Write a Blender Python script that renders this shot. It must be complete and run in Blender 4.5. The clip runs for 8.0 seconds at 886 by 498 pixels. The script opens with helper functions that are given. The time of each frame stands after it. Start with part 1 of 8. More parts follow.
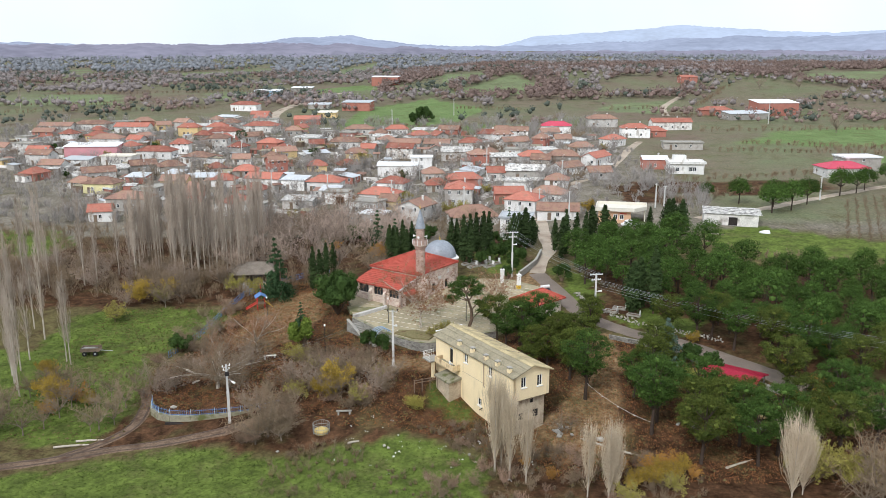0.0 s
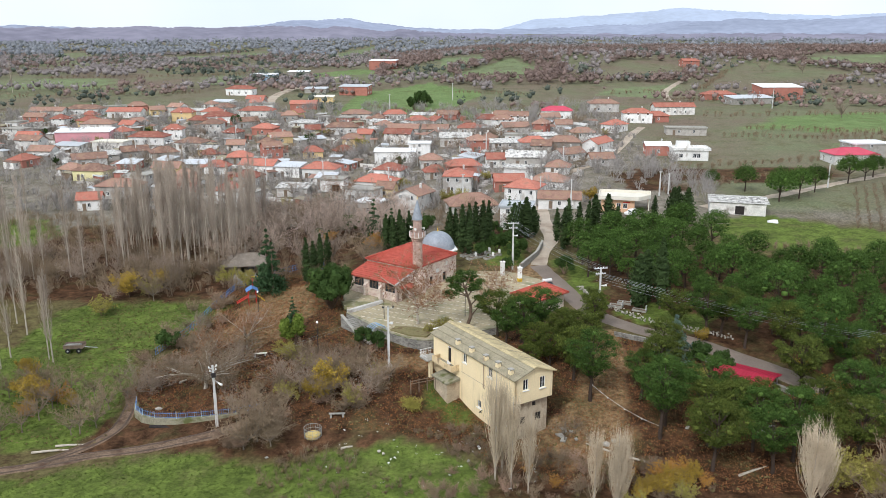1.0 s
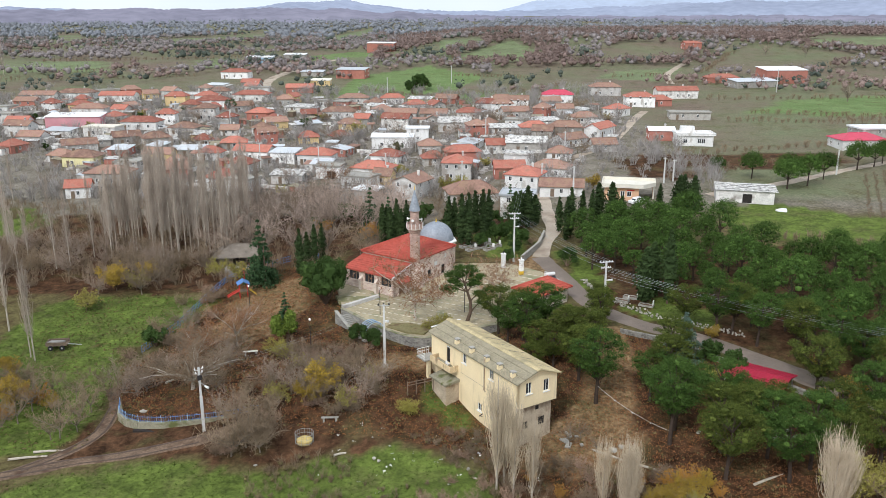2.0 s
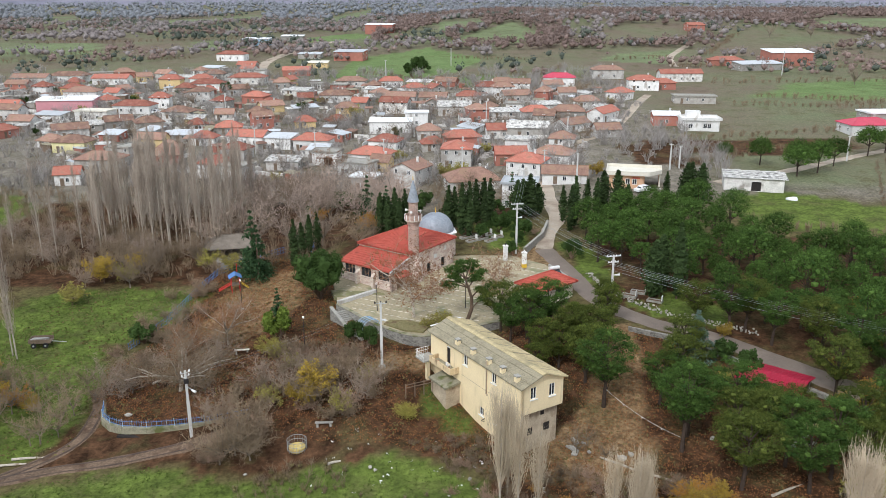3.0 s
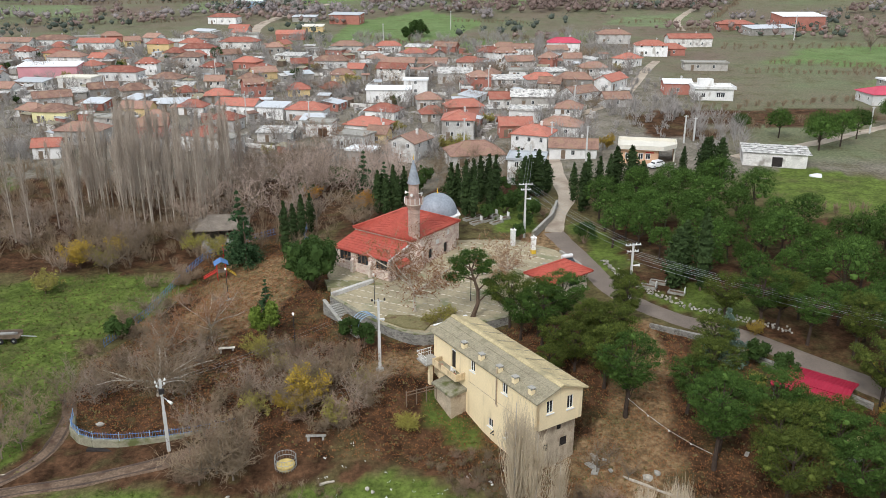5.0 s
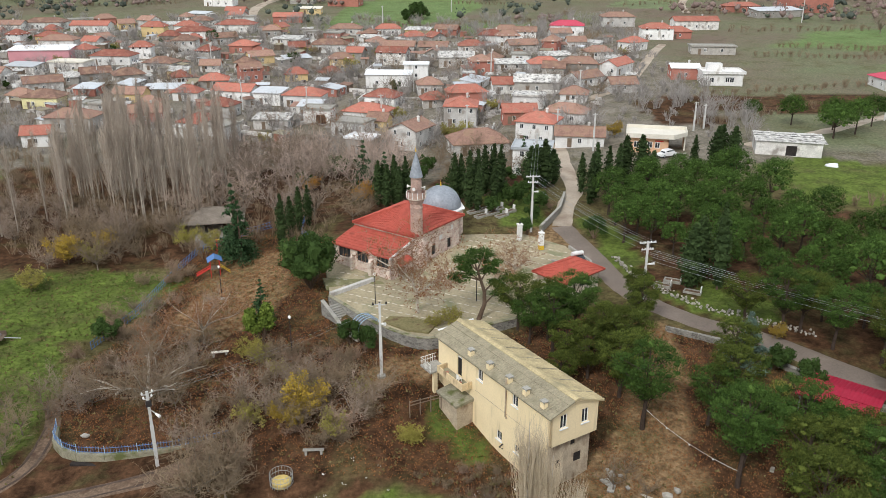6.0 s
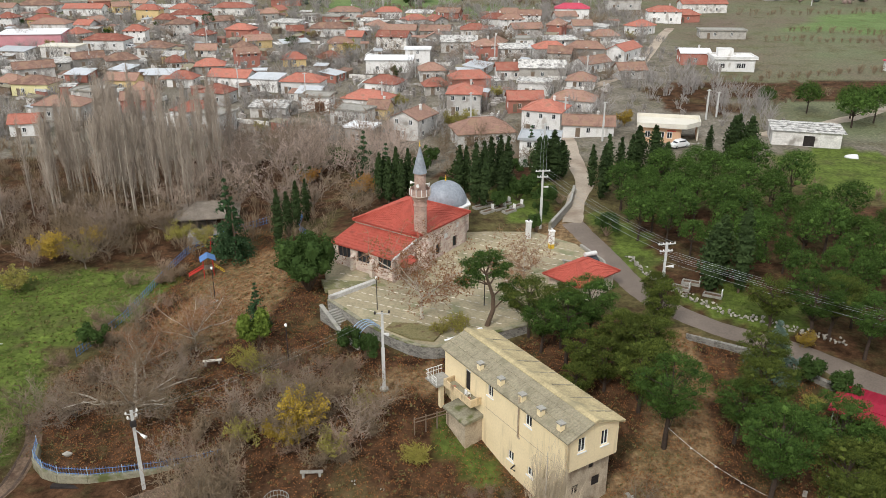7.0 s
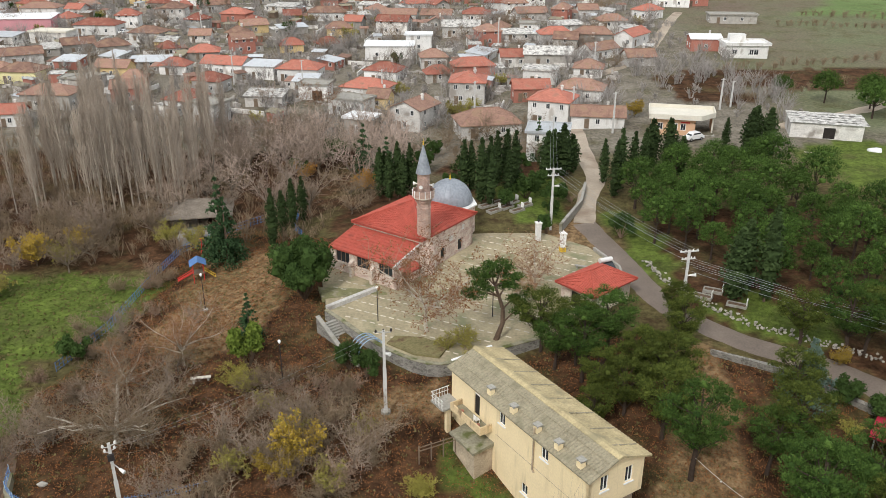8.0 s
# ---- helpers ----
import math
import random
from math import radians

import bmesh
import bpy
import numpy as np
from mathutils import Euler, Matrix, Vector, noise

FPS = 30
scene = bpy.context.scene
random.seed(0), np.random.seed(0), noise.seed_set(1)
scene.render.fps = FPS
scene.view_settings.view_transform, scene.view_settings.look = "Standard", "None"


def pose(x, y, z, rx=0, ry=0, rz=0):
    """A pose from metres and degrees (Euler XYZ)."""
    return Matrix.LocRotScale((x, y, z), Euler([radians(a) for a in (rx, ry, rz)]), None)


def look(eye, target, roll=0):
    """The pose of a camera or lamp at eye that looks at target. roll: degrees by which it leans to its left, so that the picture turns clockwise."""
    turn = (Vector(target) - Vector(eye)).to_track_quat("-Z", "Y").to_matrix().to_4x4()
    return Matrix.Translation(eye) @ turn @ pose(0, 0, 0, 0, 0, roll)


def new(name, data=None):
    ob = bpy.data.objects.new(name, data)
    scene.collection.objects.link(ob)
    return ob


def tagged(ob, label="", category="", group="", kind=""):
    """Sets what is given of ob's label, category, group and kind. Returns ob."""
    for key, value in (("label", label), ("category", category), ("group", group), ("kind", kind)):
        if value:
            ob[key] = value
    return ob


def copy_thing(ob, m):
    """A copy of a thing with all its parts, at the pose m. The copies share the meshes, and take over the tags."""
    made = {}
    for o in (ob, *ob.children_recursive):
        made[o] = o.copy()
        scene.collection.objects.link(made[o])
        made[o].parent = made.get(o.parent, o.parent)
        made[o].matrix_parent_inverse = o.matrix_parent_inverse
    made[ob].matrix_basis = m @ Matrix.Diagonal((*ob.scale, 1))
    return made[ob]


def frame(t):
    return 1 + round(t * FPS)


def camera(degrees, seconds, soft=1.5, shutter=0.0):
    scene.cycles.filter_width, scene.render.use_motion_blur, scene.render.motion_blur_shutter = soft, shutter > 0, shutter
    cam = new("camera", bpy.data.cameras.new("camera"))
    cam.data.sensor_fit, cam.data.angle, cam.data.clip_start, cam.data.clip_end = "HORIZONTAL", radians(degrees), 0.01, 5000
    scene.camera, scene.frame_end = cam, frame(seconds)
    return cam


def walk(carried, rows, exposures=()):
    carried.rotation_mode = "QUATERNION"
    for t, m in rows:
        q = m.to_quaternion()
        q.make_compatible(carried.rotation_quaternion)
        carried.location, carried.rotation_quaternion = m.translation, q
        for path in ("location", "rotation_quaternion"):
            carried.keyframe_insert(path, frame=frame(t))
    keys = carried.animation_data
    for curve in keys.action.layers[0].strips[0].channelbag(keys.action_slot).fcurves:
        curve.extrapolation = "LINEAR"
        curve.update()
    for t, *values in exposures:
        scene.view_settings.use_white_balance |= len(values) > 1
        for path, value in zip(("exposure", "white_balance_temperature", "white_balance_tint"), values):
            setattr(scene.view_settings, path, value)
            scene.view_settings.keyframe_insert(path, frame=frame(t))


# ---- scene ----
cam = camera(57.5, 8.0, soft=0.8)
PATH = [
    (0, (1.78, -8.007, 52.02), (1.739, -6.063, 51.553), -0.0),
    (0.5, (1.799, -5.018, 52.016), (1.759, -3.078, 51.532), 0.0),
    (1, (1.802, -1.936, 52.024), (1.764, -0.001, 51.519), 0.0),
    (1.5, (1.785, 1.067, 52.032), (1.749, 2.997, 51.507), 0.0),
    (3, (1.555, 10.056, 52.13), (1.522, 11.968, 51.543), 0.0),
    (3.5, (1.392, 12.834, 52.129), (1.36, 14.739, 51.522), 0.1),
    (4, (1.192, 15.664, 52.114), (1.161, 17.563, 51.486), 0.1),
    (4.5, (0.908, 18.424, 52.1), (0.879, 20.316, 51.451), 0.1),
    (6, (-0.208, 27.445, 52.029), (-0.233, 29.314, 51.319), 0.1),
    (6.5, (-0.583, 30.598, 51.982), (-0.608, 32.461, 51.254), 0.1),
    (7, (-1.03, 34.159, 51.952), (-1.055, 36.013, 51.203), 0.1),
    (7.5, (-1.448, 37.752, 51.95), (-1.472, 39.599, 51.182), 0.1),
    (8, (-1.822, 41.784, 51.961), (-1.846, 43.622, 51.173), 0.1),
]
walk(cam, [(t, look(eye, target, roll)) for t, eye, target, roll in PATH], [(0.0, 0.17, 6060, 10), (3.5, 0.11, 6000, 10), (8.0, 0.02, 6460, 10)])

# ---------- light ----------
world = bpy.data.worlds.new("overcast_sky")
scene.world = world
world.use_nodes = True
wn, wl = world.node_tree.nodes, world.node_tree.links
wn.clear()
sky = wn.new("ShaderNodeTexSky")
sky.sky_type, sky.sun_disc = "NISHITA", False
sky.sun_elevation, sky.sun_rotation = radians(38), radians(200)
sky.dust_density = 4.0
dim = wn.new("ShaderNodeVectorMath")
dim.operation = "SCALE"
dim.inputs["Scale"].default_value = 0.10
wl.new(sky.outputs[0], dim.inputs[0])
cloud = wn.new("ShaderNodeTexNoise")
cloud.inputs["Scale"].default_value, cloud.inputs["Detail"].default_value = 2.2, 4.0
cramp = wn.new("ShaderNodeValToRGB")
cramp.color_ramp.elements[0].position, cramp.color_ramp.elements[1].position = 0.35, 0.7
cramp.color_ramp.elements[0].color = (0.90, 0.97, 1.02, 1)
cramp.color_ramp.elements[1].color = (1.12, 1.13, 1.13, 1)
wl.new(cloud.outputs["Fac"], cramp.inputs[0])
mixw = wn.new("ShaderNodeMix")
mixw.data_type = "RGBA"
mixw.inputs["Factor"].default_value = 0.82
wl.new(dim.outputs[0], mixw.inputs["A"])
wl.new(cramp.outputs[0], mixw.inputs["B"])
bg = wn.new("ShaderNodeBackground")
bg.inputs["Strength"].default_value = 1.05
wl.new(mixw.outputs["Result"], bg.inputs["Color"])
wout = wn.new("ShaderNodeOutputWorld")
wl.new(bg.outputs[0], wout.inputs[0])

sun = new("sun", bpy.data.lights.new("sun", "SUN"))
sun.data.energy, sun.data.angle, sun.data.color = 1.95, radians(10), (1.0, 0.96, 0.9)
sun.matrix_world = look((-40, -60, 90), (0, 20, 0))


# ---------- materials ----------
def material(name, colour, rough=0.85, vary=0.25, big=0.3, fine=6.0, bump=0.15, metal=0.0, stain=None, each=0.0, spec=0.14):
    """Two scales of noise on a base colour, with relief; each: how far every object differs in brightness."""
    m = bpy.data.materials.new(name)
    m.use_nodes = True
    n, l = m.node_tree.nodes, m.node_tree.links
    b = n["Principled BSDF"]
    b.inputs["Roughness"].default_value, b.inputs["Metallic"].default_value = rough, metal
    b.inputs["Specular IOR Level"].default_value = spec
    tc = n.new("ShaderNodeTexCoord")
    n1, n2 = n.new("ShaderNodeTexNoise"), n.new("ShaderNodeTexNoise")
    n1.inputs["Scale"].default_value, n1.inputs["Detail"].default_value = big, 5
    n2.inputs["Scale"].default_value, n2.inputs["Detail"].default_value = fine, 4
    for k in (n1, n2):
        l.new(tc.outputs["Object"], k.inputs["Vector"])
    add = n.new("ShaderNodeMath")
    add.operation = "ADD"
    l.new(n1.outputs["Fac"], add.inputs[0])
    l.new(n2.outputs["Fac"], add.inputs[1])
    ramp = n.new("ShaderNodeMapRange")
    ramp.inputs["From Min"].default_value, ramp.inputs["From Max"].default_value = 0.65, 1.35
    ramp.inputs["To Min"].default_value, ramp.inputs["To Max"].default_value = 1 - vary, 1 + vary
    l.new(add.outputs[0], ramp.inputs["Value"])
    level = ramp.outputs[0]
    if each:
        info = n.new("ShaderNodeObjectInfo")
        r2 = n.new("ShaderNodeMapRange")
        r2.inputs["To Min"].default_value, r2.inputs["To Max"].default_value = 1 - each, 1 + each
        l.new(info.outputs["Random"], r2.inputs["Value"])
        mul = n.new("ShaderNodeMath")
        mul.operation = "MULTIPLY"
        l.new(level, mul.inputs[0])
        l.new(r2.outputs[0], mul.inputs[1])
        level = mul.outputs[0]
    sc = n.new("ShaderNodeVectorMath")
    sc.operation = "SCALE"
    sc.inputs[0].default_value = colour
    l.new(level, sc.inputs["Scale"])
    out = sc.outputs[0]
    if stain:
        n3 = n.new("ShaderNodeTexNoise")
        n3.inputs["Scale"].default_value, n3.inputs["Detail"].default_value = stain[1], 6
        run = n.new("ShaderNodeMapping")
        run.inputs["Scale"].default_value = (1, 1, stain[3] if len(stain) > 3 else 1)
        l.new(tc.outputs["Object"], run.inputs["Vector"])
        l.new(run.outputs[0], n3.inputs["Vector"])
        r3 = n.new("ShaderNodeMapRange")
        r3.inputs["From Min"].default_value, r3.inputs["From Max"].default_value = stain[2], stain[2] + 0.15
        l.new(n3.outputs["Fac"], r3.inputs["Value"])
        mx = n.new("ShaderNodeMix")
        mx.data_type = "RGBA"
        l.new(r3.outputs[0], mx.inputs["Factor"])
        l.new(out, mx.inputs["A"])
        mx.inputs["B"].default_value = (*stain[0], 1)
        out = mx.outputs["Result"]
    l.new(out, b.inputs["Base Color"])
    if bump:
        bp = n.new("ShaderNodeBump")
        bp.inputs["Strength"].default_value, bp.inputs["Distance"].default_value = bump, 0.1
        l.new(n2.outputs["Fac"], bp.inputs["Height"])
        l.new(bp.outputs[0], b.inputs["Normal"])
    return m


def leafy(name, colour, second, each=0.25):
    """Foliage: two tones by island, some light let through."""
    m = bpy.data.materials.new(name)
    m.use_nodes = True
    n, l = m.node_tree.nodes, m.node_tree.links
    b = n["Principled BSDF"]
    b.inputs["Roughness"].default_value, b.inputs["Specular IOR Level"].default_value = 0.8, 0.08
    geo, info = n.new("ShaderNodeNewGeometry"), n.new("ShaderNodeObjectInfo")
    mx = n.new("ShaderNodeMix")
    mx.data_type = "RGBA"
    mx.inputs["A"].default_value, mx.inputs["B"].default_value = (*colour, 1), (*second, 1)
    l.new(geo.outputs["Random Per Island"], mx.inputs["Factor"])
    r = n.new("ShaderNodeMapRange")
    r.inputs["To Min"].default_value, r.inputs["To Max"].default_value = 1 - each, 1 + each
    l.new(info.outputs["Random"], r.inputs["Value"])
    sc = n.new("ShaderNodeVectorMath")
    sc.operation = "SCALE"
    l.new(mx.outputs["Result"], sc.inputs[0])
    l.new(r.outputs[0], sc.inputs["Scale"])
    l.new(sc.outputs[0], b.inputs["Base Color"])
    return m


def stonework(name, c1, c2, joint, size=2.2):
    """Rubble or coursed stone: cells of two tones with pale joints and relief."""
    m = bpy.data.materials.new(name)
    m.use_nodes = True
    n, l = m.node_tree.nodes, m.node_tree.links
    b = n["Principled BSDF"]
    b.inputs["Roughness"].default_value = 0.9
    tc = n.new("ShaderNodeTexCoord")
    mp = n.new("ShaderNodeMapping")
    mp.inputs["Scale"].default_value = (1, 1, 1.7)
    l.new(tc.outputs["Object"], mp.inputs["Vector"])
    v1, v2 = n.new("ShaderNodeTexVoronoi"), n.new("ShaderNodeTexVoronoi")
    v2.feature = "DISTANCE_TO_EDGE"
    for v in (v1, v2):
        v.inputs["Scale"].default_value = size
        l.new(mp.outputs[0], v.inputs["Vector"])
    sep = n.new("ShaderNodeSeparateColor")
    l.new(v1.outputs["Color"], sep.inputs[0])
    mx = n.new("ShaderNodeMix")
    mx.data_type = "RGBA"
    mx.inputs["A"].default_value, mx.inputs["B"].default_value = (*c1, 1), (*c2, 1)
    l.new(sep.outputs[0], mx.inputs["Factor"])
    r = n.new("ShaderNodeMapRange")
    r.inputs["From Max"].default_value = 0.07
    l.new(v2.outputs["Distance"], r.inputs["Value"])
    m2 = n.new("ShaderNodeMix")
    m2.data_type = "RGBA"
    m2.inputs["A"].default_value = (*joint, 1)
    l.new(r.outputs[0], m2.inputs["Factor"])
    l.new(mx.outputs["Result"], m2.inputs["B"])
    nz = n.new("ShaderNodeTexNoise")
    nz.inputs["Scale"].default_value, nz.inputs["Detail"].default_value = 0.8, 6
    l.new(tc.outputs["Object"], nz.inputs["Vector"])
    r4 = n.new("ShaderNodeMapRange")
    r4.inputs["To Min"].default_value, r4.inputs["To Max"].default_value = 0.65, 1.35
    l.new(nz.outputs["Fac"], r4.inputs["Value"])
    sc = n.new("ShaderNodeVectorMath")
    sc.operation = "SCALE"
    l.new(m2.outputs["Result"], sc.inputs[0])
    l.new(r4.outputs[0], sc.inputs["Scale"])
    l.new(sc.outputs[0], b.inputs["Base Color"])
    bp = n.new("ShaderNodeBump")
    bp.inputs["Strength"].default_value, bp.inputs["Distance"].default_value = 0.6, 0.06
    l.new(r.outputs[0], bp.inputs["Height"])
    l.new(bp.outputs[0], b.inputs["Normal"])
    return m


M = {}
M["cream"] = material("cream_render", (0.80, 0.66, 0.42), 0.9, 0.10, 0.35, 5, 0.1, stain=((0.58, 0.47, 0.29), 1.1, 0.58, 0.14))
M["cream_worn"] = material("weathered_cream_render", (0.66, 0.52, 0.32), 0.95, 0.2, 0.9, 6, 0.2, stain=((0.30, 0.21, 0.13), 1.3, 0.52, 0.35))
M["cream_rough"] = material("bare_cement_render", (0.46, 0.38, 0.28), 0.95, 0.3, 0.8, 6, 0.3, stain=((0.26, 0.19, 0.13), 0.9, 0.52, 0.5))
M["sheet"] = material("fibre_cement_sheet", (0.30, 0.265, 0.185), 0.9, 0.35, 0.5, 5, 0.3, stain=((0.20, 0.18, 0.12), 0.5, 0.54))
M["sheet_pale"] = material("pale_fibre_cement_sheet", (0.45, 0.37, 0.215), 0.9, 0.3, 0.5, 5, 0.2, stain=((0.30, 0.26, 0.16), 0.6, 0.54))
M["tile"] = material("red_roof_tile", (0.43, 0.098, 0.07), 0.8, 0.25, 0.6, 4, 0.3, stain=((0.30, 0.075, 0.055), 0.6, 0.55))
M["tile_old"] = material("old_clay_tile", (0.30, 0.18, 0.138), 0.85, 0.35, 0.6, 3, 0.5, stain=((0.29, 0.19, 0.13), 0.6, 0.5), each=0.3)
M["tile_new"] = material("orange_clay_tile", (0.35, 0.135, 0.098), 0.8, 0.3, 0.5, 3, 0.5, stain=((0.30, 0.165, 0.12), 0.5, 0.55), each=0.35)
M["tile_mag"] = material("magenta_sheet_roof", (0.50, 0.07, 0.11), 0.55, 0.15, 0.4, 4, 0.1)
M["crimson"] = material("crimson_metal_sheet", (0.33, 0.02, 0.045), 0.5, 0.12, 0.4, 4, 0.05)
M["lead"] = material("lead_dome_sheet", (0.29, 0.315, 0.35), 0.5, 0.25, 0.5, 3, 0.1, metal=0.15)
M["stone"] = stonework("mosque_rubble_stone", (0.72, 0.61, 0.52), (0.50, 0.33, 0.28), (0.72, 0.66, 0.58), 2.0)
M["stone_grey"] = stonework("grey_rubble_stone", (0.30, 0.285, 0.255), (0.15, 0.14, 0.125), (0.35, 0.33, 0.29), 2.4)
M["stone_minaret"] = stonework("minaret_brick_stone", (0.52, 0.35, 0.28), (0.36, 0.24, 0.20), (0.54, 0.44, 0.37), 3.0)
M["stone_pale"] = stonework("pale_block_stone", (0.70, 0.62, 0.52), (0.52, 0.38, 0.32), (0.70, 0.66, 0.60), 2.2)
M["paving"] = material("plaza_paving", (0.345, 0.295, 0.195), 0.95, 0.3, 0.25, 3, 0.25, stain=((0.22, 0.22, 0.13), 0.35, 0.54))
M["paving_pale"] = material("pale_paving_strip", (0.56, 0.51, 0.42), 0.9, 0.2, 0.5, 4, 0.1, each=0.3)
M["concrete"] = material("grey_concrete", (0.34, 0.325, 0.29), 0.9, 0.25, 0.6, 5, 0.25, stain=((0.20, 0.19, 0.14), 0.6, 0.55))
M["asphalt"] = material("worn_asphalt", (0.185, 0.150, 0.125), 0.95, 0.2, 0.25, 5, 0.15, stain=((0.27, 0.22, 0.18), 0.25, 0.56))
M["dirt"] = material("packed_dirt", (0.150, 0.104, 0.072), 0.95, 0.45, 0.5, 4, 0.5, stain=((0.085, 0.052, 0.035), 0.6, 0.50))
M["village_road"] = material("dusty_village_road", (0.40, 0.335, 0.265), 0.95, 0.25, 0.2, 3, 0.1, stain=((0.27, 0.21, 0.16), 0.18, 0.53))
M["white"] = material("white_plaster", (0.75, 0.74, 0.72), 0.9, 0.16, 0.4, 4, 0.1, stain=((0.48, 0.45, 0.41), 0.7, 0.55, 0.4), each=0.16)
M["whitewash"] = material("stained_whitewash", (0.62, 0.60, 0.57), 0.9, 0.25, 0.5, 4, 0.2, stain=((0.33, 0.30, 0.27), 0.4, 0.52), each=0.25)
M["grey_wall"] = material("grey_block_wall", (0.36, 0.34, 0.31), 0.95, 0.25, 0.6, 4, 0.3, stain=((0.25, 0.23, 0.2), 0.5, 0.56), each=0.25)
M["tan"] = material("tan_plaster", (0.66, 0.42, 0.27), 0.9, 0.08, 0.4, 4, 0.08)
M["ochre"] = material("ochre_plaster", (0.66, 0.50, 0.26), 0.9, 0.12, 0.4, 4, 0.1)
M["yellow_wall"] = material("pale_yellow_plaster", (0.74, 0.68, 0.38), 0.9, 0.1, 0.4, 4, 0.1)
M["pink_wall"] = material("pink_painted_wall", (0.62, 0.30, 0.33), 0.8, 0.12, 0.4, 4, 0.1)
M["brick"] = material("red_hollow_brick", (0.40, 0.17, 0.13), 0.9, 0.2, 0.5, 5, 0.3, each=0.1)
M["tin"] = material("grey_tin_roof", (0.52, 0.54, 0.56), 0.5, 0.15, 0.4, 3, 0.1, metal=0.2, stain=((0.40, 0.34, 0.30), 0.4, 0.6), each=0.15)
M["tin_white"] = material("white_sheet_roof", (0.78, 0.79, 0.80), 0.5, 0.08, 0.3, 3, 0.05)
M["rubble_roof"] = material("patched_debris_roof", (0.52, 0.505, 0.475), 0.9, 0.5, 1.2, 3, 0.5, stain=((0.18, 0.17, 0.16), 1.0, 0.5), each=0.1)
M["roof_slab"] = material("roof_slab_cream", (0.68, 0.64, 0.55), 0.9, 0.1, 0.4, 4, 0.1)
M["glass"] = material("dark_window_glass", (0.03, 0.035, 0.04), 0.12, 0.2, 1.0, 3, 0.0, spec=0.5)
# near-black panel colour, stands in for the unlit space behind openings
M["opening"] = material("painted_dark_interior", (0.035, 0.03, 0.028), 0.9, 0.3, 1, 4, 0.0)
M["frame"] = material("white_window_frame", (0.80, 0.80, 0.78), 0.5, 0.05, 1, 4, 0.0)
M["wood"] = material("weathered_wood", (0.20, 0.15, 0.11), 0.85, 0.3, 1, 8, 0.2)
M["pole"] = material("concrete_pole", (0.58, 0.57, 0.55), 0.85, 0.12, 0.8, 5, 0.1)
M["steel"] = material("galvanised_steel", (0.55, 0.56, 0.57), 0.4, 0.1, 1, 5, 0.0, metal=0.6)
M["wire"] = material("aluminium_wire", (0.34, 0.36, 0.36), 0.5, 0.1, 1, 5, 0.0, metal=0.3)
M["black_iron"] = material("black_iron", (0.04, 0.035, 0.035), 0.6, 0.2, 1, 5, 0.0)
M["blue_paint"] = material("blue_painted_metal", (0.10, 0.20, 0.42), 0.5, 0.2, 1, 5, 0.0)
M["pale_blue"] = material("pale_blue_paint", (0.38, 0.52, 0.66), 0.5, 0.15, 1, 5, 0.0)
M["red_paint"] = material("red_painted_metal", (0.55, 0.05, 0.04), 0.5, 0.1, 1, 5, 0.0)
M["yellow_paint"] = material("yellow_painted_metal", (0.68, 0.45, 0.05), 0.5, 0.1, 1, 5, 0.0)
M["car_white"] = material("white_car_paint", (0.80, 0.80, 0.80), 0.25, 0.03, 1, 4, 0.0, spec=0.5)
M["rubber"] = material("black_rubber", (0.03, 0.03, 0.03), 0.8, 0.1, 1, 5, 0.0)
M["straw"] = material("yellow_straw", (0.58, 0.44, 0.16), 0.9, 0.3, 2, 9, 0.3)
M["bark"] = material("brown_bark", (0.15, 0.105, 0.075), 0.95, 0.3, 1, 6, 0.4, each=0.15)
M["bark_pine"] = material("dark_pine_bark", (0.062, 0.045, 0.035), 0.95, 0.3, 1, 6, 0.4, each=0.15)
M["bark_pale"] = material("pale_plane_bark", (0.46, 0.41, 0.34), 0.9, 0.3, 1.2, 5, 0.3, stain=((0.25, 0.2, 0.15), 1.2, 0.55))
M["bark_grey"] = material("grey_bark", (0.20, 0.165, 0.13), 0.95, 0.25, 1, 6, 0.3, each=0.15)
M["twig_brown"] = material("brown_twigs", (0.225, 0.168, 0.112), 0.95, 0.2, 0.5, 3, 0.0, each=0.25)
M["twig_red"] = material("russet_twigs", (0.29, 0.198, 0.142), 0.95, 0.2, 0.5, 3, 0.0, each=0.25)
M["twig_cream"] = material("cream_poplar_twigs", (0.54, 0.45, 0.33), 0.95, 0.2, 0.5, 3, 0.0, each=0.12)
M["twig_tan"] = material("tan_poplar_twigs", (0.40, 0.335, 0.275), 0.95, 0.2, 0.5, 3, 0.0, each=0.15)
M["pine"] = leafy("pine_needles", (0.020, 0.044, 0.010), (0.096, 0.162, 0.034), 0.22)
M["pine_olive"] = leafy("olive_pine_needles", (0.030, 0.044, 0.010), (0.122, 0.148, 0.030), 0.2)
M["cypress"] = leafy("cypress_scales", (0.026, 0.043, 0.015), (0.052, 0.08, 0.028), 0.2)
M["cedar"] = leafy("cedar_needles", (0.030, 0.062, 0.026), (0.062, 0.11, 0.045), 0.15)
M["blue_cedar"] = leafy("blue_cedar_needles", (0.10, 0.15, 0.12), (0.16, 0.22, 0.18), 0.1)
M["evergreen"] = leafy("evergreen_leaves", (0.034, 0.062, 0.016), (0.056, 0.094, 0.024), 0.2)
M["thuja"] = leafy("bright_thuja_leaves", (0.10, 0.15, 0.025), (0.17, 0.22, 0.04), 0.1)
M["yellow_leaf"] = leafy("yellow_autumn_leaves", (0.26, 0.18, 0.03), (0.46, 0.32, 0.05), 0.25)
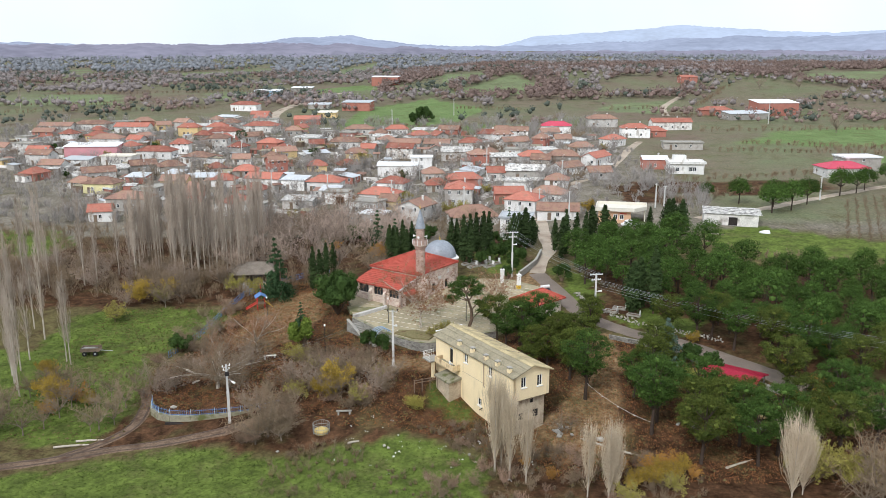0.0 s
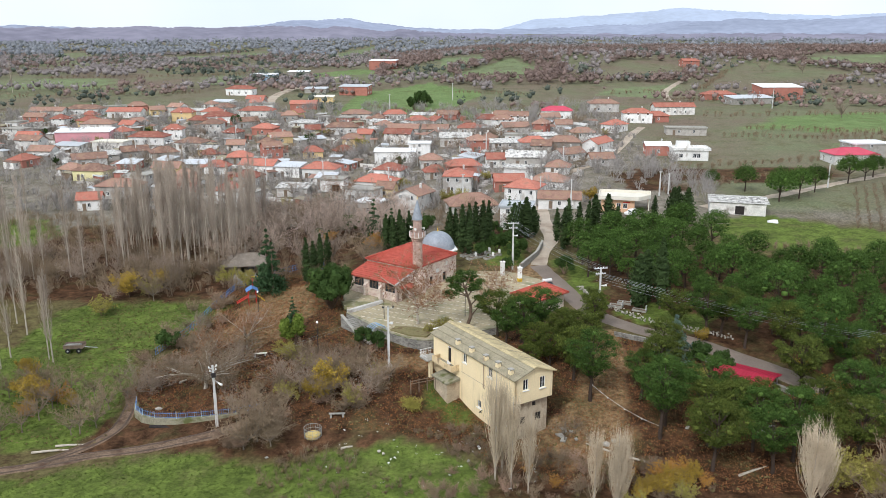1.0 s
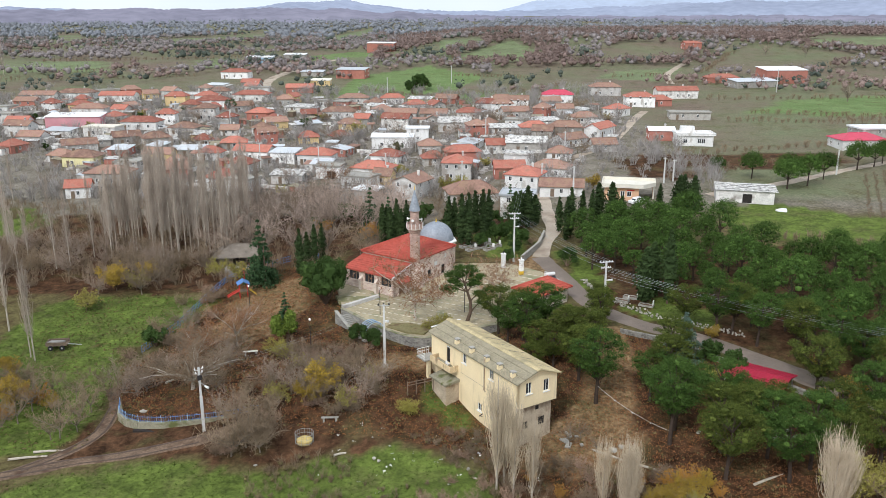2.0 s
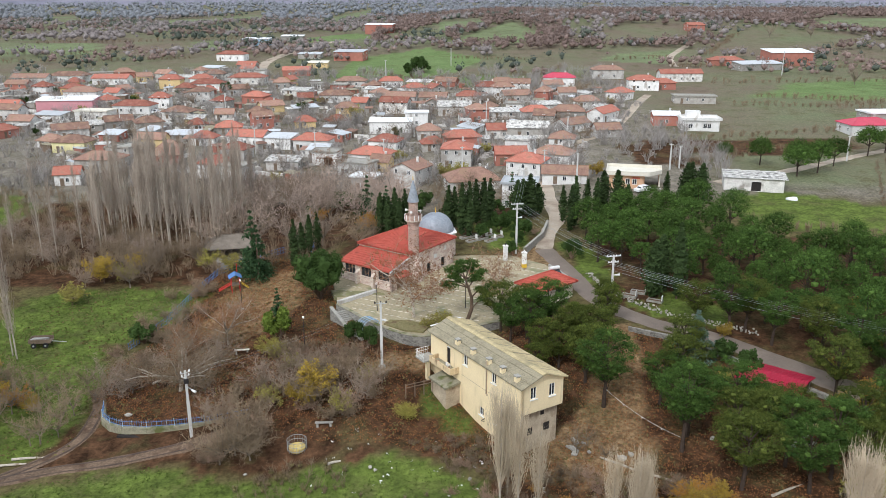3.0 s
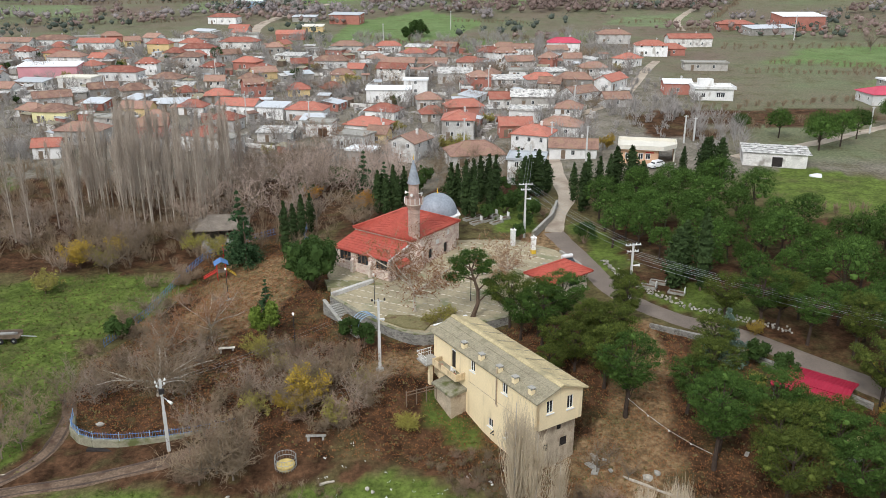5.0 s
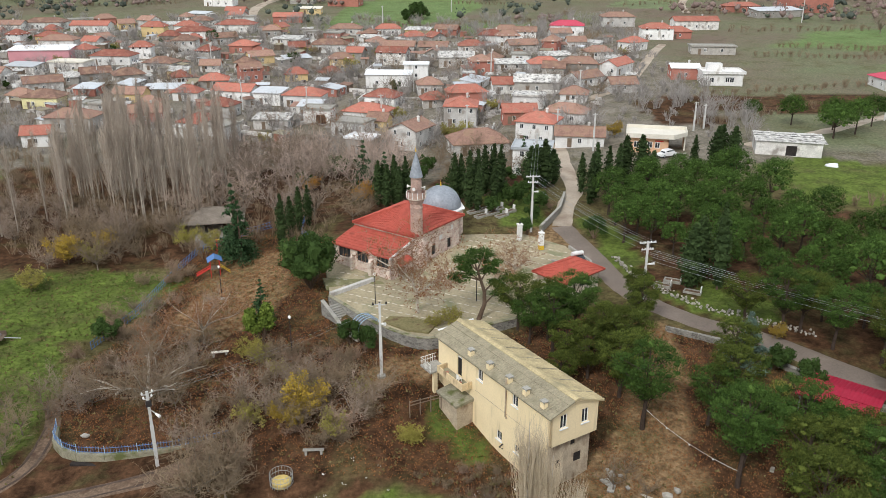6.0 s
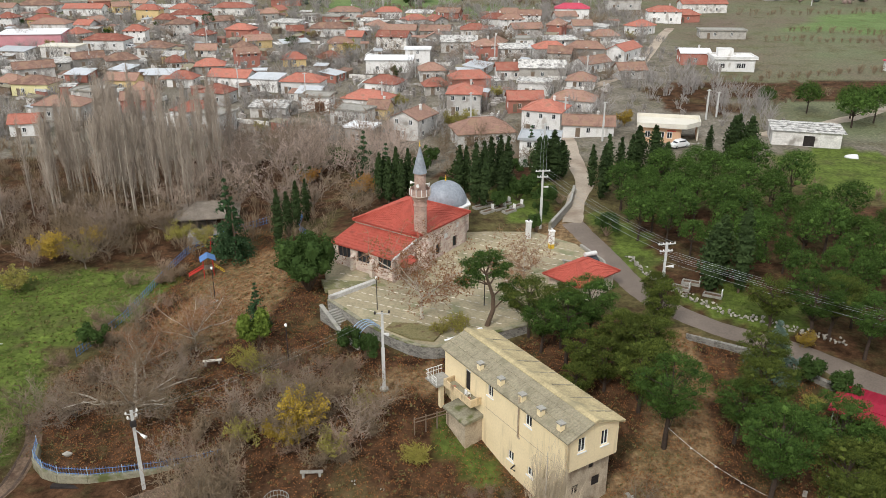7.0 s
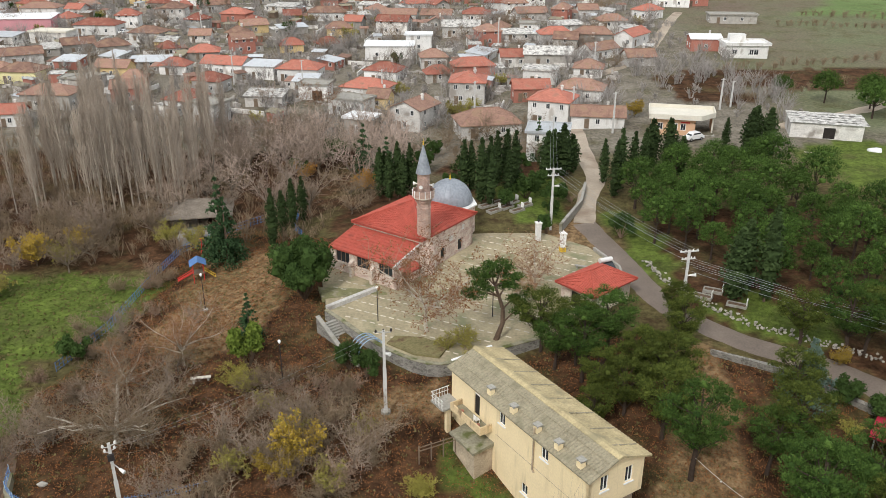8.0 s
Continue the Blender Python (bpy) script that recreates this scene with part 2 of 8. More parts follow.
M["olive_leaf"] = leafy("yellow_green_leaves", (0.24, 0.22, 0.05), (0.36, 0.32, 0.085), 0.2)
M["dry_weed"] = leafy("dry_weeds", (0.15, 0.125, 0.05), (0.22, 0.185, 0.085), 0.2)
M["brown_leaf"] = leafy("dry_brown_leaves", (0.20, 0.085, 0.036), (0.32, 0.15, 0.06), 0.25)
# oak brown, paled so the colour carries some distance haze
M["far_brown"] = leafy("hazed_oak_brown", (0.175, 0.130, 0.115), (0.245, 0.178, 0.155), 0.2)
M["orange_leaf"] = leafy("orange_autumn_leaves", (0.34, 0.15, 0.03), (0.46, 0.26, 0.045), 0.2)
# twig colour greyed and lightened, with the village haze painted in
M["village_twig"] = material("hazed_garden_twigs", (0.32, 0.295, 0.275), 0.95, 0.2, 0.5, 3, 0.0)
M["junk"] = material("weathered_yard_junk", (0.42, 0.39, 0.36), 0.9, 0.5, 0.15, 2, 0.2, stain=((0.16, 0.13, 0.11), 0.2, 0.5))
M["twig_pale"] = material("pale_mauve_twigs", (0.29, 0.225, 0.175), 0.95, 0.2, 0.5, 3, 0.0, each=0.2)
M["twig_haze"] = material("pale_russet_twigs", (0.42, 0.325, 0.27), 0.95, 0.2, 0.5, 3, 0.0, each=0.2)
M["mossy"] = material("mossy_concrete", (0.27, 0.25, 0.18), 0.95, 0.3, 0.8, 5, 0.3, stain=((0.12, 0.13, 0.05), 0.7, 0.5))
M["bed"] = material("dry_grass_bed", (0.20, 0.175, 0.085), 0.95, 0.4, 0.9, 5, 0.5, stain=((0.13, 0.085, 0.05), 0.9, 0.52))
# far leaf colours run paler and bluer: distance haze is painted into them
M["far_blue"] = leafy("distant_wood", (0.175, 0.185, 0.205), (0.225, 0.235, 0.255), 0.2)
M["far_green"] = leafy("hazed_evergreen", (0.085, 0.10, 0.082), (0.125, 0.145, 0.115), 0.2)
M["far_grey"] = leafy("hazed_bare_scrub", (0.195, 0.170, 0.165), (0.25, 0.22, 0.212), 0.2)


# ---------- mesh tools ----------
class Build:
    """Collects corners and faces of one mesh."""

    def __init__(self):
        self.v, self.f = [], []

    def box(self, x0, x1, y0, y1, z0, z1, m=None):
        k = len(self.v)
        pts = [(x0, y0, z0), (x1, y0, z0), (x1, y1, z0), (x0, y1, z0), (x0, y0, z1), (x1, y0, z1), (x1, y1, z1), (x0, y1, z1)]
        self.v += [tuple(m @ Vector(p)) for p in pts] if m else pts
        self.f += [(k + a, k + b, k + c, k + d) for a, b, c, d in ((0, 3, 2, 1), (4, 5, 6, 7), (0, 1, 5, 4), (1, 2, 6, 5), (2, 3, 7, 6), (3, 0, 4, 7))]
        return self

    def poly(self, pts):
        k = len(self.v)
        self.v += [tuple(p) for p in pts]
        self.f.append(tuple(range(k, k + len(pts))))
        return self

    def prism(self, base, z0, z1):
        """An upright block over a plan outline given counter-clockwise."""
        k, n = len(self.v), len(base)
        top = z1 if callable(z1) else (lambda x, y: z1)
        low = z0 if callable(z0) else (lambda x, y: z0)
        self.v += [(x, y, low(x, y)) for x, y in base] + [(x, y, top(x, y)) for x, y in base]
        self.f += [(k + i, k + (i + 1) % n, k + n + (i + 1) % n, k + n + i) for i in range(n)]
        self.f += [tuple(k + n + i for i in range(n)), tuple(k + i for i in reversed(range(n)))]
        return self

    def tube(self, pts, radii, sides=6, cap=True):
        pts = [Vector(p) for p in pts]
        k = len(self.v)
        for i, p in enumerate(pts):
            d = (pts[min(i + 1, len(pts) - 1)] - pts[max(i - 1, 0)]).normalized()
            a = d.cross(Vector((0.31, 0.95, 0.05)) if abs(d.y) < 0.9 else Vector((1, 0, 0))).normalized()
            b = d.cross(a)
            r = radii[i] if isinstance(radii, (list, tuple)) else radii
            for s in range(sides):
                t = 2 * math.pi * s / sides
                self.v.append(tuple(p + (a * math.cos(t) + b * math.sin(t)) * r))
        for i in range(len(pts) - 1):
            for s in range(sides):
                q = (s + 1) % sides
                self.f.append((k + i * sides + s, k + i * sides + q, k + (i + 1) * sides + q, k + (i + 1) * sides + s))
        if cap:
            self.f.append(tuple(k + s for s in reversed(range(sides))))
            self.f.append(tuple(k + (len(pts) - 1) * sides + s for s in range(sides)))
        return self

    def lathe(self, prof, sides=24, cx=0.0, cy=0.0):
        """A turned shape from (radius, height) rows."""
        k = len(self.v)
        for r, z in prof:
            for s in range(sides):
                t = 2 * math.pi * (s + 0.5) / sides
                self.v.append((cx + r * math.cos(t), cy + r * math.sin(t), z))
        for i in range(len(prof) - 1):
            for s in range(sides):
                q = (s + 1) % sides
                self.f.append((k + i * sides + s, k + i * sides + q, k + (i + 1) * sides + q, k + (i + 1) * sides + s))
        self.f.append(tuple(k + s for s in reversed(range(sides))))
        self.f.append(tuple(k + (len(prof) - 1) * sides + s for s in range(sides)))
        return self

    def mesh(self, name, mat, smooth=False):
        me = bpy.data.meshes.new(name)
        me.from_pydata(self.v, [], self.f)
        me.materials.append(mat)
        if smooth:
            me.polygons.foreach_set("use_smooth", [True] * len(me.polygons))
        me.update()
        return me


def part(name, shape, mat, parent, label="", smooth=False):
    """One mesh object under a thing or a part."""
    me = shape.mesh(name, mat, smooth) if isinstance(shape, Build) else shape
    ob = new(name, me)
    ob.parent = parent
    if label:
        tagged(ob, label)
    return ob


def thing(name, m, label, category, group=""):
    """The empty at a thing's base that carries its parts."""
    ob = new(name)
    ob.empty_display_size = 0.3
    ob.matrix_basis = m
    return tagged(ob, label, category, group)


def solo(name, shape, mat, label, category, kind="", m=None, smooth=False):
    ob = new(name, shape.mesh(name, mat, smooth))
    if m is not None:
        ob.matrix_basis = m
    return tagged(ob, label, category, "", kind)


# ---------- lie of the land ----------
def sm(a, b, v):
    t = min(max((v - a) / (b - a), 0.0), 1.0)
    return t * t * (3 - 2 * t)


def g(x, y):
    """Height of the ground: low meadows, the shelf of the mosque, the village slope, the oak hill."""
    low = float(np.interp(y, [40, 95, 130, 160, 213, 257, 325, 350, 450, 520, 600, 700, 1200, 2000, 3000],
                          [-1.2, -0.9, 0.3, 1.8, 4, 6, 9, 11, 15.5, 18, 23, 25, 31, 45, 60]))
    if y < 135:
        west = 4.4 * sm(85, 110, y) + 2.3 * sm(113, 135, y)
        cut = 1.0 * sm(84, 95, y) + 3.4 * sm(99, 113, y) + 2.3 * sm(113, 135, y)
        west += (cut - west) * sm(-9, -2, x)
        east = 6.3 * sm(85, 121, y) + 0.4 * sm(121, 135, y)
        high = west + (east - west) * sm(7, 19, x)
    else:
        high = float(np.interp(y, [135, 145, 170, 208, 250, 285, 342, 500, 600], [6.7, 7.2, 8, 9, 10, 11.3, 14, 18, 23]))
    a, b = float(np.interp(y, [150, 210], [-56, -40])), float(np.interp(y, [150, 210], [-6, 55]))
    z = low + max(high - low, 0) * sm(a, b, x)
    z += 13 * sm(540, 740, y) * sm(-150, 80, x) * (1 - sm(850, 1500, y))
    if y > 1500:
        z += 6 * sm(1500, 2600, y) * math.sin(x * 0.0016 + 1.0)
    return z


def on(x, y, rz=0.0, dz=0.0):
    return pose(x, y, g(x, y) + dz, 0, 0, rz)


def inside(poly, x, y):
    hit, j = False, len(poly) - 1
    for i in range(len(poly)):
        (xi, yi), (xj, yj) = poly[i], poly[j]
        if (yi > y) != (yj > y) and x < (xj - xi) * (y - yi) / (yj - yi) + xi:
            hit = not hit
        j = i
    return hit


def grid_lines(spans):
    out = []
    for a, b, step in spans:
        out += list(np.arange(a, b, step))
    return out


GREEN = [
    [(-90, -400), (30, -400), (6, 40), (5, 88), (-4, 93.5), (-10, 92.5), (-20, 89), (-27, 90), (-34, 93), (-48, 89), (-60, 84), (-90, 80)],
    [(-75, 127), (-50, 127), (-44, 134), (-43, 146), (-58, 150), (-75, 146)],
    [(-85, 96), (-50, 94), (-47, 104), (-50, 118), (-54, 126), (-85, 128)],
    [(-135, 186), (-104, 186), (-100, 200), (-112, 212), (-140, 212)],
    [(-3.5, 104.5), (-1.0, 107.6), (3.6, 99.6), (1.4, 98.6)],
    [(31.5, 125.5), (41, 122), (46, 128), (35, 134)],
    [(8, 155), (15, 154), (17, 176), (4, 174)],
    [(28.5, 127.5), (33, 124.6), (40, 119.8), (42, 122), (35, 127), (30, 131)],
    [(24, 137), (28, 135), (29, 150), (24, 160), (21, 158)],
    [(-62, 430), (-62, 522), (-19, 572), (18, 520), (2, 452), (-19, 424)],
    [(-17, 409), (16, 437), (42, 411), (6, 383)],
    [(126, 352), (186, 336), (230, 380), (230, 420), (160, 400)],
    [(64, 168), (90, 165), (112, 178), (96, 186), (80, 200), (62, 192)],
    [(140, 300), (200, 300), (200, 318), (150, 315)],
    [(-110, 610), (-60, 640), (-80, 690), (-130, 650)],
]
SOIL = [
    [(-46, 104), (-40, 99.5), (-27, 100), (-16, 96), (-4, 95), (3, 92.5), (8, 88), (30, 78), (90, 78), (90, 86), (56, 100), (46, 108), (38, 114), (28, 119), (20, 124), (12, 124), (3, 118), (-8, 118), (-17, 128), (-16, 150), (-40, 166), (-46, 150), (-44, 130), (-50, 118)],
    [(58, 262), (64, 246), (95, 240), (128, 252), (122, 268), (88, 264)],
    [(52, 228), (70, 226), (64, 258), (50, 256)],
    [(24, 142), (28, 132), (50, 118), (90, 100), (112, 112), (112, 150), (60, 166), (30, 160)],
    [(-100, 150), (-46, 150), (-20, 170), (-20, 205), (-100, 205)],
    [(-48, 91.5), (-34, 94), (-27, 91), (-20, 90), (-10, 93.5), (-3, 94), (-4, 99), (-30, 102), (-48, 105)],
    [(-21, 148), (-7, 152), (-3, 172), (-20, 178)],
    [(3, 164), (16, 160), (16, 190), (-6, 188)],
    [(23.5, 136), (27, 127.5), (32, 123.8), (39.5, 118.8), (47.5, 112), (60, 104), (63, 108), (50, 118), (40, 126), (30, 135)],
    [(-150, 150), (-99, 150), (-99, 184), (-150, 184)],
    [(5, 88), (6, 40), (30, -400), (400, -400), (400, 79), (30, 79), (8, 89)],
]
PATHS = [
    [(24.3, 119.1), (23.7, 113.8), (23.6, 109.1), (23.3, 105.0), (23.0, 101.3), (22.4, 97.7), (25.0, 97.7), (25.6, 101.3), (25.9, 105.0), (26.2, 109.1), (26.3, 113.8), (26.9, 119.1)],
    [(16.5, 101), (21, 97), (27, 104), (26, 112), (28, 121), (24.5, 122.5), (22, 112)],
    [(8, 91), (20, 88), (27, 96), (22, 103), (14, 99)],
    [(-40, 128), (-30, 122), (-24, 130), (-26, 150), (-38, 154)],
    [(-12, 108), (-2, 110.5), (-3, 116), (-9, 114.5)],
    [(11, 151), (16, 146), (19.5, 141), (23, 141), (21, 149), (19, 157), (12, 156)],
]


def plaza_z(x, y):
    return 6.25 + 0.042 * (y - 122)


TERRACE = [(-17.0, 128.6), (-14.6, 126.0), (-12.3, 123.3), (-10, 121), (-7.8, 119.2), (-6, 118), (-4.4, 117.3), (-3, 117.2), (-1.7, 117.6), (1, 119), (3.7, 120.5), (8, 122.6), (11.5, 125.2), (19.9, 134.2), (20.0, 140.4), (17.4, 147.0), (11.6, 151.6), (4, 151.6), (-18, 149), (-19.5, 140)]

FALLOW = [
    [(105, 621), (131, 674), (183, 665), (161, 589), (103, 582)],
    [(157, 533), (203, 622), (231, 653), (302, 615), (266, 571), (198, 522)],
    [(96, 568), (154, 570), (134, 522), (98, 509)],
]
PASTURE = [
    [(-3, 606), (45, 698), (61, 636), (47, 589), (16, 591)],
    [(-15, 770), (24, 728), (22, 667), (-13, 673)],
    [(86, 505), (103, 541), (150, 564), (120, 484)],
    [(282, 692), (384, 747), (326, 629), (282, 658)],
    [(-370, 1029), (-283, 1233), (-230, 1001), (-325, 911)],
    [(-170, 1109), (-157, 1538), (-118, 1160), (-140, 955)],
    [(-339, 605), (-256, 606), (-230, 544), (-301, 535)],
    [(-191, 617), (-162, 641), (-146, 578), (-174, 564)],
    [(-561, 1166), (-557, 1230), (-432, 952), (-436, 911)],
]


def ground_sheet():
    xs = grid_lines([(-4400, -900, 250), (-900, -300, 40), (-300, -110, 8), (-110, 120, 1.3), (120, 320, 8), (320, 900, 40), (900, 4401, 250)])
    ys = grid_lines([(-700, 0, 100), (0, 60, 8), (60, 172, 1.3), (172, 330, 3.2), (330, 760, 8), (760, 1300, 20), (1300, 1600, 50), (1600, 4600, 200)])
    v, kinds, fields, meadow = [], [], [], []
    for y in ys:
        for x in xs:
            z = g(x, y)
            if abs(x) < 400 and y < 900:
                z += 0.22 * noise.noise((x * 0.12, y * 0.12, 3.0)) + 0.06 * noise.noise((x * 0.6, y * 0.6, 1.0))
            if inside(TERRACE, x, y):
                z = min(z, plaza_z(x, y) - 0.4)
            v.append((float(x), float(y), z))
            wx, wy = x + 2.2 * noise.noise((x * 0.25, y * 0.25, 9.0)), y + 2.2 * noise.noise((x * 0.25, y * 0.25, 5.0))
            gr = so = pa = 0.0
            near = 1 - sm(176, 200, wy + 6 * noise.noise((x * 0.05, y * 0.05, 2.0)))
            fields.append(max(sm(375, 425, wy), sm(66, 80, wx) * sm(198, 212, wy)))
            meadow.append(float(y > 450 and any(inside(p, wx, wy) for p in PASTURE)))
            if abs(x) < 450 and y < 720:
                gr = float(any(inside(p, wx, wy) for p in GREEN))
                so = float(any(inside(p, wx, wy) for p in SOIL))
                pa = float(any(inside(p, wx, wy) for p in PATHS))
            kinds.append((gr, so, pa, near))
    nx = len(xs)
    f = [(j * nx + i, j * nx + i + 1, (j + 1) * nx + i + 1, (j + 1) * nx + i) for j in range(len(ys) - 1) for i in range(nx - 1)]
    me = bpy.data.meshes.new("ground")
    me.from_pydata(v, [], f)
    me.attributes.new("cover", "FLOAT_COLOR", "POINT").data.foreach_set("color", np.array(kinds, dtype=np.float32).ravel())
    me.attributes.new("fields", "FLOAT", "POINT").data.foreach_set("value", fields)
    me.attributes.new("pasture", "FLOAT", "POINT").data.foreach_set("value", meadow)
    me.polygons.foreach_set("use_smooth", [True] * len(f))
    m = bpy.data.materials.new("earth_and_grass")
    m.use_nodes = True
    n, l = m.node_tree.nodes, m.node_tree.links
    b = n["Principled BSDF"]
    b.inputs["Roughness"].default_value, b.inputs["Specular IOR Level"].default_value = 0.95, 0.05
    tc, at = n.new("ShaderNodeTexCoord"), n.new("ShaderNodeAttribute")
    at.attribute_name = "cover"
    sep = n.new("ShaderNodeSeparateColor")
    l.new(at.outputs["Color"], sep.inputs[0])

    def tone(scale, a, bb, detail=6, lo=0.35, hi=0.65):
        nz = n.new("ShaderNodeTexNoise")
        nz.inputs["Scale"].default_value, nz.inputs["Detail"].default_value, nz.inputs["Roughness"].default_value = scale, detail, 0.68
        l.new(tc.outputs["Object"], nz.inputs["Vector"])
        r = n.new("ShaderNodeMapRange")
        r.inputs["From Min"].default_value, r.inputs["From Max"].default_value = lo, hi
        l.new(nz.outputs["Fac"], r.inputs["Value"])
        mx = n.new("ShaderNodeMix")
        mx.data_type = "RGBA"
        mx.inputs["A"].default_value, mx.inputs["B"].default_value = (*a, 1), (*bb, 1)
        l.new(r.outputs[0], mx.inputs["Factor"])
        return mx.outputs["Result"], nz

    def blend(fac, a, bb):
        mx = n.new("ShaderNodeMix")
        mx.data_type = "RGBA"
        l.new(fac, mx.inputs["Factor"])
        l.new(a, mx.inputs["A"])
        l.new(bb, mx.inputs["B"])
        return mx.outputs["Result"]

    past, n0 = tone(0.2, (0.135, 0.118, 0.092), (0.245, 0.218, 0.176), 10)
    grass, n1 = tone(0.35, (0.062, 0.082, 0.020), (0.135, 0.180, 0.038), 12)
    soil, n2 = tone(0.45, (0.026, 0.014, 0.008), (0.118, 0.063, 0.034), 12)
    path, n3 = tone(0.8, (0.13, 0.080, 0.040), (0.27, 0.18, 0.098), 10)
    patch, n4 = tone(0.14, (0.0, 0.0, 0.0), (1.0, 1.0, 1.0), 8, 0.51, 0.67)
    weeds, n5 = tone(1.3, (0.06, 0.06, 0.022), (0.135, 0.12, 0.055), 10)
    verge, n6 = tone(0.5, (0.062, 0.042, 0.022), (0.135, 0.118, 0.050), 10)
    tilled, n7 = tone(0.016, (0.170, 0.132, 0.100), (0.150, 0.165, 0.092), 12, 0.38, 0.62)
    ff = n.new("ShaderNodeAttribute")
    ff.attribute_name = "fields"
    pasture, n8 = tone(0.05, (0.150, 0.168, 0.095), (0.180, 0.225, 0.110), 8)
    fp = n.new("ShaderNodeAttribute")
    fp.attribute_name = "pasture"
    c = blend(ff.outputs["Fac"], past, tilled)
    c = blend(fp.outputs["Fac"], c, pasture)
    c = blend(at.outputs["Alpha"], c, verge)
    c = blend(sep.outputs[1], c, soil)
    # green of the far fields, lightened to hold distance haze in its colour
    hazed_grass, n9 = tone(0.06, (0.120, 0.175, 0.062), (0.165, 0.225, 0.090), 10)
    c = blend(sep.outputs[0], c, blend(ff.outputs["Fac"], grass, hazed_grass))
    c = blend(sep.outputs[2], c, path)
    half = n.new("ShaderNodeMath")
    half.operation = "MULTIPLY"
    half.inputs[1].default_value = 0.62
    l.new(patch, half.inputs[0])
    c = blend(half.outputs[0], c, weeds)
    grain = n.new("ShaderNodeTexNoise")
    grain.inputs["Scale"].default_value, grain.inputs["Detail"].default_value, grain.inputs["Roughness"].default_value = 1.6, 12, 0.75
    l.new(tc.outputs["Object"], grain.inputs["Vector"])
    gr2 = n.new("ShaderNodeMapRange")
    gr2.inputs["From Min"].default_value, gr2.inputs["From Max"].default_value = 0.36, 0.64
    gr2.inputs["To Min"].default_value, gr2.inputs["To Max"].default_value = 0.62, 1.3
    l.new(grain.outputs["Fac"], gr2.inputs["Value"])
    gsc = n.new("ShaderNodeVectorMath")
    gsc.operation = "SCALE"
    l.new(c, gsc.inputs[0])
    l.new(gr2.outputs[0], gsc.inputs["Scale"])
    l.new(gsc.outputs[0], b.inputs["Base Color"])
    nf = n.new("ShaderNodeTexNoise")
    nf.inputs["Scale"].default_value, nf.inputs["Detail"].default_value = 1.8, 10
    l.new(tc.outputs["Object"], nf.inputs["Vector"])
    bp = n.new("ShaderNodeBump")
    bp.inputs["Strength"].default_value, bp.inputs["Distance"].default_value = 0.7, 0.25
    l.new(nf.outputs["Fac"], bp.inputs["Height"])
    l.new(bp.outputs[0], b.inputs["Normal"])
    me.materials.append(m)
    ob = new("ground", me)
    tagged(ob, "rolling ground with wet grass, leaf litter and bare soil", "ground", "", "structure")


def strip(name, pts, width, mat, label, category, lift=0.07, kind="structure", ragged=0.25):
    """A road draped on the ground along a smoothed line of points."""
    line = [Vector((x, y, 0)) for x, y in pts]
    fine = []
    for i in range(len(line) - 1):
        p0, p1, p2, p3 = line[max(i - 1, 0)], line[i], line[i + 1], line[min(i + 2, len(line) - 1)]
        steps = max(2, int((p2 - p1).length / 1.2))
        for s in range(steps):
            t = s / steps
            fine.append(0.5 * ((2 * p1) + (p2 - p0) * t + (2 * p0 - 5 * p1 + 4 * p2 - p3) * t * t + (3 * p1 - p0 - 3 * p2 + p3) * t ** 3))
    fine.append(line[-1])
    b = Build()
    rows = 6
    for i, p in enumerate(fine):
        d = (fine[min(i + 1, len(fine) - 1)] - fine[max(i - 1, 0)]).normalized()
        s = Vector((d.y, -d.x, 0))
        w = width * (1 + ragged * noise.noise((p.x * 0.3, p.y * 0.3, 2.0)))
        for k in range(rows + 1):
            q = p + s * w * (k / rows - 0.5)
            zz = max(g(q.x, q.y) + 0.22 * noise.noise((q.x * 0.12, q.y * 0.12, 3.0)) + 0.06 * noise.noise((q.x * 0.6, q.y * 0.6, 1.0)), g(q.x, q.y) - 0.2)
            edge = -0.12 if k in (0, rows) else lift
            b.v.append((q.x, q.y, zz + edge))
    for i in range(len(fine) - 1):
        for k in range(rows):
            j = i * (rows + 1) + k
            b.f.append((j, j + 1, j + rows + 2, j + rows + 1))
    return solo(name, b, mat, label, category, kind, smooth=True)


ground_sheet()
ROAD = [(95, 84), (70, 95), (56, 104), (46.3, 110.6), (38.4, 117.2), (30.3, 122.9), (24.4, 130.6), (21.6, 141.5), (18.0, 155.5), (20.0, 166), (22.8, 175), (22.8, 186), (23.5, 200), (25, 222), (29.6, 249), (40, 262), (48.7, 273), (58, 292), (66, 314), (74, 336), (82, 356)]
strip("road", ROAD[:9], 4.6, M["asphalt"], "worn grey asphalt lane beside the pine wood", "road", ragged=0.08)
strip("village_street", ROAD[8:], 4.0, M["village_road"], "dusty pale street climbing into the village", "road", 0.1, ragged=0.12)
strip("dirt_lane", [(-95, 76), (-70, 84), (-58.6, 87.8), (-46, 92.2), (-38, 94.2), (-31, 96.3), (-25, 99)], 2.8, M["dirt"], "muddy brown dirt lane with wheel ruts", "road")
strip("dirt_track", [(-52, 90.5), (-47.5, 95), (-45.4, 99.5), (-46, 106), (-49, 112)], 2.4, M["dirt"], "dark dirt track leaving the lane", "road")
M["mud"] = material("dark_wet_mud", (0.075, 0.050, 0.036), 0.8, 0.4, 0.8, 5, 0.5, spec=0.3)
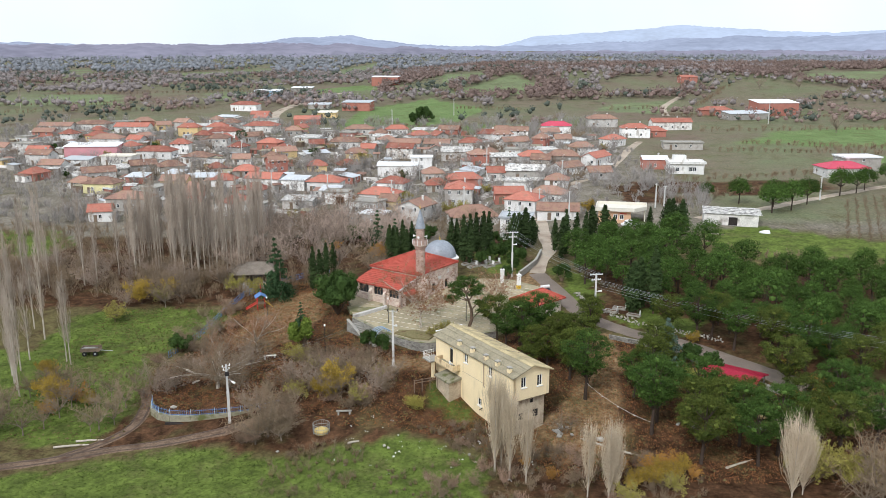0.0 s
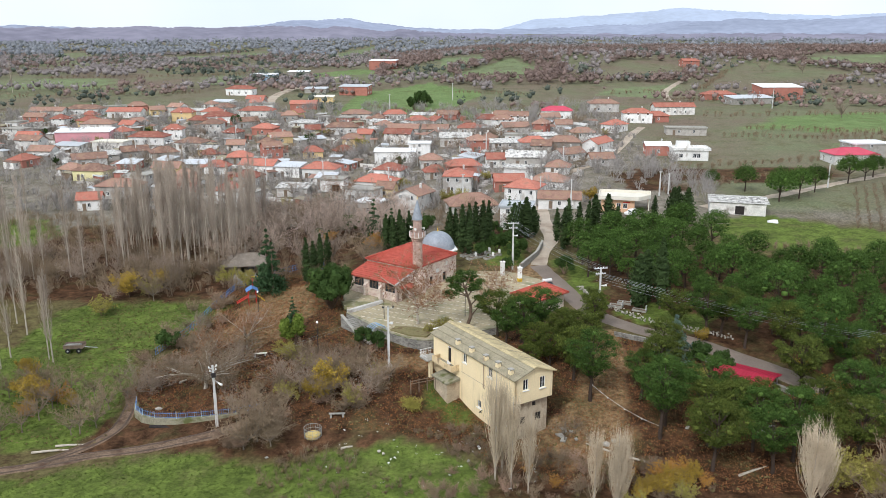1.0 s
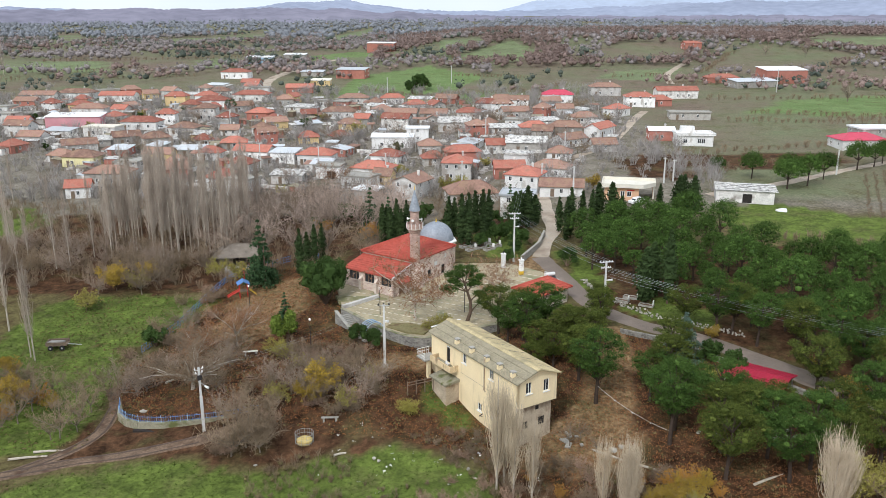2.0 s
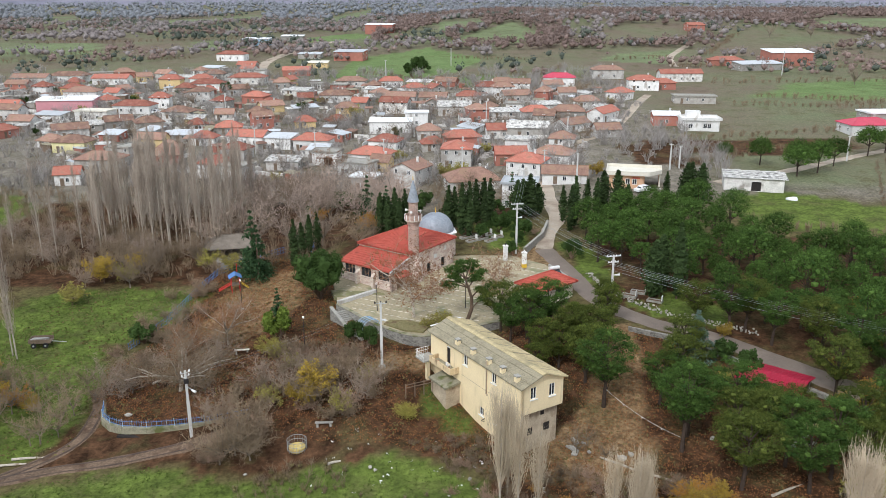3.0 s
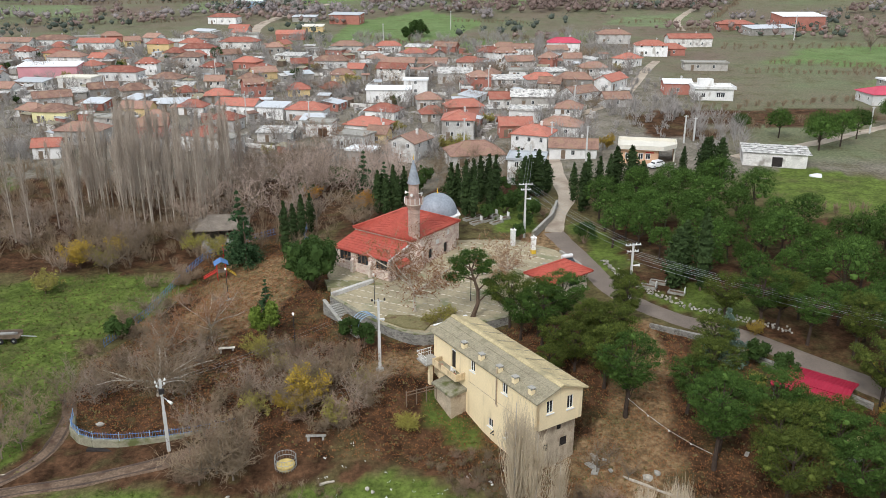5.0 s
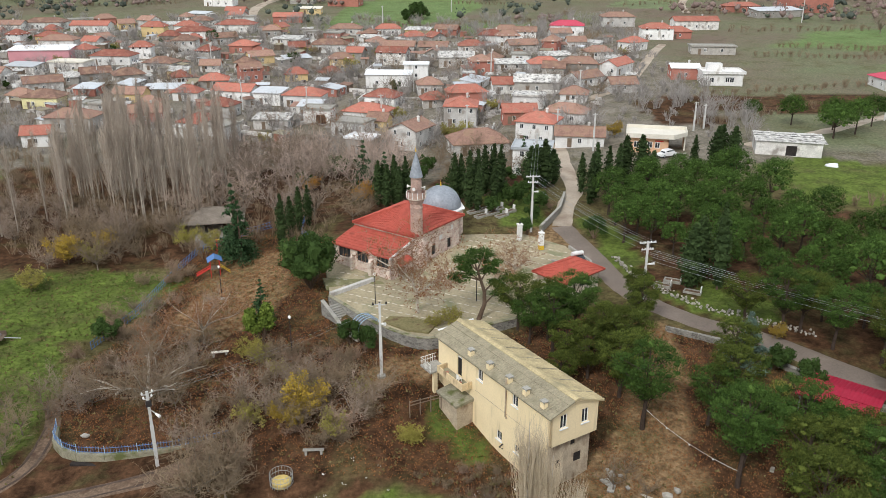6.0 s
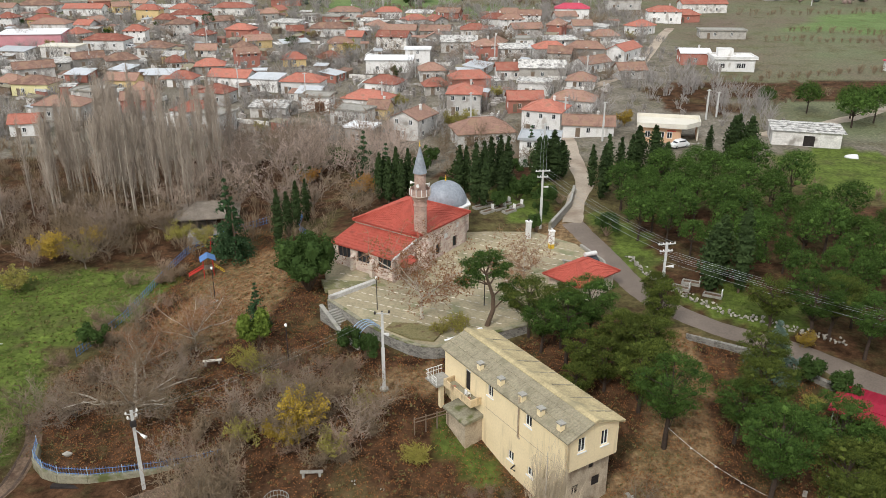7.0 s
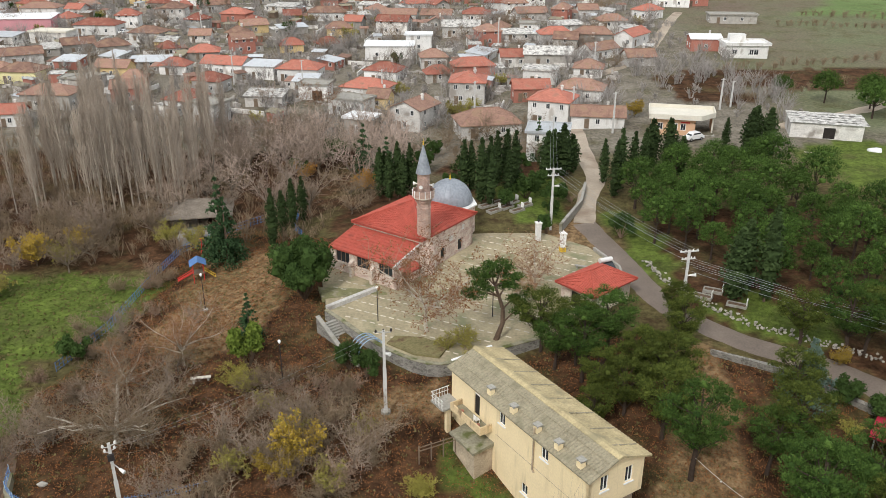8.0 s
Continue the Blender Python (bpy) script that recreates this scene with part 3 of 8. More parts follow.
for off in (-0.7, 0.7):
    strip("wheel_rut", [(-95, 76 + off), (-70, 84 + off), (-58.6, 87.8 + off), (-46, 92.2 + off), (-38, 94.2 + off), (-31, 96.3 + off)], 0.42, M["mud"], "dark wheel rut in the dirt lane", "rut", 0.09, ragged=0.6)
    strip("wheel_rut", [(-52 + off, 90.5), (-47.5 + off, 95), (-45.4 + off, 99.5), (-46 + off, 106)], 0.4, M["mud"], "dark wheel rut in the dirt track", "rut", 0.09, ragged=0.6)
strip("dirt_road", [(-100, 430), (-108, 470), (-112, 520), (-100, 580), (-84, 620)], 7, M["village_road"], "pale dirt road climbing out of the village", "road", 0.15)
strip("west_street", [(-118, 330), (-122, 352), (-128, 380), (-136, 402), (-125, 430), (-100, 440)], 4.5, M["village_road"], "pale street through the western houses", "road", 0.12)
strip("field_track", [(122, 470), (132, 520), (148, 560), (165, 590)], 5, M["village_road"], "pale farm track between fields", "road", 0.15)
strip("vineyard_track", [(66, 208), (90, 222), (115, 240), (150, 262), (190, 285)], 4, M["village_road"], "pale track along the row of round trees", "road", 0.1)


# ---------- distant hills ----------
def hill_range(name, dist, spans, colour, glow, seed, rough):
    """A far ridge, thousands of paces away, as a rounded bank of land with painted haze."""
    b = Build()
    n = 700
    rows = 7
    for k in range(rows):
        for i in range(n + 1):
            a = -0.95 + 1.9 * i / n
            h = float(np.interp(a, [s[0] for s in spans], [s[1] for s in spans]))
            h += rough * noise.fractal((a * 26, seed, 0.0), 1.0, 2.0, 4) + 0.35 * rough * noise.noise((a * 240, seed, 4.0)) + 0.3 * rough * noise.noise((a * 700, seed + k * 3.1, 8.0))
            t = k / (rows - 1)
            d = dist - (1 - t) * dist * 0.16
            b.v.append((d * math.sin(a), d * math.cos(a), 20 + (h - 20) * (1 - (1 - t) ** 2.0)))
    for k in range(rows - 1):
        for i in range(n):
            j = k * (n + 1) + i
            b.f.append((j, j + 1, j + n + 2, j + n + 1))
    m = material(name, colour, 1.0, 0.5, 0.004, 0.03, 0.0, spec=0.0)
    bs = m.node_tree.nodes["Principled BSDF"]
    # bluish emission adds the haze that veils the ridge
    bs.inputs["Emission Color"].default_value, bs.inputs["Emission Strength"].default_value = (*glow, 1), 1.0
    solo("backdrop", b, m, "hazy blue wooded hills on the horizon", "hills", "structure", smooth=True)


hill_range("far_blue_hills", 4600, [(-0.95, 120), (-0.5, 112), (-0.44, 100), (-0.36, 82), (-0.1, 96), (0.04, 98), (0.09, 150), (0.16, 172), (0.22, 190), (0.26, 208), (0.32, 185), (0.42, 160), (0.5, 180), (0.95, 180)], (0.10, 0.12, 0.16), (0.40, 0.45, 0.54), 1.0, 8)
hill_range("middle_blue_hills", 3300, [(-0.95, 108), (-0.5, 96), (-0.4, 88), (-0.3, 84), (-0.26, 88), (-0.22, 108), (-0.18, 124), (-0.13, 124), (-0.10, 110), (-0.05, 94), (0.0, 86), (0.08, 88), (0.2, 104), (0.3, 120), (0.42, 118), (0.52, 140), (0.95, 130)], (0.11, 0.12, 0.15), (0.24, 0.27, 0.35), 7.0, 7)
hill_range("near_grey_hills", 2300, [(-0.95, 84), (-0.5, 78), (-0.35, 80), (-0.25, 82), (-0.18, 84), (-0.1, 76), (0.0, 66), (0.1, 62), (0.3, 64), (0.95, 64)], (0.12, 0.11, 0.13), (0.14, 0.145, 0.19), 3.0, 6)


# ---------- plants ----------
def rvec(r):
    while True:
        v = Vector((r.uniform(-1, 1), r.uniform(-1, 1), r.uniform(-1, 1)))
        if 0.05 < v.length < 1:
            return v.normalized()


def limb(b, r, p, d, length, rad, sides, bend=0.25, lift=0.0, steps=3):
    """A tapering, crooked limb; returns its points."""
    pts, rr = [p.copy()], [rad]
    for i in range(steps):
        d = (d + rvec(r) * bend + Vector((0, 0, lift))).normalized()
        p = p + d * length / steps
        pts.append(p.copy())
        rr.append(rad * (1 - 0.75 * (i + 1) / steps))
    b.tube(pts, rr, sides, cap=False)
    return pts, d


def bare_shape(seed, h, spread, limbs=7, fork=0.25, thick=0.022, twig=0.026, dens=1.0, leaves=0, leaf=0.16, rise=(0.45, 1.1)):
    """Trunk with limbs, a crown of fine twigs, and the last leaves."""
    r = random.Random(seed)
    trunk, twigs, lv = Build(), Build(), Build()
    pts, d = limb(trunk, r, Vector((0, 0, -0.3)), Vector((0, 0, 1)), h * fork + 0.3, h * thick, 7, 0.08)
    top = pts[-1]
    rad = h * thick * 0.62
    for i in range(limbs):
        a = 2 * math.pi * i / limbs + r.uniform(-0.4, 0.4)
        d0 = Vector((math.cos(a) * spread, math.sin(a) * spread, r.uniform(*rise))).normalized()
        lp, ld = limb(trunk, r, top - Vector((0, 0, r.uniform(0, h * fork * 0.4))), d0, h * r.uniform(0.45, 0.72), rad * r.uniform(0.6, 0.95), 5, 0.3, 0.08, 4)
        for p in lp[1:]:
            for k in range(int(r.randint(3, 5) * dens)):
                d1 = (ld * 0.5 + rvec(r) + Vector((0, 0, 0.35))).normalized()
                sp, sd = limb(twigs, r, p, d1, h * r.uniform(0.14, 0.26), twig * 1.6, 3, 0.3, 0.1, 2)
                for q in sp[1:]:
                    for _ in range(int(3 * dens)):
                        d2 = (sd * 0.6 + rvec(r) + Vector((0, 0, 0.25))).normalized()
                        e = q + d2 * h * r.uniform(0.06, 0.14)
                        sprig(twigs, r, q, e, twig)
                        for _ in range(leaves):
                            leaf_at(lv, r, q.lerp(e, r.random()) + rvec(r) * 0.15, leaf)
    return trunk, twigs, lv


def leaf_at(b, r, p, size, up=0.0, wide=1.0):
    a = rvec(r)
    a = (a + Vector((0, 0, up))).normalized()
    c = a.cross(rvec(r)).normalized() * size * r.uniform(0.35, 0.7) * wide
    a = a * size * r.uniform(0.7, 1.3)
    k = len(b.v)
    b.v += [tuple(p - c), tuple(p + c), tuple(p + a)]
    b.f.append((k, k + 1, k + 2))


def sprig(b, r, p, e, w):
    """The finest twigs: a tapering blade."""
    c = (e - p).cross(rvec(r)).normalized() * w
    k = len(b.v)
    b.v += [tuple(p - c), tuple(p + c), tuple(e + c * 0.4), tuple(e - c * 0.4)]
    b.f.append((k, k + 1, k + 2, k + 3))


ICO = bmesh.new()
bmesh.ops.create_icosphere(ICO, subdivisions=2, radius=1.0)
ICO_V = [v.co.copy() for v in ICO.verts]
ICO_F = [tuple(v.index for v in f.verts) for f in ICO.faces]
ICO.free()

ICO = bmesh.new()
bmesh.ops.create_icosphere(ICO, subdivisions=1, radius=1.0)
ICO_SMALL_V = [v.co.copy() for v in ICO.verts]
ICO_SMALL_F = [tuple(v.index for v in f.verts) for f in ICO.faces]
ICO.free()


def clump(b, r, p, rx, rz, leaves, leaf, rough=0.35, wide=1.0):
    """A lumpy mass of foliage with leaves standing out of it."""
    k, off = len(b.v), r.uniform(0, 99)
    if wide < 1:
        for v in ICO_SMALL_V:
            s = 0.38 + 0.3 * noise.noise(v * 1.9 + Vector((off, off, off)))
            b.v.append((p.x + v.x * rx * s, p.y + v.y * rx * s, p.z + v.z * rz * s))
        b.f += [(k + i, k + j, k + m) for i, j, m in ICO_SMALL_F]
        for _ in range(leaves):
            d = rvec(r)
            if d.z < -0.3:
                d.z = -d.z
            q = p + Vector((d.x * rx, d.y * rx, d.z * rz)) * r.uniform(0.5, 1.22)
            out = (d + rvec(r) * 0.7 + Vector((0, 0, 0.35))).normalized() * leaf * r.uniform(0.7, 1.3)
            c = out.cross(rvec(r)).normalized() * leaf * wide * r.uniform(0.35, 0.6)
            k = len(b.v)
            b.v += [tuple(q - c), tuple(q + c), tuple(q + out)]
            b.f.append((k, k + 1, k + 2))
        return
    for v in ICO_V:
        s = 0.64 + rough * noise.noise(v * 1.9 + Vector((off, off, off))) + 0.2 * noise.noise(v * 5 + Vector((off, 0, 0)))
        b.v.append((p.x + v.x * rx * s, p.y + v.y * rx * s, p.z + v.z * rz * s))
    b.f += [(k + i, k + j, k + m) for i, j, m in ICO_F]
    for _ in range(leaves):
        d = rvec(r)
        if d.z < -0.5:
            d.z = -d.z
        q = p + Vector((d.x * rx, d.y * rx, d.z * rz)) * r.uniform(0.68, 1.02)
        leaf_at(b, r, q, leaf * r.uniform(0.7, 1.25), 0.3, wide)


def pine_shape(seed, h, rad, clumps=16, leaves=70, leaf=0.38, crown=0.55, lean=0.0, open_=0.0, size=1.0, flat=1.0):
    """A pine: crooked trunk, side limbs, and a crown of many needle clumps over an egg-shaped shell."""
    r = random.Random(seed)
    trunk, top = Build(), Build()
    pts, d = limb(trunk, r, Vector((0, 0, -0.4)), Vector((lean, 0.2 * lean, 1)).normalized(), h * 0.86, h * 0.024 + 0.05, 7, 0.07, 0.05, 5)
    c0 = pts[-1]
    lo, span = h * (1 - crown), h * crown
    for i in range(clumps):
        a = 2.4 * i + r.uniform(-0.5, 0.5)
        f = (i + 0.5) / clumps
        zf = 1 - f ** 0.9
        shell = rad * max(0.15, math.sin(math.pi * min(0.95, 0.30 + 0.62 * (1 - zf)))) * r.uniform(0.62, 1.0)
        if zf > 0.85:
            shell *= 0.45
        p = Vector((c0.x * (0.4 + 0.6 * zf) + shell * math.cos(a), c0.y * (0.4 + 0.6 * zf) + shell * math.sin(a), lo + span * (0.12 + 0.80 * zf) + r.uniform(-0.35, 0.35)))
        k = min(len(pts) - 1, max(1, int((p.z / h) * (len(pts) - 1))))
        base = pts[k]
        if i % 2 or open_:
            trunk.tube([base, base.lerp(p, 0.6) + Vector((0, 0, -0.15)), p], [0.085, 0.055, 0.03], 4, cap=False)
        if r.random() < open_:
            continue
        big = rad * size * r.uniform(0.2, 0.4)
        clump(top, r, p, big, big * flat * r.uniform(0.62, 0.95), int(leaves * r.uniform(0.7, 1.3)), leaf, 0.6, 0.42)
    return trunk, top


def dome_pine_shape(seed, h, rad, clumps=30, leaves=125, leaf=0.25):
    """A close-grown pine: a short trunk under a rounded dome of dense needle clumps."""
    r = random.Random(seed)
    trunk, top = Build(), Build()
    pts, d = limb(trunk, r, Vector((0, 0, -0.4)), Vector((0, 0, 1)), h * 0.8, h * 0.022 + 0.05, 6, 0.06, 0.05, 4)
    mid, tall = h * 0.58, h * 0.40
    for i in range(clumps):
        z = 1 - 1.35 * (i + 0.5) / clumps
        a, w = 2.4 * i + r.uniform(-0.3, 0.3), math.sqrt(max(0.0, 1 - z * z))
        f = r.uniform(0.62, 0.84)
        p = Vector((math.cos(a) * w * rad * f, math.sin(a) * w * rad * f, mid + z * tall * f))
        if i % 4 == 0:
            trunk.tube([pts[2], pts[2].lerp(p, 0.6), p], [0.08, 0.055, 0.03], 4, cap=False)
        big = rad * r.uniform(0.26, 0.40)
        clump(top, r, p, big, big * 0.85, int(leaves * r.uniform(0.8, 1.2)), leaf, 0.5, 0.5)
    return trunk, top


def cypress_shape(seed, h, rad, leaves=900, leaf=0.3):
    r = random.Random(seed)
    trunk, top = Build(), Build()
    trunk.tube([(0, 0, -0.3), (0, 0, h * 0.5)], [0.16, 0.08], 6)
    n = 9
    for i in range(n):
        z = h * (0.10 + 0.82 * i / (n - 1))
        w = rad * math.sin(math.pi * min(0.98, 0.16 + 0.80 * i / (n - 1))) ** 0.7
        clump(top, r, Vector((r.uniform(-0.1, 0.1), r.uniform(-0.1, 0.1), z)), w * 0.95, h * 0.10, leaves // n, leaf, 0.25)
    top.tube([(0, 0, h * 0.9), (0, 0, h)], [0.14, 0.01], 5)
    return trunk, top


def conifer_shape(seed, h, rad, tiers=11, leaf=0.34):
    """A cedar or spruce with drooping tiers of boughs."""
    r = random.Random(seed)
    trunk, top = Build(), Build()
    trunk.tube([(0, 0, -0.3), (0, 0, h * 0.6), (0, 0, h * 0.97)], [h * 0.022 + 0.04, h * 0.012, 0.02], 7)
    for i in range(tiers):
        f = i / (tiers - 1)
        z, w = h * (0.12 + 0.84 * f), rad * (1 - f) ** 0.85 + 0.12
        for k in range(max(4, int(9 * (1 - f)) + 2)):
            a = r.uniform(0, 6.28)
            ln = w * r.uniform(0.75, 1.1)
            tip = Vector((math.cos(a) * ln, math.sin(a) * ln, z - ln * 0.22))
            for s in range(int(16 + 12 * ln)):
                t = r.uniform(0.15, 1.0)
                q = Vector((0, 0, z)).lerp(tip, t) + rvec(r) * 0.22 * ln * (0.4 + t * 0.4)
                leaf_at(top, r, q, leaf, -0.1)
    return trunk, top


def poplar_shape(seed, h, rad, branches=110, twig=0.022, broom=False):
    """A bare, narrow poplar: all boughs rise steeply along the stem."""
    r = random.Random(seed)
    trunk, twigs = Build(), Build()
    trunk.tube([(0, 0, -0.4), (r.uniform(-.1, .1), r.uniform(-.1, .1), h * 0.45), (r.uniform(-.2, .2), r.uniform(-.2, .2), h * 0.95)], [h * 0.0055 + 0.04, h * 0.004 + 0.03, 0.02], 6)
    for i in range(branches):
        f = r.uniform(0.06, 0.75) if broom else 0.20 + 0.74 * r.random() ** 0.9
        a = r.uniform(0, 6.28)
        w = rad * (math.sin(math.pi * (0.22 + 0.70 * f)) ** 0.8) * r.uniform(0.35, 1.0)
        z0 = h * f
        ln = (h - z0) * r.uniform(0.35, 0.8) if broom else h * r.uniform(0.10, 0.2) * (1.25 - 0.7 * f)
        d = Vector((math.cos(a), math.sin(a), 0))
        p0, p1, p2 = Vector((0, 0, z0)), d * w * 0.7 + Vector((0, 0, z0 + ln * 0.45)), d * w + Vector((0, 0, z0 + ln))
        twigs.tube([p0, p1, p2], [twig * 1.5, twig, twig * 0.3], 3, cap=False)
        for _ in range(4):
            q = p0.lerp(p1, r.random()) if r.random() < 0.3 else p1.lerp(p2, r.random())
            e = q + Vector((r.uniform(-0.25, 0.25) * rad, r.uniform(-0.25, 0.25) * rad, ln * r.uniform(0.25, 0.5)))
            sprig(twigs, r, q, e, twig * 0.6)
    return trunk, twigs


def bush_shape(seed, h, rad, clumps, leaves, leaf):
    r = random.Random(seed)
    stem, top = Build(), Build()
    for i in range(clumps):
        a, rr = r.uniform(0, 6.28), rad * math.sqrt(r.random()) * 0.8
        p = Vector((rr * math.cos(a), rr * math.sin(a), h * r.uniform(0.35, 0.75)))
        stem.tube([(0, 0, -0.2), p], [0.07, 0.03], 4, cap=False)
        clump(top, r, p, rad * r.uniform(0.28, 0.42), h * r.uniform(0.14, 0.24), leaves, leaf, 0.5)
    return stem, top


class Plant:
    """One kind of tree, built once and then copied."""

    def __init__(self, name, label, category, group, parts):
        self.made, self.args = None, (name, label, category, group, parts)

    def put(self, x, y, s=1.0, rz=None, dz=0.0, label=""):
        name, lab, cat, group, parts = self.args
        if abs(x) > 0.57 * (y + 8) + 8:
            return None
        rz = rz if rz is not None else (x * 37.7 + y * 91.3) % 360
        m = on(x, y, rz, dz)
        if self.made is None:
            ob = thing(name, m, lab, cat, group)
            for pn, sh, mt in parts:
                if sh.v:
                    part(pn, sh, mt, ob)
            self.made = ob
        else:
            ob = copy_thing(self.made, m)
        ob.scale = (s, s, s * (0.92 + 0.16 * ((x * 7.3 + y * 3.1) % 1)))
        if label:
            tagged(ob, label)
        return ob


def pine_kind(seed, h, rad, mat, group, label, **kw):
    t, c = pine_shape(seed, h, rad, **kw)
    return Plant("pine_tree", label, "pine", group, [("trunk", t, M["bark_pine"]), ("crown", c, mat)])


def bare_kind(seed, h, spread, name, label, group, bark, twigm, leafm=None, **kw):
    t, w, lv = bare_shape(seed, h, spread, **kw)
    return Plant(name, label, "tree", group, [("trunk", t, bark), ("crown", w, twigm), ("foliage", lv, leafm)])


def dome_kind(seed, h, rad, group, label, **kw):
    t, c = dome_pine_shape(seed, h, rad, **kw)
    return Plant("pine_tree", label, "pine", group, [("trunk", t, M["bark_pine"]), ("crown", c, M["pine"])])


wood_pines = [dome_kind(11 + i, 8.0 + 0.6 * i, 2.5 + 0.22 * i, "pines of the wood", "dense dark green pine in the roadside wood") for i in range(5)]
near_pines = [pine_kind(31 + i, 10.0 + 0.6 * i, 3.7, M["pine"] if i % 2 else M["pine_olive"], "pines by the houses", "tall dark green pine with open crown", clumps=56, leaves=215, leaf=0.225, crown=0.68, size=0.8, flat=0.9) for i in range(4)]
olive_pines = [pine_kind(41 + i, 7.5, 2.6, M["pine_olive"], "olive pines", "yellowish green pine beside the lane", clumps=48, leaves=230, leaf=0.21, crown=0.8, size=0.8) for i in range(2)]
round_trees = [dome_kind(51 + i, 6.2, 2.9, "round trees along the track", "round-headed dark green pine in a row") for i in range(2)]


def cyp_kind(seed, h, rad):
    t, c = cypress_shape(seed, h, rad)
    return Plant("cypress_tree", "slender dark green cypress tree", "cypress", "cypresses", [("trunk", t, M["bark"]), ("crown", c, M["cypress"])])


cypresses = [cyp_kind(61, 8.8, 1.15), cyp_kind(62, 10.2, 1.4), cyp_kind(63, 7, 1.6)]
t_, c_ = conifer_shape(71, 11, 3.0)
cedar = Plant("cedar_tree", "dark green cedar with drooping boughs", "cedar", "cedars", [("trunk", t_, M["bark"]), ("crown", c_, M["cedar"])])
t_, c_ = conifer_shape(72, 6.5, 3.0, 10)
blue_cedar = Plant("blue_cedar_tree", "silvery blue-green cedar beside the lane", "cedar", "", [("trunk", t_, M["bark"]), ("crown", c_, M["blue_cedar"])])


def pop_kind(seed, h, rad, mat, label, group, **kw):
    t, c = poplar_shape(seed, h, rad, **kw)
    return Plant("poplar_tree", label, "poplar", group, [("trunk", t, M["bark_pale"]), ("crown", c, mat)])


grove_poplars = [pop_kind(81 + i, 18 + i, 1.25, M["twig_tan"], "tall bare grey-brown poplar tree", "poplar grove", branches=115, twig=0.024) for i in range(4)]
tan_poplars = [pop_kind(91 + i, 11.0, 1.35, M["twig_cream"], "bare tan poplar with steep twigs", "poplars in the foreground", branches=190, twig=0.016, broom=True) for i in range(2)]
broom_poplar = pop_kind(95, 11.0, 2.4, M["twig_cream"], "wide bare poplar with many rising cream twigs", "poplars in the foreground", branches=330, twig=0.016, broom=True)
plane_tree = bare_kind(101, 11, 1.3, "plane_tree", "old leafless plane tree with pale spreading limbs", "", M["bark_pale"], M["twig_brown"], limbs=12, fork=0.2, thick=0.032, dens=1.7, twig=0.021, rise=(0.12, 0.8))
plane_small = [bare_kind(102 + i, 9.5, 0.9, "plane_tree", "leafless plane tree with fine russet twigs", "plane trees", M["bark_pale"], M["twig_red"], M["brown_leaf"], limbs=7, fork=0.25, dens=1.2, leaves=5, leaf=0.13, twig=0.02) for i in range(2)]
bare_brown = [bare_kind(111 + i, 7.5, 0.9, "bare_tree", "leafless brown tree in the scrub", "bare trees", M["bark_grey"], M["twig_brown"] if i % 2 else M["twig_pale"], limbs=8, fork=0.16, dens=1.0, twig=0.021) for i in range(4)]
bare_big = [bare_kind(121 + i, 12.5, 0.75, "bare_tree", "tall leafless russet tree behind the park", "bare trees", M["bark_grey"], M["twig_haze"] if i else M["twig_pale"], limbs=9, fork=0.2, dens=0.98, twig=0.034) for i in range(2)]
scrub = [bare_kind(131 + i, 3.6, 1.0, "bare_shrub", "leafless brown shrub of the thicket", "bare shrubs", M["bark_grey"], M["twig_brown"] if i != 1 else M["twig_red"], limbs=8, fork=0.05, thick=0.010, twig=0.020, dens=1.0, rise=(0.5, 1.5)) for i in range(3)]
orchard = [bare_kind(141 + i, 5.4, 0.9, "fruit_tree", "leafless grey fruit tree in the orchard", "orchard trees", M["bark_grey"], M["twig_brown"], limbs=7, fork=0.32, thick=0.022, dens=0.95, twig=0.02) for i in range(2)]
yellow_tree = bare_kind(151, 5.6, 0.8, "yellow_tree", "tree with yellow autumn leaves", "yellow trees", M["bark"], M["twig_brown"], M["yellow_leaf"], limbs=7, fork=0.15, leaves=7, leaf=0.18, rise=(0.7, 1.6))
orange_tree = bare_kind(154, 4.4, 0.9, "orange_tree", "shrubby tree with orange autumn leaves", "orange trees", M["bark"], M["twig_red"], M["orange_leaf"], limbs=8, fork=0.1, leaves=3, leaf=0.17, dens=1.0, twig=0.02)
olive_tree = bare_kind(152, 5.2, 0.9, "yellowing_tree", "shrubby tree with yellow-green leaves", "yellowing trees", M["bark"], M["twig_brown"], M["olive_leaf"], limbs=8, fork=0.12, leaves=4, leaf=0.2)
willow = bare_kind(153, 4.6, 0.9, "yellowing_shrub", "feathery shrub with yellow-green leaves", "yellowing trees", M["bark"], M["olive_leaf"], M["olive_leaf"], limbs=9, fork=0.06, leaves=2, leaf=0.13, dens=1.1)
t_, c_ = bush_shape(161, 4.2, 2.2, 12, 120, 0.24)
green_bush = Plant("evergreen_bush", "rounded dark green evergreen bush", "bush", "evergreen bushes", [("stem", t_, M["bark"]), ("crown", c_, M["evergreen"])])
t_, c_ = bush_shape(162, 8.5, 3.9, 46, 230, 0.24)
oak_tree = Plant("evergreen_oak", "broad dense dark evergreen oak", "tree", "", [("trunk", t_, M["bark"]), ("crown", c_, M["evergreen"])])
t_, c_ = bush_shape(163, 5.0, 1.9, 14, 130, 0.26)
thuja = Plant("thuja_shrub", "bright yellow-green thuja shrub", "shrub", "", [("stem", t_, M["bark"]), ("crown", c_, M["thuja"])])

R = random.Random(5)
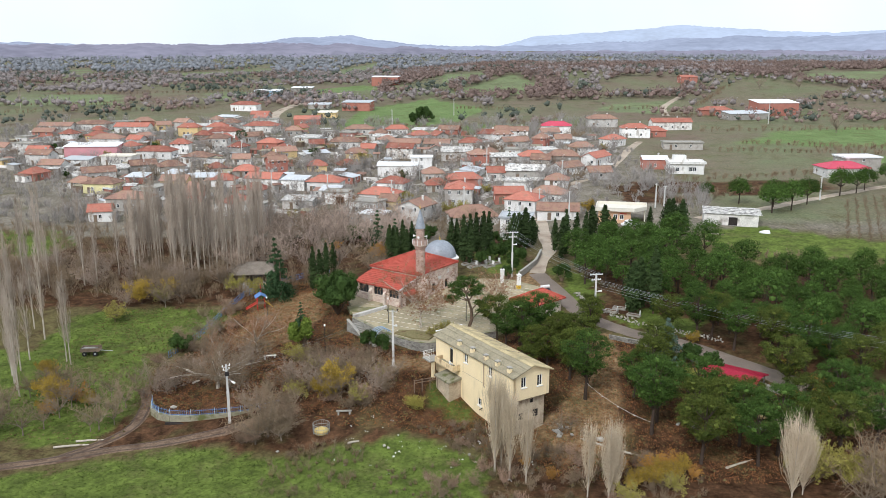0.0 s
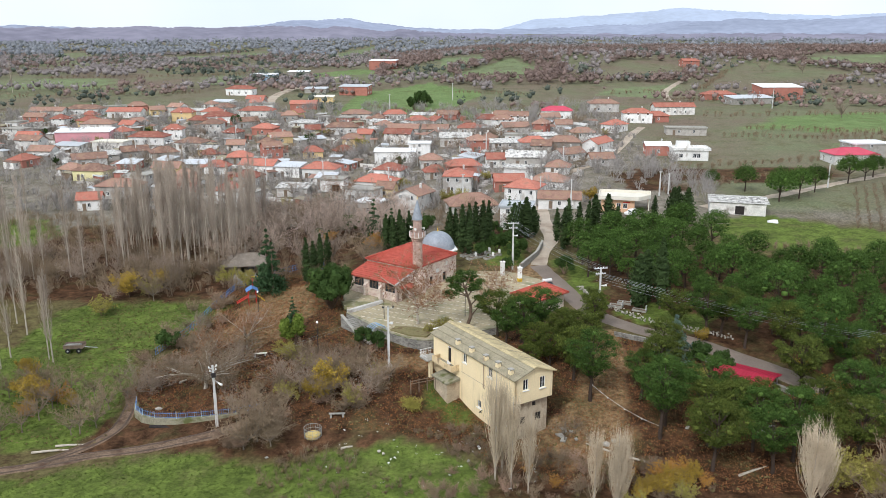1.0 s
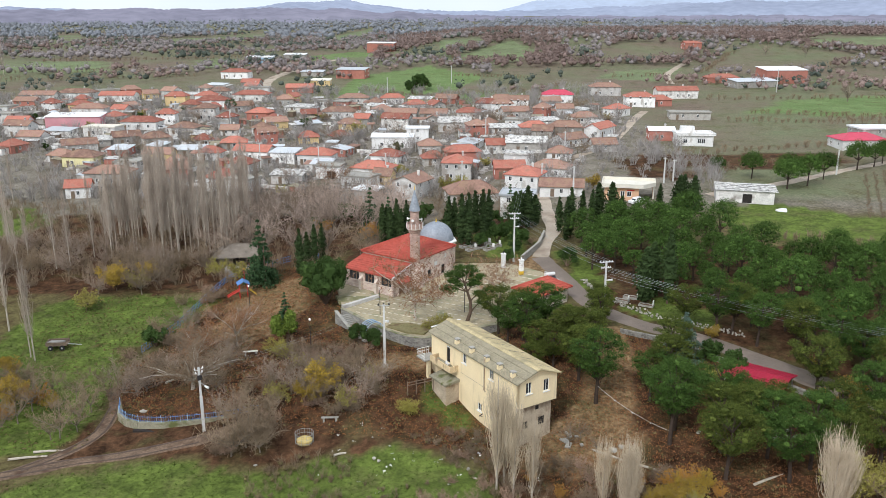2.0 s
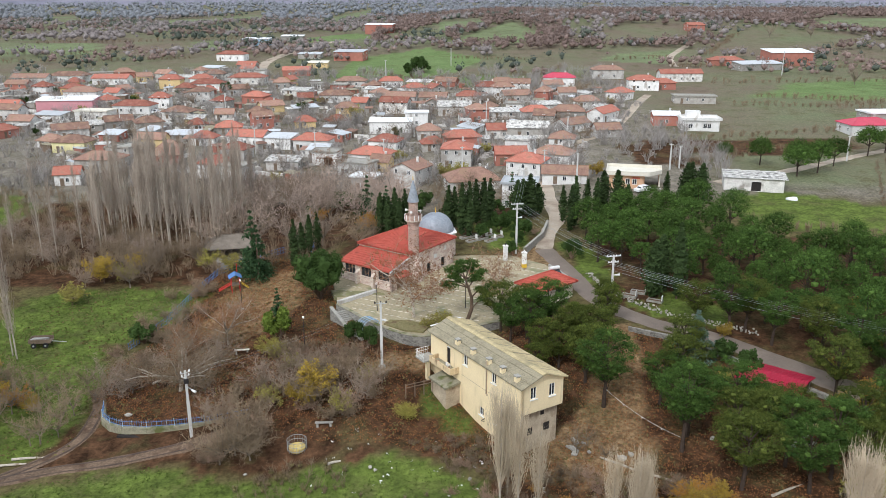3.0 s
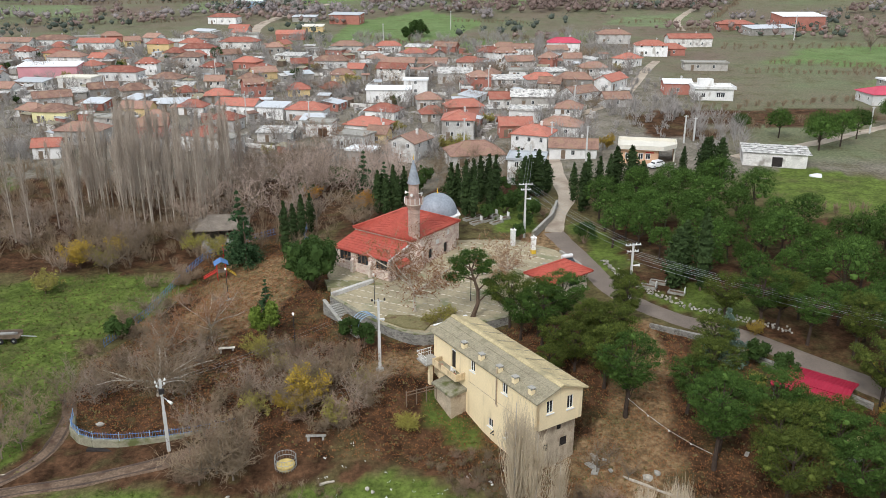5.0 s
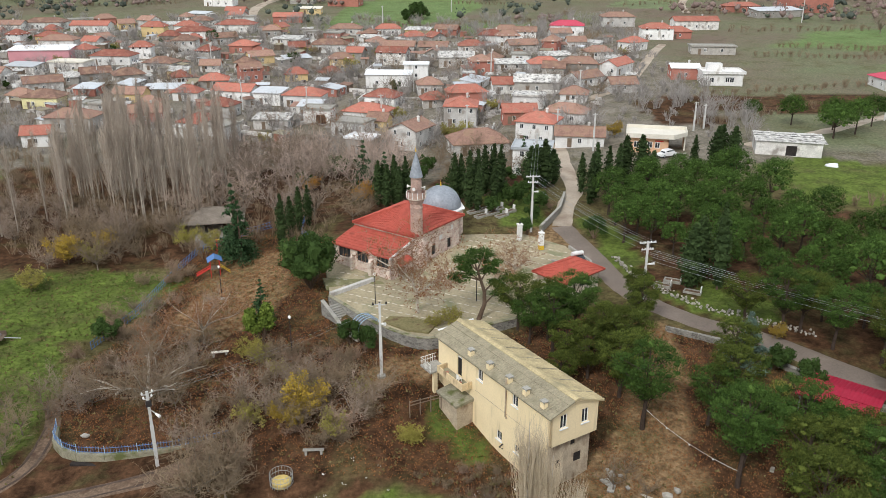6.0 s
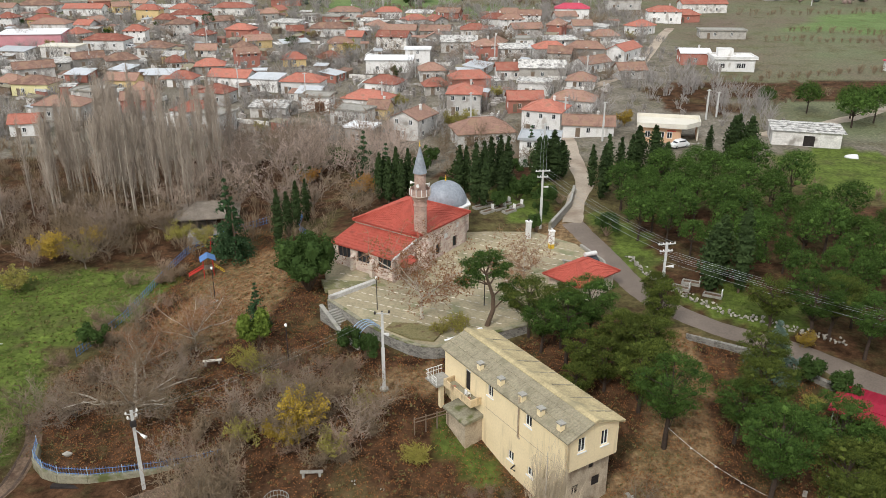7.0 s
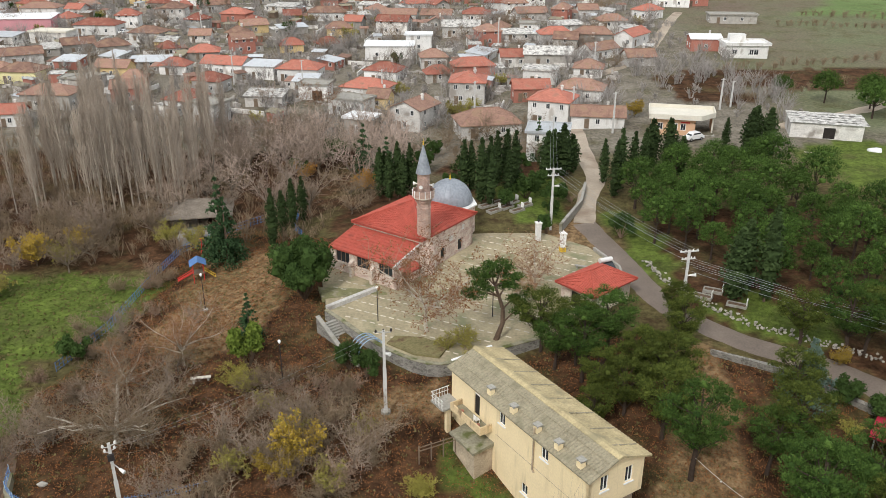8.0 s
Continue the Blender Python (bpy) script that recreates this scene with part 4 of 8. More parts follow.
# pine wood beyond the lane
WOOD = [(27.5, 146), (25, 155), (26, 161), (36, 173), (47, 178), (55, 168), (60, 152), (64, 145), (74, 149), (90, 148), (104, 112), (72, 106), (56, 112), (50, 118), (44, 128), (34, 138)]
spots = []
tries = 0
while len(spots) < 190 and tries < 12000:
    tries += 1
    x, y = R.uniform(24, 112), R.uniform(104, 194)
    if inside(WOOD, x, y) and all((x - a) ** 2 + (y - b) ** 2 > 4.1 ** 2 for a, b in spots):
        spots.append((x, y))
for i, (x, y) in enumerate(spots):
    wood_pines[i % 5].put(x, y, R.uniform(0.70, 1.0))
# pines on this side of the lane
for i, (x, y, s) in enumerate([(8.2, 121.5, 0.8), (15.2, 118.5, 0.85), (11.8, 118.6, 0.7), (20.3, 102.3, 0.92), (20.6, 112.0, 0.75), (29.6, 97.5, 0.9), (34.2, 93.4, 0.85), (40.9, 118.6, 0.8), (37.0, 121.0, 0.75), (46, 115.6, 0.8), (50.5, 112.6, 0.75), (55, 109.6, 0.8), (43.6, 119.8, 0.8), (35.6, 98.4, 0.85), (32.2, 110, 0.72),
                               (39.6, 92.5, 0.75), (50, 104, 0.9), (55, 97, 0.95), (60, 103, 0.9), (44, 90.5, 0.85), (52, 90, 0.9), (66, 96, 1.0), (30, 104, 0.8), (63, 90, 0.9), (47, 89.5, 0.85), (38.4, 97.2, 0.7), (41.6, 96.6, 0.7), (28.4, 95.0, 0.92), (33.4, 88.6, 0.95), (40.6, 88.0, 0.88), (37.0, 93.6, 0.85), (66, 84, 0.9), (72, 88, 0.95), (27.5, 103, 0.75), (48, 93.5, 0.9), (57, 91, 0.9), (70, 100, 1.0), (58, 108, 0.8), (66, 106, 0.9), (12.0, 115.5, 0.75), (18.6, 111.5, 0.8), (9.4, 118.2, 0.7), ]):
    near_pines[i % 4].put(x, y, s)
for x, y, s in [(23.6, 120.5, 0.85), (13.2, 112.5, 0.85), (15.4, 110, 0.9), (18.6, 107, 1.1), (24.6, 126.5, 0.7), (17.6, 114, 0.9), (12.2, 108.5, 0.7)]:
    olive_pines[int(x) % 2].put(x, y, s)
t_, c_ = Build(), Build()
PR = random.Random(58)
stem = [Vector(p) for p in ((0, 0, -0.3), (0.35, 0, 0.9), (0.75, 0.1, 2.2), (0.7, 0.1, 4.0), (0.25, 0, 5.6), (-0.2, 0, 7.0))]
t_.tube(stem, [0.34, 0.29, 0.26, 0.23, 0.18, 0.12], 9)
for start, tip, n in [(4, (-2.6, 0.4, 5.9), 7), (4, (-1.6, -0.8, 6.8), 7), (3, (2.4, 0.2, 5.6), 5), (5, (0.6, 0.9, 8.6), 9), (5, (-0.9, -0.5, 9.0), 9), (5, (1.7, -0.6, 7.8), 8), (4, (1.4, 1.2, 6.6), 5), (2, (2.5, -0.4, 4.2), 4), (5, (-1.8, 0.9, 8.0), 6)]:
    tip = Vector(tip)
    t_.tube([stem[start], stem[start].lerp(tip, 0.5) + Vector((0, 0, 0.25)), tip], [0.12, 0.08, 0.04], 6)
    for _ in range(n):
        clump(c_, PR, tip + rvec(PR) * 0.75, PR.uniform(0.5, 0.85), PR.uniform(0.32, 0.5), 190, 0.2, 0.6, 0.5)
plaza_pine = Plant("plaza_pine", "umbrella pine with bare leaning trunk on the plaza", "pine", "", [("trunk", t_, M["bark"]), ("crown", c_, M["pine"])])
plaza_pine.put(3.1, 122.4, 1.05, 0, 0.9)
for x, y, k, s in [(-14.3, 171.7, 0, 0.95), (-12.5, 170.1, 0, 1.0), (-11.1, 171.2, 0, 1.05), (-9.2, 172.2, 1, 0.85), (-10.2, 170.2, 0, 0.9), (-13.4, 173, 0, 0.9), (-8.2, 171.2, 2, 0.8),
                   (-0.1, 168.9, 0, 1.0), (1.2, 170, 0, 0.95), (2.6, 164, 1, 1.05), (4.1, 166, 1, 1.0), (5.7, 172.5, 0, 1.1), (7.2, 174, 0, 1.0), (4.1, 162.5, 1, 0.8), (7.0, 165.7, 1, 0.75), (8.4, 170, 1, 1.0),
                   (14.3, 175.4, 2, 1.25), (17.1, 176.4, 2, 1.3), (19.0, 178.5, 2, 1.05), (15.6, 178, 2, 1.1), (24.3, 166.2, 1, 0.9), (25.5, 168.8, 1, 1.05), (23.6, 172.6, 0, 0.9), (28.4, 172.7, 0, 1.0), (33.2, 180.2, 2, 1.2), (36.0, 179.4, 2, 1.25), (37.6, 176.8, 2, 1.0), (31.2, 176.8, 0, 0.9), (48.5, 187.8, 1, 0.75),
                   (-28.4, 152, 1, 0.85), (-27.7, 156, 0, 0.9), (-27, 160, 0, 0.9), (-26, 163.4, 0, 0.85), (32.9, 131.8, 2, 1.3), (36.7, 131.6, 1, 1.15), (34.6, 134, 2, 1.3), (52.5, 186.3, 2, 1.3), (56.4, 188, 2, 1.3), (54.5, 190, 2, 1.2)]:
    cypresses[k].put(x, y, s)
for x, y, s in [(-34.4, 148.5, 1.0), (-36, 151.5, 1.1), (-25.8, 125.4, 0.62), (-13.5, 178, 0.9), (-18, 182, 1.0), (14, 188, 0.8)]:
    cedar.put(x, y, s)
blue_cedar.put(34.4, 112.6, 1.1)
oak_tree.put(-20.6, 133.6, 1.0)
thuja.put(-24.8, 120.6, 1.2)
for x, y, s in [(-47.5, 126.4, 1.0), (-13.0, 118.4, 0.85), (-11.2, 117, 0.75), (12, 152, 0.7), (14.5, 164, 1.0), (10, 166, 1.1), (7, 162, 0.8), (4, 178, 1.1), (-8, 186, 1.2), (-26, 197, 1.3), (-20, 201, 1.1), (-31, 190, 1.0), (-3, 172, 0.9), (0, 182, 1.0), (12, 170, 0.9), (10, 180, 1.0), (-17, 189, 0.9), (-6, 196, 1.0), (13, 158, 0.7), (-60, 330, 1.4), (37.5, 111.5, 0.9), (41, 108.5, 0.9), (22.5, 150.5, 0.9), (-100, 372, 1.6), (-3, 158.5, 0.5)]:
    green_bush.put(x, y, s)
for i, (x, y, s) in enumerate([(75.8, 233, 0.7), (83.8, 228, 1.0), (88.5, 214.5, 1.15), (95.6, 219, 1.1), (92, 223, 1.0), (103.3, 227, 1.0), (118.6, 240, 1.1), (131, 250, 1.0), (126, 245, 0.95), (141.5, 257, 1.0), (150, 262, 1.0), (160, 268, 1.0), (172, 275, 1.0)]):
    round_trees[i % 2].put(x, y, s * 1.2)
# poplars
for i in range(104):
    x, y = R.uniform(-79, -47), R.uniform(171, 202)
    grove_poplars[i % 4].put(x, y, R.uniform(0.82, 1.08) * (0.85 if x < -76 else 1.0))
for x, y, s in [(-88.7, 166, 0.8), (-82, 164, 0.95), (-80, 166, 0.9), (-91, 164, 0.8), (-89, 162, 0.75), (-99, 172, 0.85), (-104, 166, 0.8), (-95.8, 171.6, 0.95), (-97.5, 167.4, 0.9), (-88, 145, 0.85), (-90, 148, 0.8), (-110, 190, 0.8), (-118, 215, 0.8), (-300, 520, 1.2), (-310, 530, 1.15), (-285, 520, 1.1)]:
    grove_poplars[int(-x) % 4].put(x, y, s)
for x, y, s in [(-65.2, 121.5, 1.35), (-66.4, 122.6, 1.2), (-69.3, 111.6, 1.5), (-67.5, 109, 1.4), (-73, 117, 1.5), (-71, 114, 1.4), (-75, 108, 1.4), (-72.6, 119, 1.5), (-73.4, 123.5, 1.4), (-75.5, 133, 1.5), (-80, 138, 1.4), (6.4, 86.0, 1.4), (8.2, 84.6, 1.2), (17.4, 80.4, 0.95), (19.7, 79.2, 1.05), (20.6, 81, 0.9), (7.3, 87.2, 1.1), (10.2, 83.5, 1.0)]:
    (grove_poplars[int(-x) % 4] if x < -60 else tan_poplars[int(x * 3) % 2]).put(x, y, s * 0.62 if x < -60 else s)
for x, y, s in [(41.8, 80.2, 1.0), (20.2, 80.0, 0.72), (43.6, 81.4, 0.8)]:
    broom_poplar.put(x, y, s)
# plane trees and bare trees
plane_tree.put(-36, 109.3, 1.0, 30)
plane_small[0].put(-4.8, 124.0, 1.4, 10, 0.9)
plane_small[1].put(-33, 122.5, 0.9)
plane_small[0].put(-38, 118, 0.8)
plane_small[1].put(-34.5, 233, 1.0)
plane_tree.put(-40, 205, 1.1, 110)
plane_small[1].put(8.5, 134, 0.8, 40, 0.5)
plane_small[0].put(7.0, 130.0, 0.55, 140, 0.5)
for x, y, s in [(226, 614, 1.0), (253, 608, 1.0), (185, 392, 0.9)]:
    bare_big[0].put(x, y, s)
for x, y, s in [(-19, 452, 2.2), (-22, 434, 1.8), (-16, 447, 1.6)]:
    green_bush.put(x, y, s)
for i in range(34):
    x, y = R.uniform(-20, 18), R.uniform(160, 208)
    (bare_brown[i % 4] if i % 2 else scrub[i % 3]).put(x, y, R.uniform(0.6, 1.0))
for i in range(44):
    bare_big[i % 2].put(R.uniform(-52, -12), R.uniform(168, 210), R.uniform(0.6, 0.95))
for i in range(90):
    x, y = R.uniform(-118, -46), R.uniform(150, 180)
    (bare_brown[i % 4] if i % 3 else scrub[i % 3]).put(x, y, R.uniform(0.7, 1.05))
for i in range(64):
    x, y = R.uniform(-29, -4), R.uniform(98, 113)
    if (x + 8.5) ** 2 + (y - 110.5) ** 2 > 9 and not (-21 < x < -13 and y < 99) and not (x > -7.5 and y > 103) and not (x < -24 and y > 106):
        if i % 9 == 4:
            (willow if i % 2 else olive_tree).put(x, y, R.uniform(0.45, 0.7))
        else:
            (scrub[i % 3] if i % 5 else bare_brown[i % 4]).put(x, y, R.uniform(0.7, 1.15) if i % 5 else R.uniform(0.55, 0.85))
for i in range(10):
    scrub[i % 3].put(R.uniform(-24, -10), R.uniform(112, 117), R.uniform(0.6, 1.0))
for i in range(15):
    bare_brown[i % 4].put(R.uniform(-48, -30), R.uniform(103, 131), R.uniform(0.55, 0.85))
for i in range(26):
    orchard[i % 2].put(R.uniform(-68, -47.5), R.uniform(96, 113), R.uniform(0.75, 1.05))
for i in range(26):
    scrub[i % 3].put(R.uniform(-50, -40), R.uniform(116, 150), R.uniform(0.6, 1.0))
for i in range(22):
    scrub[i % 3].put(R.uniform(-28, -22), R.uniform(92.5, 98), R.uniform(0.5, 0.9))
for i in range(46):
    scrub[i % 3].put(R.uniform(-3, 27), R.uniform(78, 91), R.uniform(0.35, 0.75))
for i in range(14):
    scrub[i % 3].put(R.uniform(-1, 4.5), R.uniform(90, 98), R.uniform(0.3, 0.5))
for x, y, s in [(15.8, 94.2, 0.75), (17.4, 95.8, 0.6), (19, 93.4, 0.5)]:
    orchard[0].put(x, y, s)
for x, y, s in [(-0.4, 121.1, 0.6), (-2.2, 120.5, 0.45)]:
    olive_tree.put(x, y, s, None, 0.9)
for x, y, s in [(-64.5, 152, 1.15), (-16.2, 103.5, 1.0), (-17.5, 102, 0.85), (-55, 106, 0.5), (52, 108, 0.6), (40, 117.5, 0.45), (23, 82, 0.45), (25, 84, 0.4), (28.5, 84.5, 0.55), (26.0, 83.0, 0.6), (30.2, 86.4, 0.5), (53.0, 100, 0.7), (60, 113, 0.8), (46, 86, 0.6), (-60, 158, 0.8), (-63, 109, 0.8), (-60.5, 106.5, 0.9), (-66, 116, 0.6), (-61, 104, 0.5), (-68, 118, 0.5), (27.5, 85.5, 0.5), (24.4, 83.4, 0.5), (38, 217, 0.8), (50, 102, 0.5)]:
    yellow_tree.put(x, y, s)
for x, y, s in [(26.5, 86.2, 0.7), (29.0, 87.4, 0.6), (22.6, 86.4, 0.5), (31.5, 85, 0.45), (63.5, 126, 0.9), (54.5, 103, 0.9), (52.5, 98.5, 0.7), (-14.8, 176, 1.1), (-17.5, 178, 1.0), (-57.5, 107, 0.8), (-60, 103, 0.6), (13.5, 84.5, 0.4), (10.5, 87.6, 0.35), (-30, 188, 0.9)]:
    orange_tree.put(x, y, s)
for x, y, s in [(54, 82, 1.3), (57, 81, 1.4), (50, 79, 0.9), (52.5, 80, 1.2), (-26, 92.5, 0.95), (-24.5, 94, 1.0), (-22.5, 93, 0.9), (-23, 96, 0.9)]:
    bare_brown[1 + 2 * (int(y) % 2)].put(x, y, s)
for x, y, s in [(-25.3, 117.4, 0.8), (-23.8, 116.5, 0.65), (-10.5, 107, 0.5), (-60.5, 152, 0.9), (-47, 160, 0.9), (-66, 142, 0.9), (49.2, 87.4, 1.1), (46.8, 84.2, 1.15), (51.4, 84.0, 1.1), (53, 85, 0.9), (28, 82, 0.55), (-42, 158, 0.8), (37, 107.5, 0.5), (-2, 226, 0.9), (-38, 320, 1.3), (3, 232, 0.8), (22, 78.5, 0.6)]:
    (willow if int(x) % 2 else olive_tree).put(x, y, s)


def far_wood(name, spots, mat, label, leaves, seed):
    """Woods too many to count: ragged crowns in one mesh."""
    r = random.Random(seed)
    b = Build()
    for x, y, s in spots:
        z = g(x, y)
        for k in range(1):
            p = Vector((x + r.uniform(-0.3, 0.3) * s, y + r.uniform(-0.5, 0.5) * s, z + s * r.uniform(0.75, 1.05)))
            k0, off = len(b.v), r.uniform(0, 99)
            for v in ICO_SMALL_V:
                q = 0.55 + 0.35 * noise.noise(v * 1.7 + Vector((off, off, 0)))
                b.v.append((p.x + v.x * s * q, p.y + v.y * s * q, p.z + v.z * s * 0.85 * q))
            b.f += [(k0 + i, k0 + j, k0 + m) for i, j, m in ICO_SMALL_F]
        for k in range(leaves):
            d = rvec(r)
            leaf_at(b, r, Vector((x, y, z + s * 0.95)) + Vector((d.x, d.y, abs(d.z) * 0.9)) * s * r.uniform(0.3, 1.05), s * 0.32, 0.3, 0.8)
    return solo(name, b, mat, label, "woods", "stuff", smooth=True)



def in_green(x, y):
    return any(inside(p, x, y) for p in GREEN + FALLOW + PASTURE) or any(inside(p, x, y) for p in SOIL[1:3])


def scatter(n, x0, x1, y0, y1, s0, s1, cover, seed):
    r = random.Random(seed)
    out = []
    for _ in range(n * 6):
        if len(out) >= n:
            break
        y = y0 + (y1 - y0) * r.random()
        half = 0.66 * y + 40
        x = r.uniform(max(x0, -half), min(x1, half))
        if not in_green(x, y) and noise.noise((x * 0.012, y * 0.012, seed * 1.0)) > cover:
            out.append((x, y, r.uniform(s0, s1)))
    return out


far_wood("oak_wood", scatter(3300, -60, 640, 560, 960, 2.0, 4.2, -0.02, 3), M["far_brown"], "russet oak woods on the hillside", 34, 1)
far_wood("oak_wood", scatter(420, -700, 520, 410, 600, 1.8, 3.4, 0.14, 4), M["far_brown"], "scattered russet oaks and hedges", 16, 2)
far_wood("evergreen_wood", scatter(420, -700, 560, 430, 950, 1.6, 3.6, 0.18, 5), M["far_green"], "scattered dark evergreen trees, paled for haze", 14, 3)
far_wood("valley_wood", scatter(3000, -1000, 300, 520, 1200, 2.0, 4.2, 0.0, 6), M["far_grey"], "grey-brown leafless woods in the valley, paled for haze", 18, 4)
far_wood("valley_wood", scatter(900, -1000, 260, 560, 1250, 2.0, 4.2, 0.1, 8), M["far_brown"], "russet woods in the valley", 18, 9)
far_wood("valley_wood", scatter(700, -1000, 200, 560, 1250, 2.2, 4.4, 0.12, 18), M["far_green"], "dark evergreen woods in the valley, paled for haze", 14, 5)
far_wood("distant_wood", scatter(5200, -1600, 1600, 1000, 2100, 3.5, 7, -0.15, 7), M["far_blue"], "woods of the far valley, tinted blue-grey for haze", 8, 6)


def twig_thicket(name, spots, mat, label, n, seed, w=0.05):
    """Leafless shrubs beyond counting: sprigs rising from each root."""
    r = random.Random(seed)
    b = Build()
    for x, y, s in spots:
        o = Vector((x, y, g(x, y) - 0.1))
        for _ in range(n):
            a, f = r.uniform(0, 6.28), r.random() ** 0.6
            m = o + Vector((math.cos(a) * s * f * 0.5, math.sin(a) * s * f * 0.5, s * r.uniform(0.5, 0.9)))
            sprig(b, r, o + Vector((math.cos(a), math.sin(a), 0)) * s * 0.25 * r.random(), m, w)
            for _ in range(3):
                sprig(b, r, m.lerp(o, 0.4 * r.random()), m + Vector((r.uniform(-0.6, 0.6), r.uniform(-0.6, 0.6), r.uniform(0.1, 0.8))) * s * 0.6, w * 0.75)
    return solo(name, b, mat, label, "shrubs", "stuff")


BR = random.Random(66)
vines = [(x + BR.uniform(-0.3, 0.3), y + BR.uniform(-0.5, 0.5), BR.uniform(0.8, 1.3)) for row in range(16) for k in range(34) for x, y in [(92 + row * 3.6 + k * 0.9, 176 + row * 2.0 + k * 2.0)] if not in_green(x, y) and y < 240 and y < 205 + 0.55 * (x - 66)]
twig_thicket("vine_rows", vines, M["twig_brown"], "rows of leafless vines on the slope", 8, 69, 0.03)
bram = [(BR.uniform(-6, 9), BR.uniform(84, 97), BR.uniform(0.5, 1.2)) for _ in range(150)]
bram = [q for q in bram if q[1] > 98 - 1.1 * (q[0] + 6) and q[1] < 99 - 0.5 * q[0]] + [(BR.uniform(6, 32), BR.uniform(76, 90), BR.uniform(0.5, 1.3)) for _ in range(110)] + [(BR.uniform(-26, -14), BR.uniform(112, 119), BR.uniform(0.6, 1.3)) for _ in range(40)]
bram += [(BR.uniform(-23, -11), BR.uniform(80, 92), BR.uniform(0.6, 1.5)) for _ in range(60)] + [(BR.uniform(-9, 2), BR.uniform(78, 88), BR.uniform(0.4, 0.9)) for _ in range(40)]
twig_thicket("brambles", bram, M["twig_brown"], "low brown bramble thicket on the bank", 16, 67, 0.016)
far_wood("weed_clumps", [(x, y, 0.35 * q) for x, y, q in bram[::2]], M["dry_weed"], "yellowish weeds among the brambles", 34, 68)
for i in range(120):
    x, y = R.uniform(-190, 62), R.uniform(220, 380)
    (green_bush if i % 11 == 5 else bare_brown[i % 4] if i % 5 else olive_tree).put(x, y, R.uniform(0.6, 1.1) if i % 5 else 0.7)
hedge = []
for a, b in [((-18, 420), (46, 434)), ((44, 434), (60, 470)), ((-10, 386), (40, 384)), ((-50, 450), (-18, 418)), ((0, 520), (44, 506)), ((126, 350), (190, 332)), ((110, 330), (190, 318)), ((70, 262), (150, 285)), ((120, 470), (250, 468)), ((60, 226), (100, 250)), ((62, 170), (90, 163))]:
    n = int(math.dist(a, b) / 2.2)
    for i in range(n):
        hedge.append((a[0] + (b[0] - a[0]) * i / n + R.uniform(-1, 1), a[1] + (b[1] - a[1]) * i / n + R.uniform(-1.5, 1.5), R.uniform(1.2, 2.4)))
for a, b in [((103, 580), (162, 588)), ((183, 665), (160, 590)), ((157, 532), (205, 624)), ((198, 520), (300, 614)), ((-3, 604), (46, 588)), ((96, 508), (134, 521)), ((-340, 534), (-230, 543)), ((-300, 600), (-160, 640)), ((120, 395), (240, 408)), ((150, 330), (240, 352)), ((-380, 470), (-160, 520))]:
    n = int(math.dist(a, b) / 3)
    for i in range(n):
        hedge.append((a[0] + (b[0] - a[0]) * i / n + R.uniform(-1.5, 1.5), a[1] + (b[1] - a[1]) * i / n + R.uniform(-2, 2), R.uniform(1.2, 3.0)))
twig_thicket("hedge", hedge, M["twig_brown"], "grey-brown leafless field hedges", 14, 9)


# ---------- houses ----------
FRAME = Build()
FX, FZ = (-0.5, -0.41, -0.035, 0.035, 0.41, 0.5), (0.0, 0.09, 1.11, 1.2)
for k in (-0.07, 0.02):
    FRAME.v += [(x, k, z) for z in FZ for x in FX]
for j in range(3):
    for i in range(5):
        if j == 1 and i in (1, 3):
            continue
        a = j * 6 + i
        FRAME.f += [(a, a + 1, a + 7, a + 6), (24 + a, 30 + a, 31 + a, 25 + a)]
for a, c in [(i, i + 1) for i in range(5)] + [(5, 11), (11, 17), (17, 23)] + [(18 + i + 1, 18 + i) for i in range(5)] + [(6, 0), (12, 6), (18, 12)] + [(8, 7), (13, 14), (7, 13), (14, 8), (10, 9), (15, 16), (9, 15), (16, 10)]:
    FRAME.f.append((a, 24 + a, 24 + c, c))
WINDOW_MESH = FRAME.mesh("window", M["frame"])
PANE_MESH = Build().box(-0.41, 0.41, -0.025, 0.02, 0.09, 1.11).mesh("pane", M["glass"])
DOOR = Build().box(-0.5, 0.5, -0.06, 0.02, 0, 2.05).box(0.32, 0.4, -0.1, -0.06, 0.98, 1.06)
DOOR_MESH = DOOR.mesh("door", M["wood"])
GARAGE_MESH = Build().box(-1.3, 1.3, -0.05, 0.02, 0, 2.4).mesh("door", M["opening"])
CHIMNEY = Build().box(-0.25, 0.25, -0.25, 0.25, -0.8, 0.8).box(-0.33, 0.33, -0.33, 0.33, 0.8, 0.92).box(-0.18, 0.18, -0.18, 0.18, 0.92, 1.06)
CHIMNEY_MESH = CHIMNEY.mesh("chimney", M["whitewash"])


def fit_window(parent, x, y, z, rz, sx=1.0, sz=1.0):
    w = part("window", WINDOW_MESH, None, parent)
    w.matrix_basis = pose(x, y, z, 0, 0, rz) @ Matrix.Diagonal((sx, 1, sz, 1))
    part("pane", PANE_MESH, None, w, "dark glass pane")


